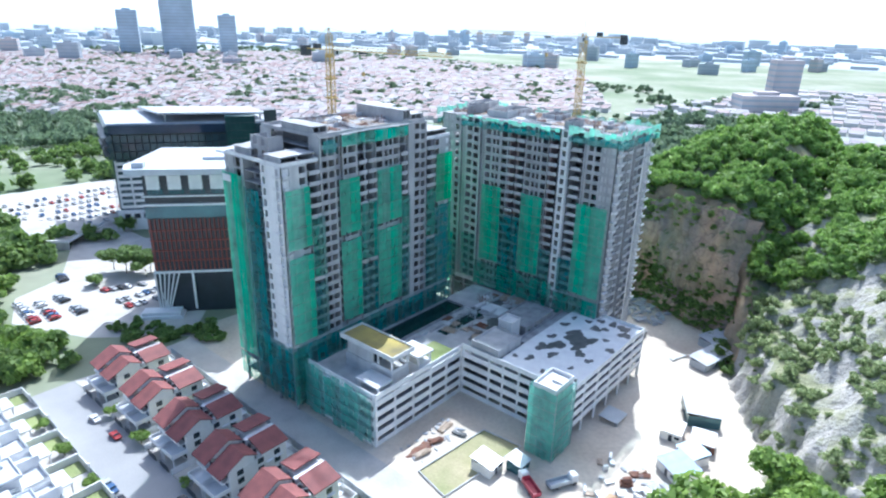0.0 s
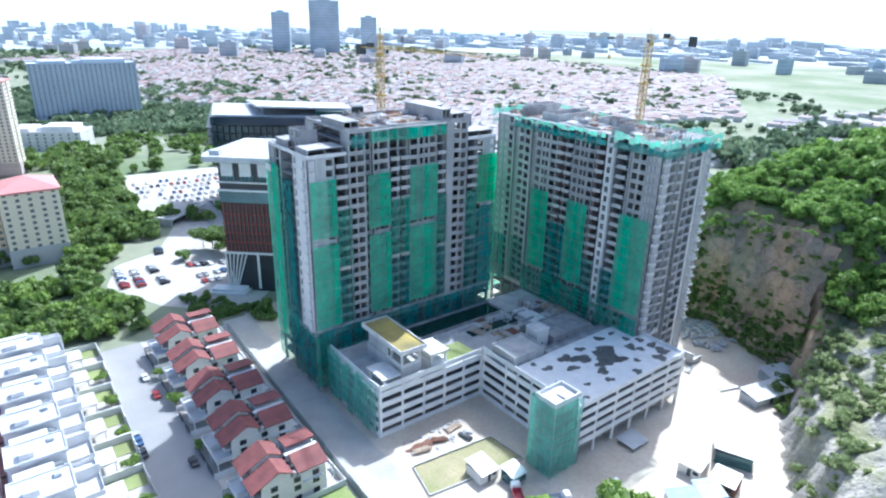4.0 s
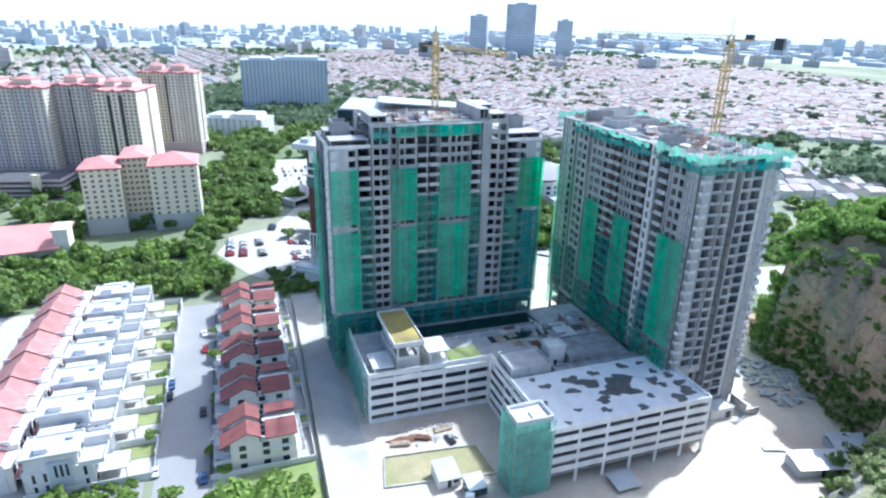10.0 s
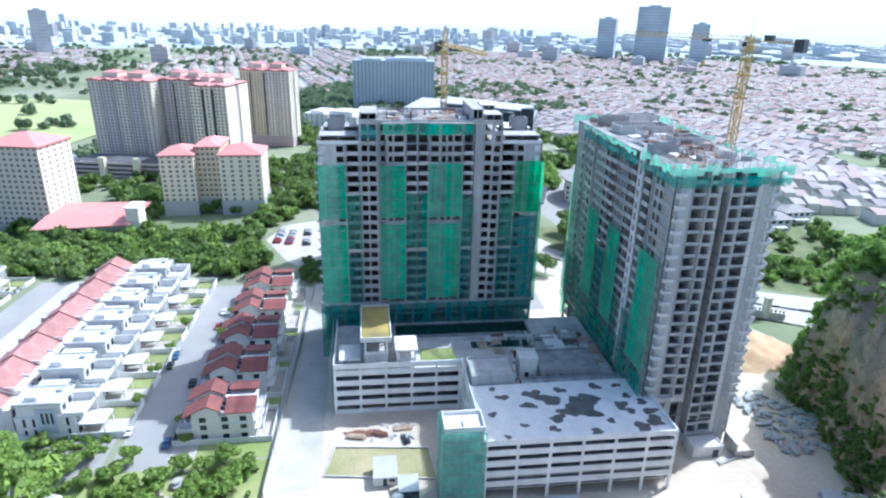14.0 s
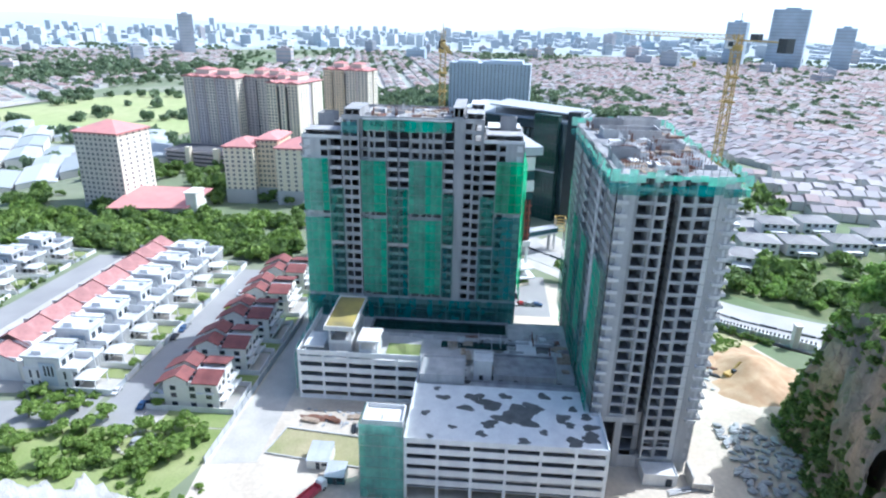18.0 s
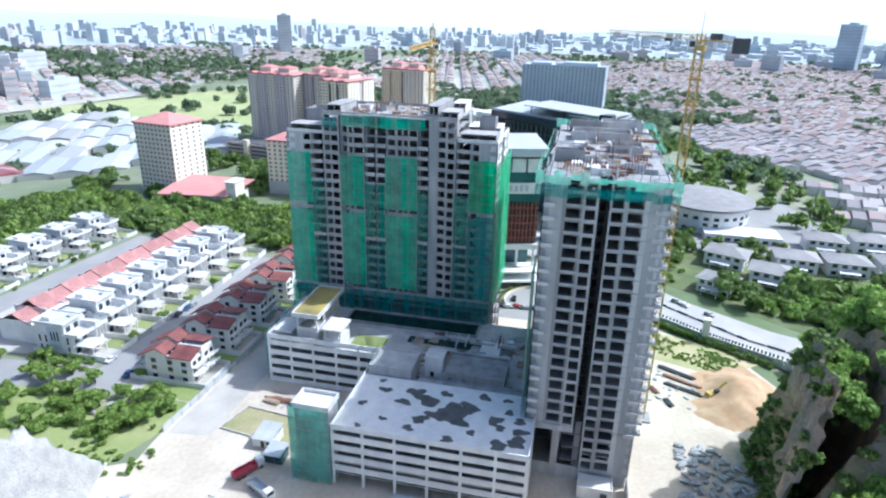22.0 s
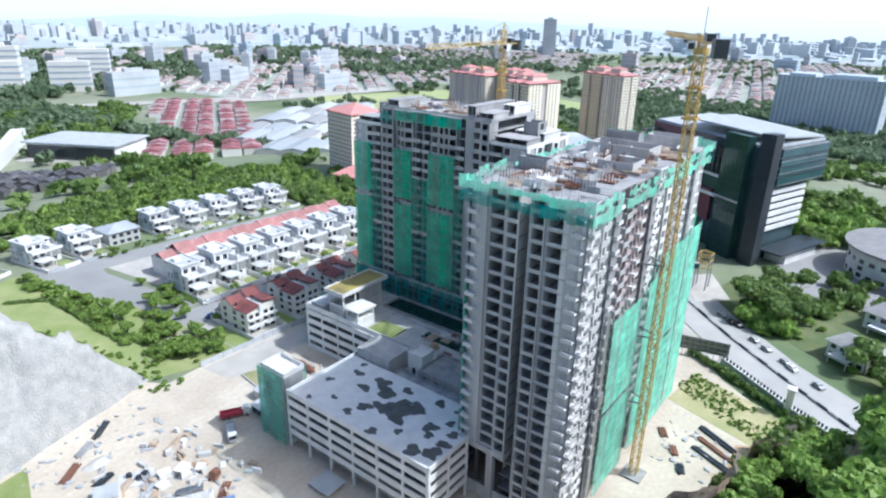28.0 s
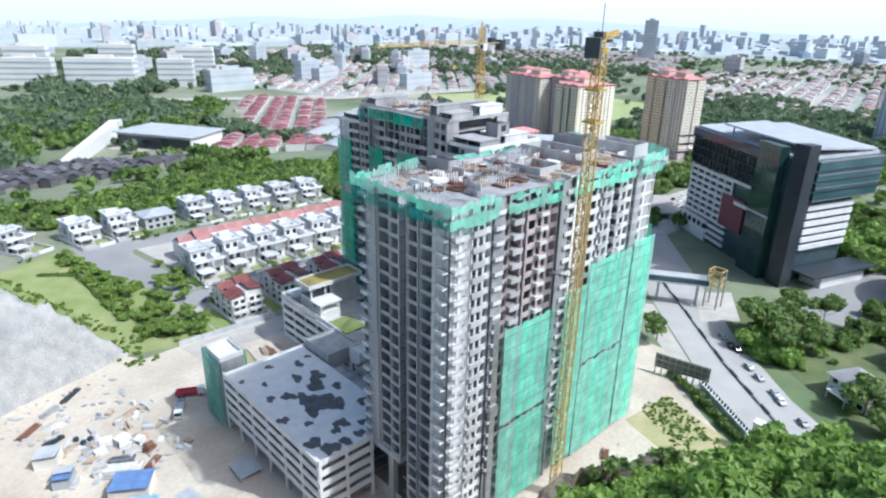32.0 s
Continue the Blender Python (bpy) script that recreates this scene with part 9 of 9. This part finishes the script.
town("west_town", [(-1000, 60), (-1050, -260), (-1500, -420), (-2300, -350), (-2300, 100), (-1900, 110)], 6, 12, ROOFS_PINK, WALLS, (16, 18), 16, "far pinkish house roofs")
town("south_town", [(-560, -560), (-900, -520), (-1500, -520), (-2100, -700), (-1900, -1500), (-900, -1700), (-500, -1000)], 7, 48, ROOFS_PINK, WALLS, (16, 18), 16, "far pinkish house roofs")
town("north_town", [(-180, 640), (-400, 900), (-300, 1500), (200, 1600), (150, 800)], 8, 10, ROOFS_GREY, WALLS, (18, 20), 40, "far pale house roofs")
flat("far_field", [(-560, -200), (-900, -150), (-960, -420), (-640, -540), (-520, -400)], -20.9, MEADOW, "open yellow green field", "field")
flat("far_road", [(-640, 20), (-660, 8), (-1300, -100), (-2600, 0), (-2600, 30), (-1300, -70)], -20.6, PAVING, "pale highway crossing the plain", "road")
flat("town_road", [(-270, 334), (-322, 322), (-404, 318), (-473, 322), (-590, 338), (-590, 350), (-473, 336), (-404, 330), (-322, 336), (-270, 348)], -4.0, PAVING, "pale road between the terraces", "road")
flat("south_road", [(-470, -640), (-900, -500), (-900, -485), (-560, -545), (-300, -700), (-310, -715)], -20.5, PAVING, "pale road crossing the plain", "road")

# wedge-roofed hall in the south
WH = thing("wedge_hall", pose(-180, -330, -22), "white low hall with a long rising wedge wall", "building")
part("wedge_wall", Shape().prism([(52, 26), (62, 32), (-26, -146), (-38, -142)], 0, 13), WHITE, WH)
part("hall", Shape().prism([(-7, -55), (-50, 19), (-92, -6), (-49, -80)], 0, 15), WHITE, WH)
part("hall_roof", Shape().prism([(-3, -56), (-49, 23), (-96, -6), (-50, -84)], 15, 16), METALROOF, WH)
part("dark_front", Shape().prism([(-7.5, -53), (-49.0, 18.5), (-48.2, 19), (-6.7, -52.5)], 2, 13), DARKWIN, WH)
part("forecourt", Shape().prism([(6, -50), (-40, 30), (-52, 24), (-8, -56)], 0, 1), PAVING, WH)

# tree masses on the plain
CLEAR = [[(-330, 125), (-284, 200), (-345, 220), (-392, 146)], [(-196, 96), (-262, 78), (-304, 90), (-304, 130), (-226, 140)], [(-336, 88), (-345, 164), (-444, 194), (-455, 90)], [(-224, 90), (-196, 122), (-226, 148), (-252, 116)], [(-255, -115), (-330, -110), (-345, -50), (-262, -2), (-280, -40)], [(-250, -64), (-290, -64), (-300, 55), (-260, 60)], [(-360, -90), (-430, -130), (-560, 30), (-440, 70)], [(-285, 215), (-352, 225), (-352, 300), (-260, 310)], [(-600, 20), (-720, 30), (-720, 130), (-600, 120)], [(-310, 100), (-310, 135), (-224, 204), (-226, 168)], [(-232, 226), (-285, 226), (-300, 350), (-226, 350)]]
CLEAR += [[(-470, 320), (-560, 290), (-790, 290), (-870, 480), (-640, 650), (-420, 530), (-380, 400)], [(-340, 330), (-430, 330), (-430, 540), (-240, 580), (-225, 420)], [(-220, 235), (-300, 235), (-300, 350), (-220, 350)]]
free = lambda x, y: all(float(inside_depth(np.array([x]), np.array([y]), c)[0]) < 2 for c in CLEAR)
woods("park_trees", scatter(430, (-640, -196), (-120, 420), rng, (3.2, 6.2), lambda x, y: 60 < x * -1 - 150 and free(x, y) and not (-275 < x < -196 and 80 < y < 205) and float(vnoise(x, y, 60)) > -0.12), LEAF, "trees between the condominiums and offices", CROWNS_FAR)
# roofs and walls are both darker here than in the other towns
town("dark_roofs", [(-60, -300), (-60, -215), (-150, -205), (-200, -235), (-150, -285), (-120, -310)], 9, 40, island_mat("dark_grey_roofs", [(0.06, 0.06, 0.07), (0.09, 0.09, 0.10), (0.07, 0.065, 0.07), (0.14, 0.14, 0.15)]), island_mat("weathered_dark_walls", [(0.16, 0.15, 0.15), (0.11, 0.11, 0.11), (0.24, 0.23, 0.22)]), (7.5, 9), 2.5, "close-set dark grey house roofs")
SOUTH = [[(-20, -330), (-30, -180), (-160, -175), (-225, -235), (-160, -300), (-120, -330)], [(-215, -250), (-350, -220), (-520, -540), (-430, -660), (-290, -420)], [(-100, -295), (-220, -290), (-290, -330), (-250, -420), (-215, -480)]]
woods("south_belt", scatter(520, (-420, 30), (-640, -150), rng, (4, 8), lambda x, y: all(float(inside_depth(np.array([x]), np.array([y]), c)[0]) < 2 for c in SOUTH) and x > -230 + (y + 150) * 0.35), LEAF, "thick woods south of the villas", CROWNS_FAR)
woods("plain_trees", [q for q in scatter(3600, (-2300, -180), (-1500, 1500), rng, (3.5, 8), lambda x, y: math.hypot(x + 150, y - 120) > 420 and float(vnoise(x, y, 130)) > -0.04 and free(x, y) and not (-1000 < x < -520 and -540 < y < -150))], LEAF_FAR, "scattered tree clumps across the town", CROWNS_FAR)
woods("middle_trees", scatter(1500, (-1150, -420), (-260, 420), rng, (4, 7.5), lambda x, y: math.hypot(x + 150, y - 120) > 330 and free(x, y) and float(vnoise(x, y, 120)) > -0.08 and not (-960 < x < -520 and -540 < y < -150)), LEAF_FAR, "tree belts on the plain west of the offices", CROWNS_FAR)
woods("south_woods", scatter(900, (-330, 40), (-760, -300), rng, (5, 9), lambda x, y: x > -330 - (y + 330) * 0.05 and not (-300 < x < -100 and -480 < y < -270)), LEAF_FAR, "bright wooded slopes beyond the houses", CROWNS_FAR)
woods("south_plain_trees", scatter(1000, (-1500, 100), (-1700, -480), rng, (7, 13), lambda x, y: not (-1000 < x < -520 and -540 < y < -150) and float(vnoise(x, y, 150)) > -0.05 and float(inside_depth(np.array([x]), np.array([y]), SOUTH[1])[0]) < 2), LEAF_FAR, "green tree masses on the southern plain", CROWNS_FAR)
woods("condo_trees", scatter(190, (-470, -262), (-130, 90), rng, (2.6, 5.4), lambda x, y: math.hypot(x + 330, y + 20) < 150 and float(vnoise(x, y, 24)) > -0.02 and all(float(inside_depth(np.array([x]), np.array([y]), c)[0]) < 1 for c in CLEAR[4:7])), LEAF, "dark trees round the apartment blocks", CROWNS)
woods("field_trees", scatter(70, (-960, -540), (-520, -150), rng, (4, 9), lambda x, y: float(vnoise(x, y, 50)) > 0.12), LEAF_FAR, "scattered trees in the open field", CROWNS_FAR)
woods("office_side_trees", scatter(34, (-384, -334), (196, 236), rng, (4.5, 8), lambda x, y: y > 214 - 0.5 * (x + 340) * -1 - 12 and x < -336 and y < 232), LEAF_HILL, "tall green trees beside the glass office block", CROWNS)
woods("north_woods", scatter(260, (-330, -60), (480, 900), rng, (7, 11), lambda x, y: x < -150 or y < 640), LEAF_FAR, "woods beyond the quarry hill", CROWNS_FAR)

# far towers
# Wall colours shifted pale and bluish, with distance haze mixed in.
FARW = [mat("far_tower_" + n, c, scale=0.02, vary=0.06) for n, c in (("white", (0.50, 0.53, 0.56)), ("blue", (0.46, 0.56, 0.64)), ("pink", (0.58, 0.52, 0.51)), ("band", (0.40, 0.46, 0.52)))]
# Brighter tower white, raised for the sun on these slabs' faces.
SLABWHITE = mat("white_slab_block", (0.72, 0.71, 0.68), (0.64, 0.63, 0.61), scale=0.02, vary=0.06)
r = random.Random(77)


def far_tower(x, y, w, d, h, m, a, label):
    """A far block with floor lines and a roof room."""
    z = float(ground_z(x, y))
    t = thing("far_tower", pose(x, y, z, 0, 0, a), label, "building", "towers on the plain")
    part("wall", Shape().box(-w / 2, -d / 2, 0, w / 2, d / 2, h).box(-w / 5, -d / 5, h, w / 5, d / 5, h + 5), m, t)
    s = Shape()
    n = max(3, int(h / 9))
    for k in range(1, n):
        s.box(-w / 2 - 0.3, -d / 2 - 0.3, h * k / n, w / 2 + 0.3, d / 2 + 0.3, h * k / n + 3)
    part("window_band", s, FARW[3], t)["kind"] = "stuff"


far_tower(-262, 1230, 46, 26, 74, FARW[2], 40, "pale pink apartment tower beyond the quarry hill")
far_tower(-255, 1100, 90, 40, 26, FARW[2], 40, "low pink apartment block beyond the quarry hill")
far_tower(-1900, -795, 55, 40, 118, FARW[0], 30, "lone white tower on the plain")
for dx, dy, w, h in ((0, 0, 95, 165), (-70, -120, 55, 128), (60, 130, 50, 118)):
    far_tower(-1921 + dx, 1010 + dy, w, 60, h, FARW[1], 62, "high-rise tower on the plain, tinted blue grey for haze")
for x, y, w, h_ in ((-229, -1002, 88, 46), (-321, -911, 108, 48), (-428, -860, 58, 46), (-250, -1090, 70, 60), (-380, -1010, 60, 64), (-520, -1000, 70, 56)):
    far_tower(x, y, w, 20, h_, SLABWHITE, -33, "long apartment slab in sunlit white beyond the wooded slope")
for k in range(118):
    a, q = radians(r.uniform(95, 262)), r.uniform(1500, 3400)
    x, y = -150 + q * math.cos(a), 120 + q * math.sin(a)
    far_tower(x, y, r.uniform(22, 60), r.uniform(16, 30), r.uniform(18, 46) * (1 + (q > 2500) * 0.5), FARW[r.choice((0, 0, 0, 2, 1))], r.uniform(0, 90), "far apartment block tinted pale for haze")
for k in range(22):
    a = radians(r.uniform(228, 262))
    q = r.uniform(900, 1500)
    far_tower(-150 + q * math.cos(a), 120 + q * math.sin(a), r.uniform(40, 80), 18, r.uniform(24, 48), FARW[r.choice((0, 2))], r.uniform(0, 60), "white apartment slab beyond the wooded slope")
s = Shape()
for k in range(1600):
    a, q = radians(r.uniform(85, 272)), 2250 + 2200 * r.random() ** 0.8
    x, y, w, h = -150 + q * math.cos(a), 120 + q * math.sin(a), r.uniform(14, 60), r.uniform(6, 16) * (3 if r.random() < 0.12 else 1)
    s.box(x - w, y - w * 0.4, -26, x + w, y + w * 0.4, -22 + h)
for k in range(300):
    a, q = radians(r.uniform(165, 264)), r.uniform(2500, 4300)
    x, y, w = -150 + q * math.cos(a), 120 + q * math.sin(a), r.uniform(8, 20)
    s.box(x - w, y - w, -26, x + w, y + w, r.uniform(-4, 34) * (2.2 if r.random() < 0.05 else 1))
# city walls carry the haze in their pale blue-grey colours
solid("far_city", s, island_mat("far_city_walls", [(0.46, 0.50, 0.54), (0.42, 0.47, 0.51), (0.52, 0.55, 0.57), (0.44, 0.47, 0.49)]), "far city blocks tinted pale for haze", "buildings", kind="stuff")
pf = [(-150 + q * math.cos(radians(a)), 120 + q * math.sin(radians(a))) for q, a in [(4650, 80 + 5 * i) for i in range(40)]] + [(-150 + q * math.cos(radians(a)), 120 + q * math.sin(radians(a))) for q, a in [(2250, 275 - 5 * i) for i in range(40)]]
# ground greyed and blued for the haze over it
flat("far_plain", pf, -21.85, mat("far_grey_plain", (0.42, 0.46, 0.47), (0.33, 0.39, 0.39), scale=0.004, fine=8, vary=0.15), "far built-up plain, greyed for haze", "ground")
# far hills, flat shapes that glow in the colour of haze
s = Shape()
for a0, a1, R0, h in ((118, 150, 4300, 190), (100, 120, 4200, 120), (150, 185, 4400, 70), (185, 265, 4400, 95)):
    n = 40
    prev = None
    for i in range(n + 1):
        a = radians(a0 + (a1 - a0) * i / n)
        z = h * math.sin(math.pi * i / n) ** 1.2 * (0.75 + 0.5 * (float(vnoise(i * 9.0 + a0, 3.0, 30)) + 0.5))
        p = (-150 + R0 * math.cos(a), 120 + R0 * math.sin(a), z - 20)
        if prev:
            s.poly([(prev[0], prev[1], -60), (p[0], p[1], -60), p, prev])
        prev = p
solid("far_hills", s, glow_mat("milky_hill_air", (0.60, 0.69, 0.76), (0.72, 0.79, 0.84), -20, 170), "far hills drawn as glowing pale blue haze", "backdrop", kind="structure")
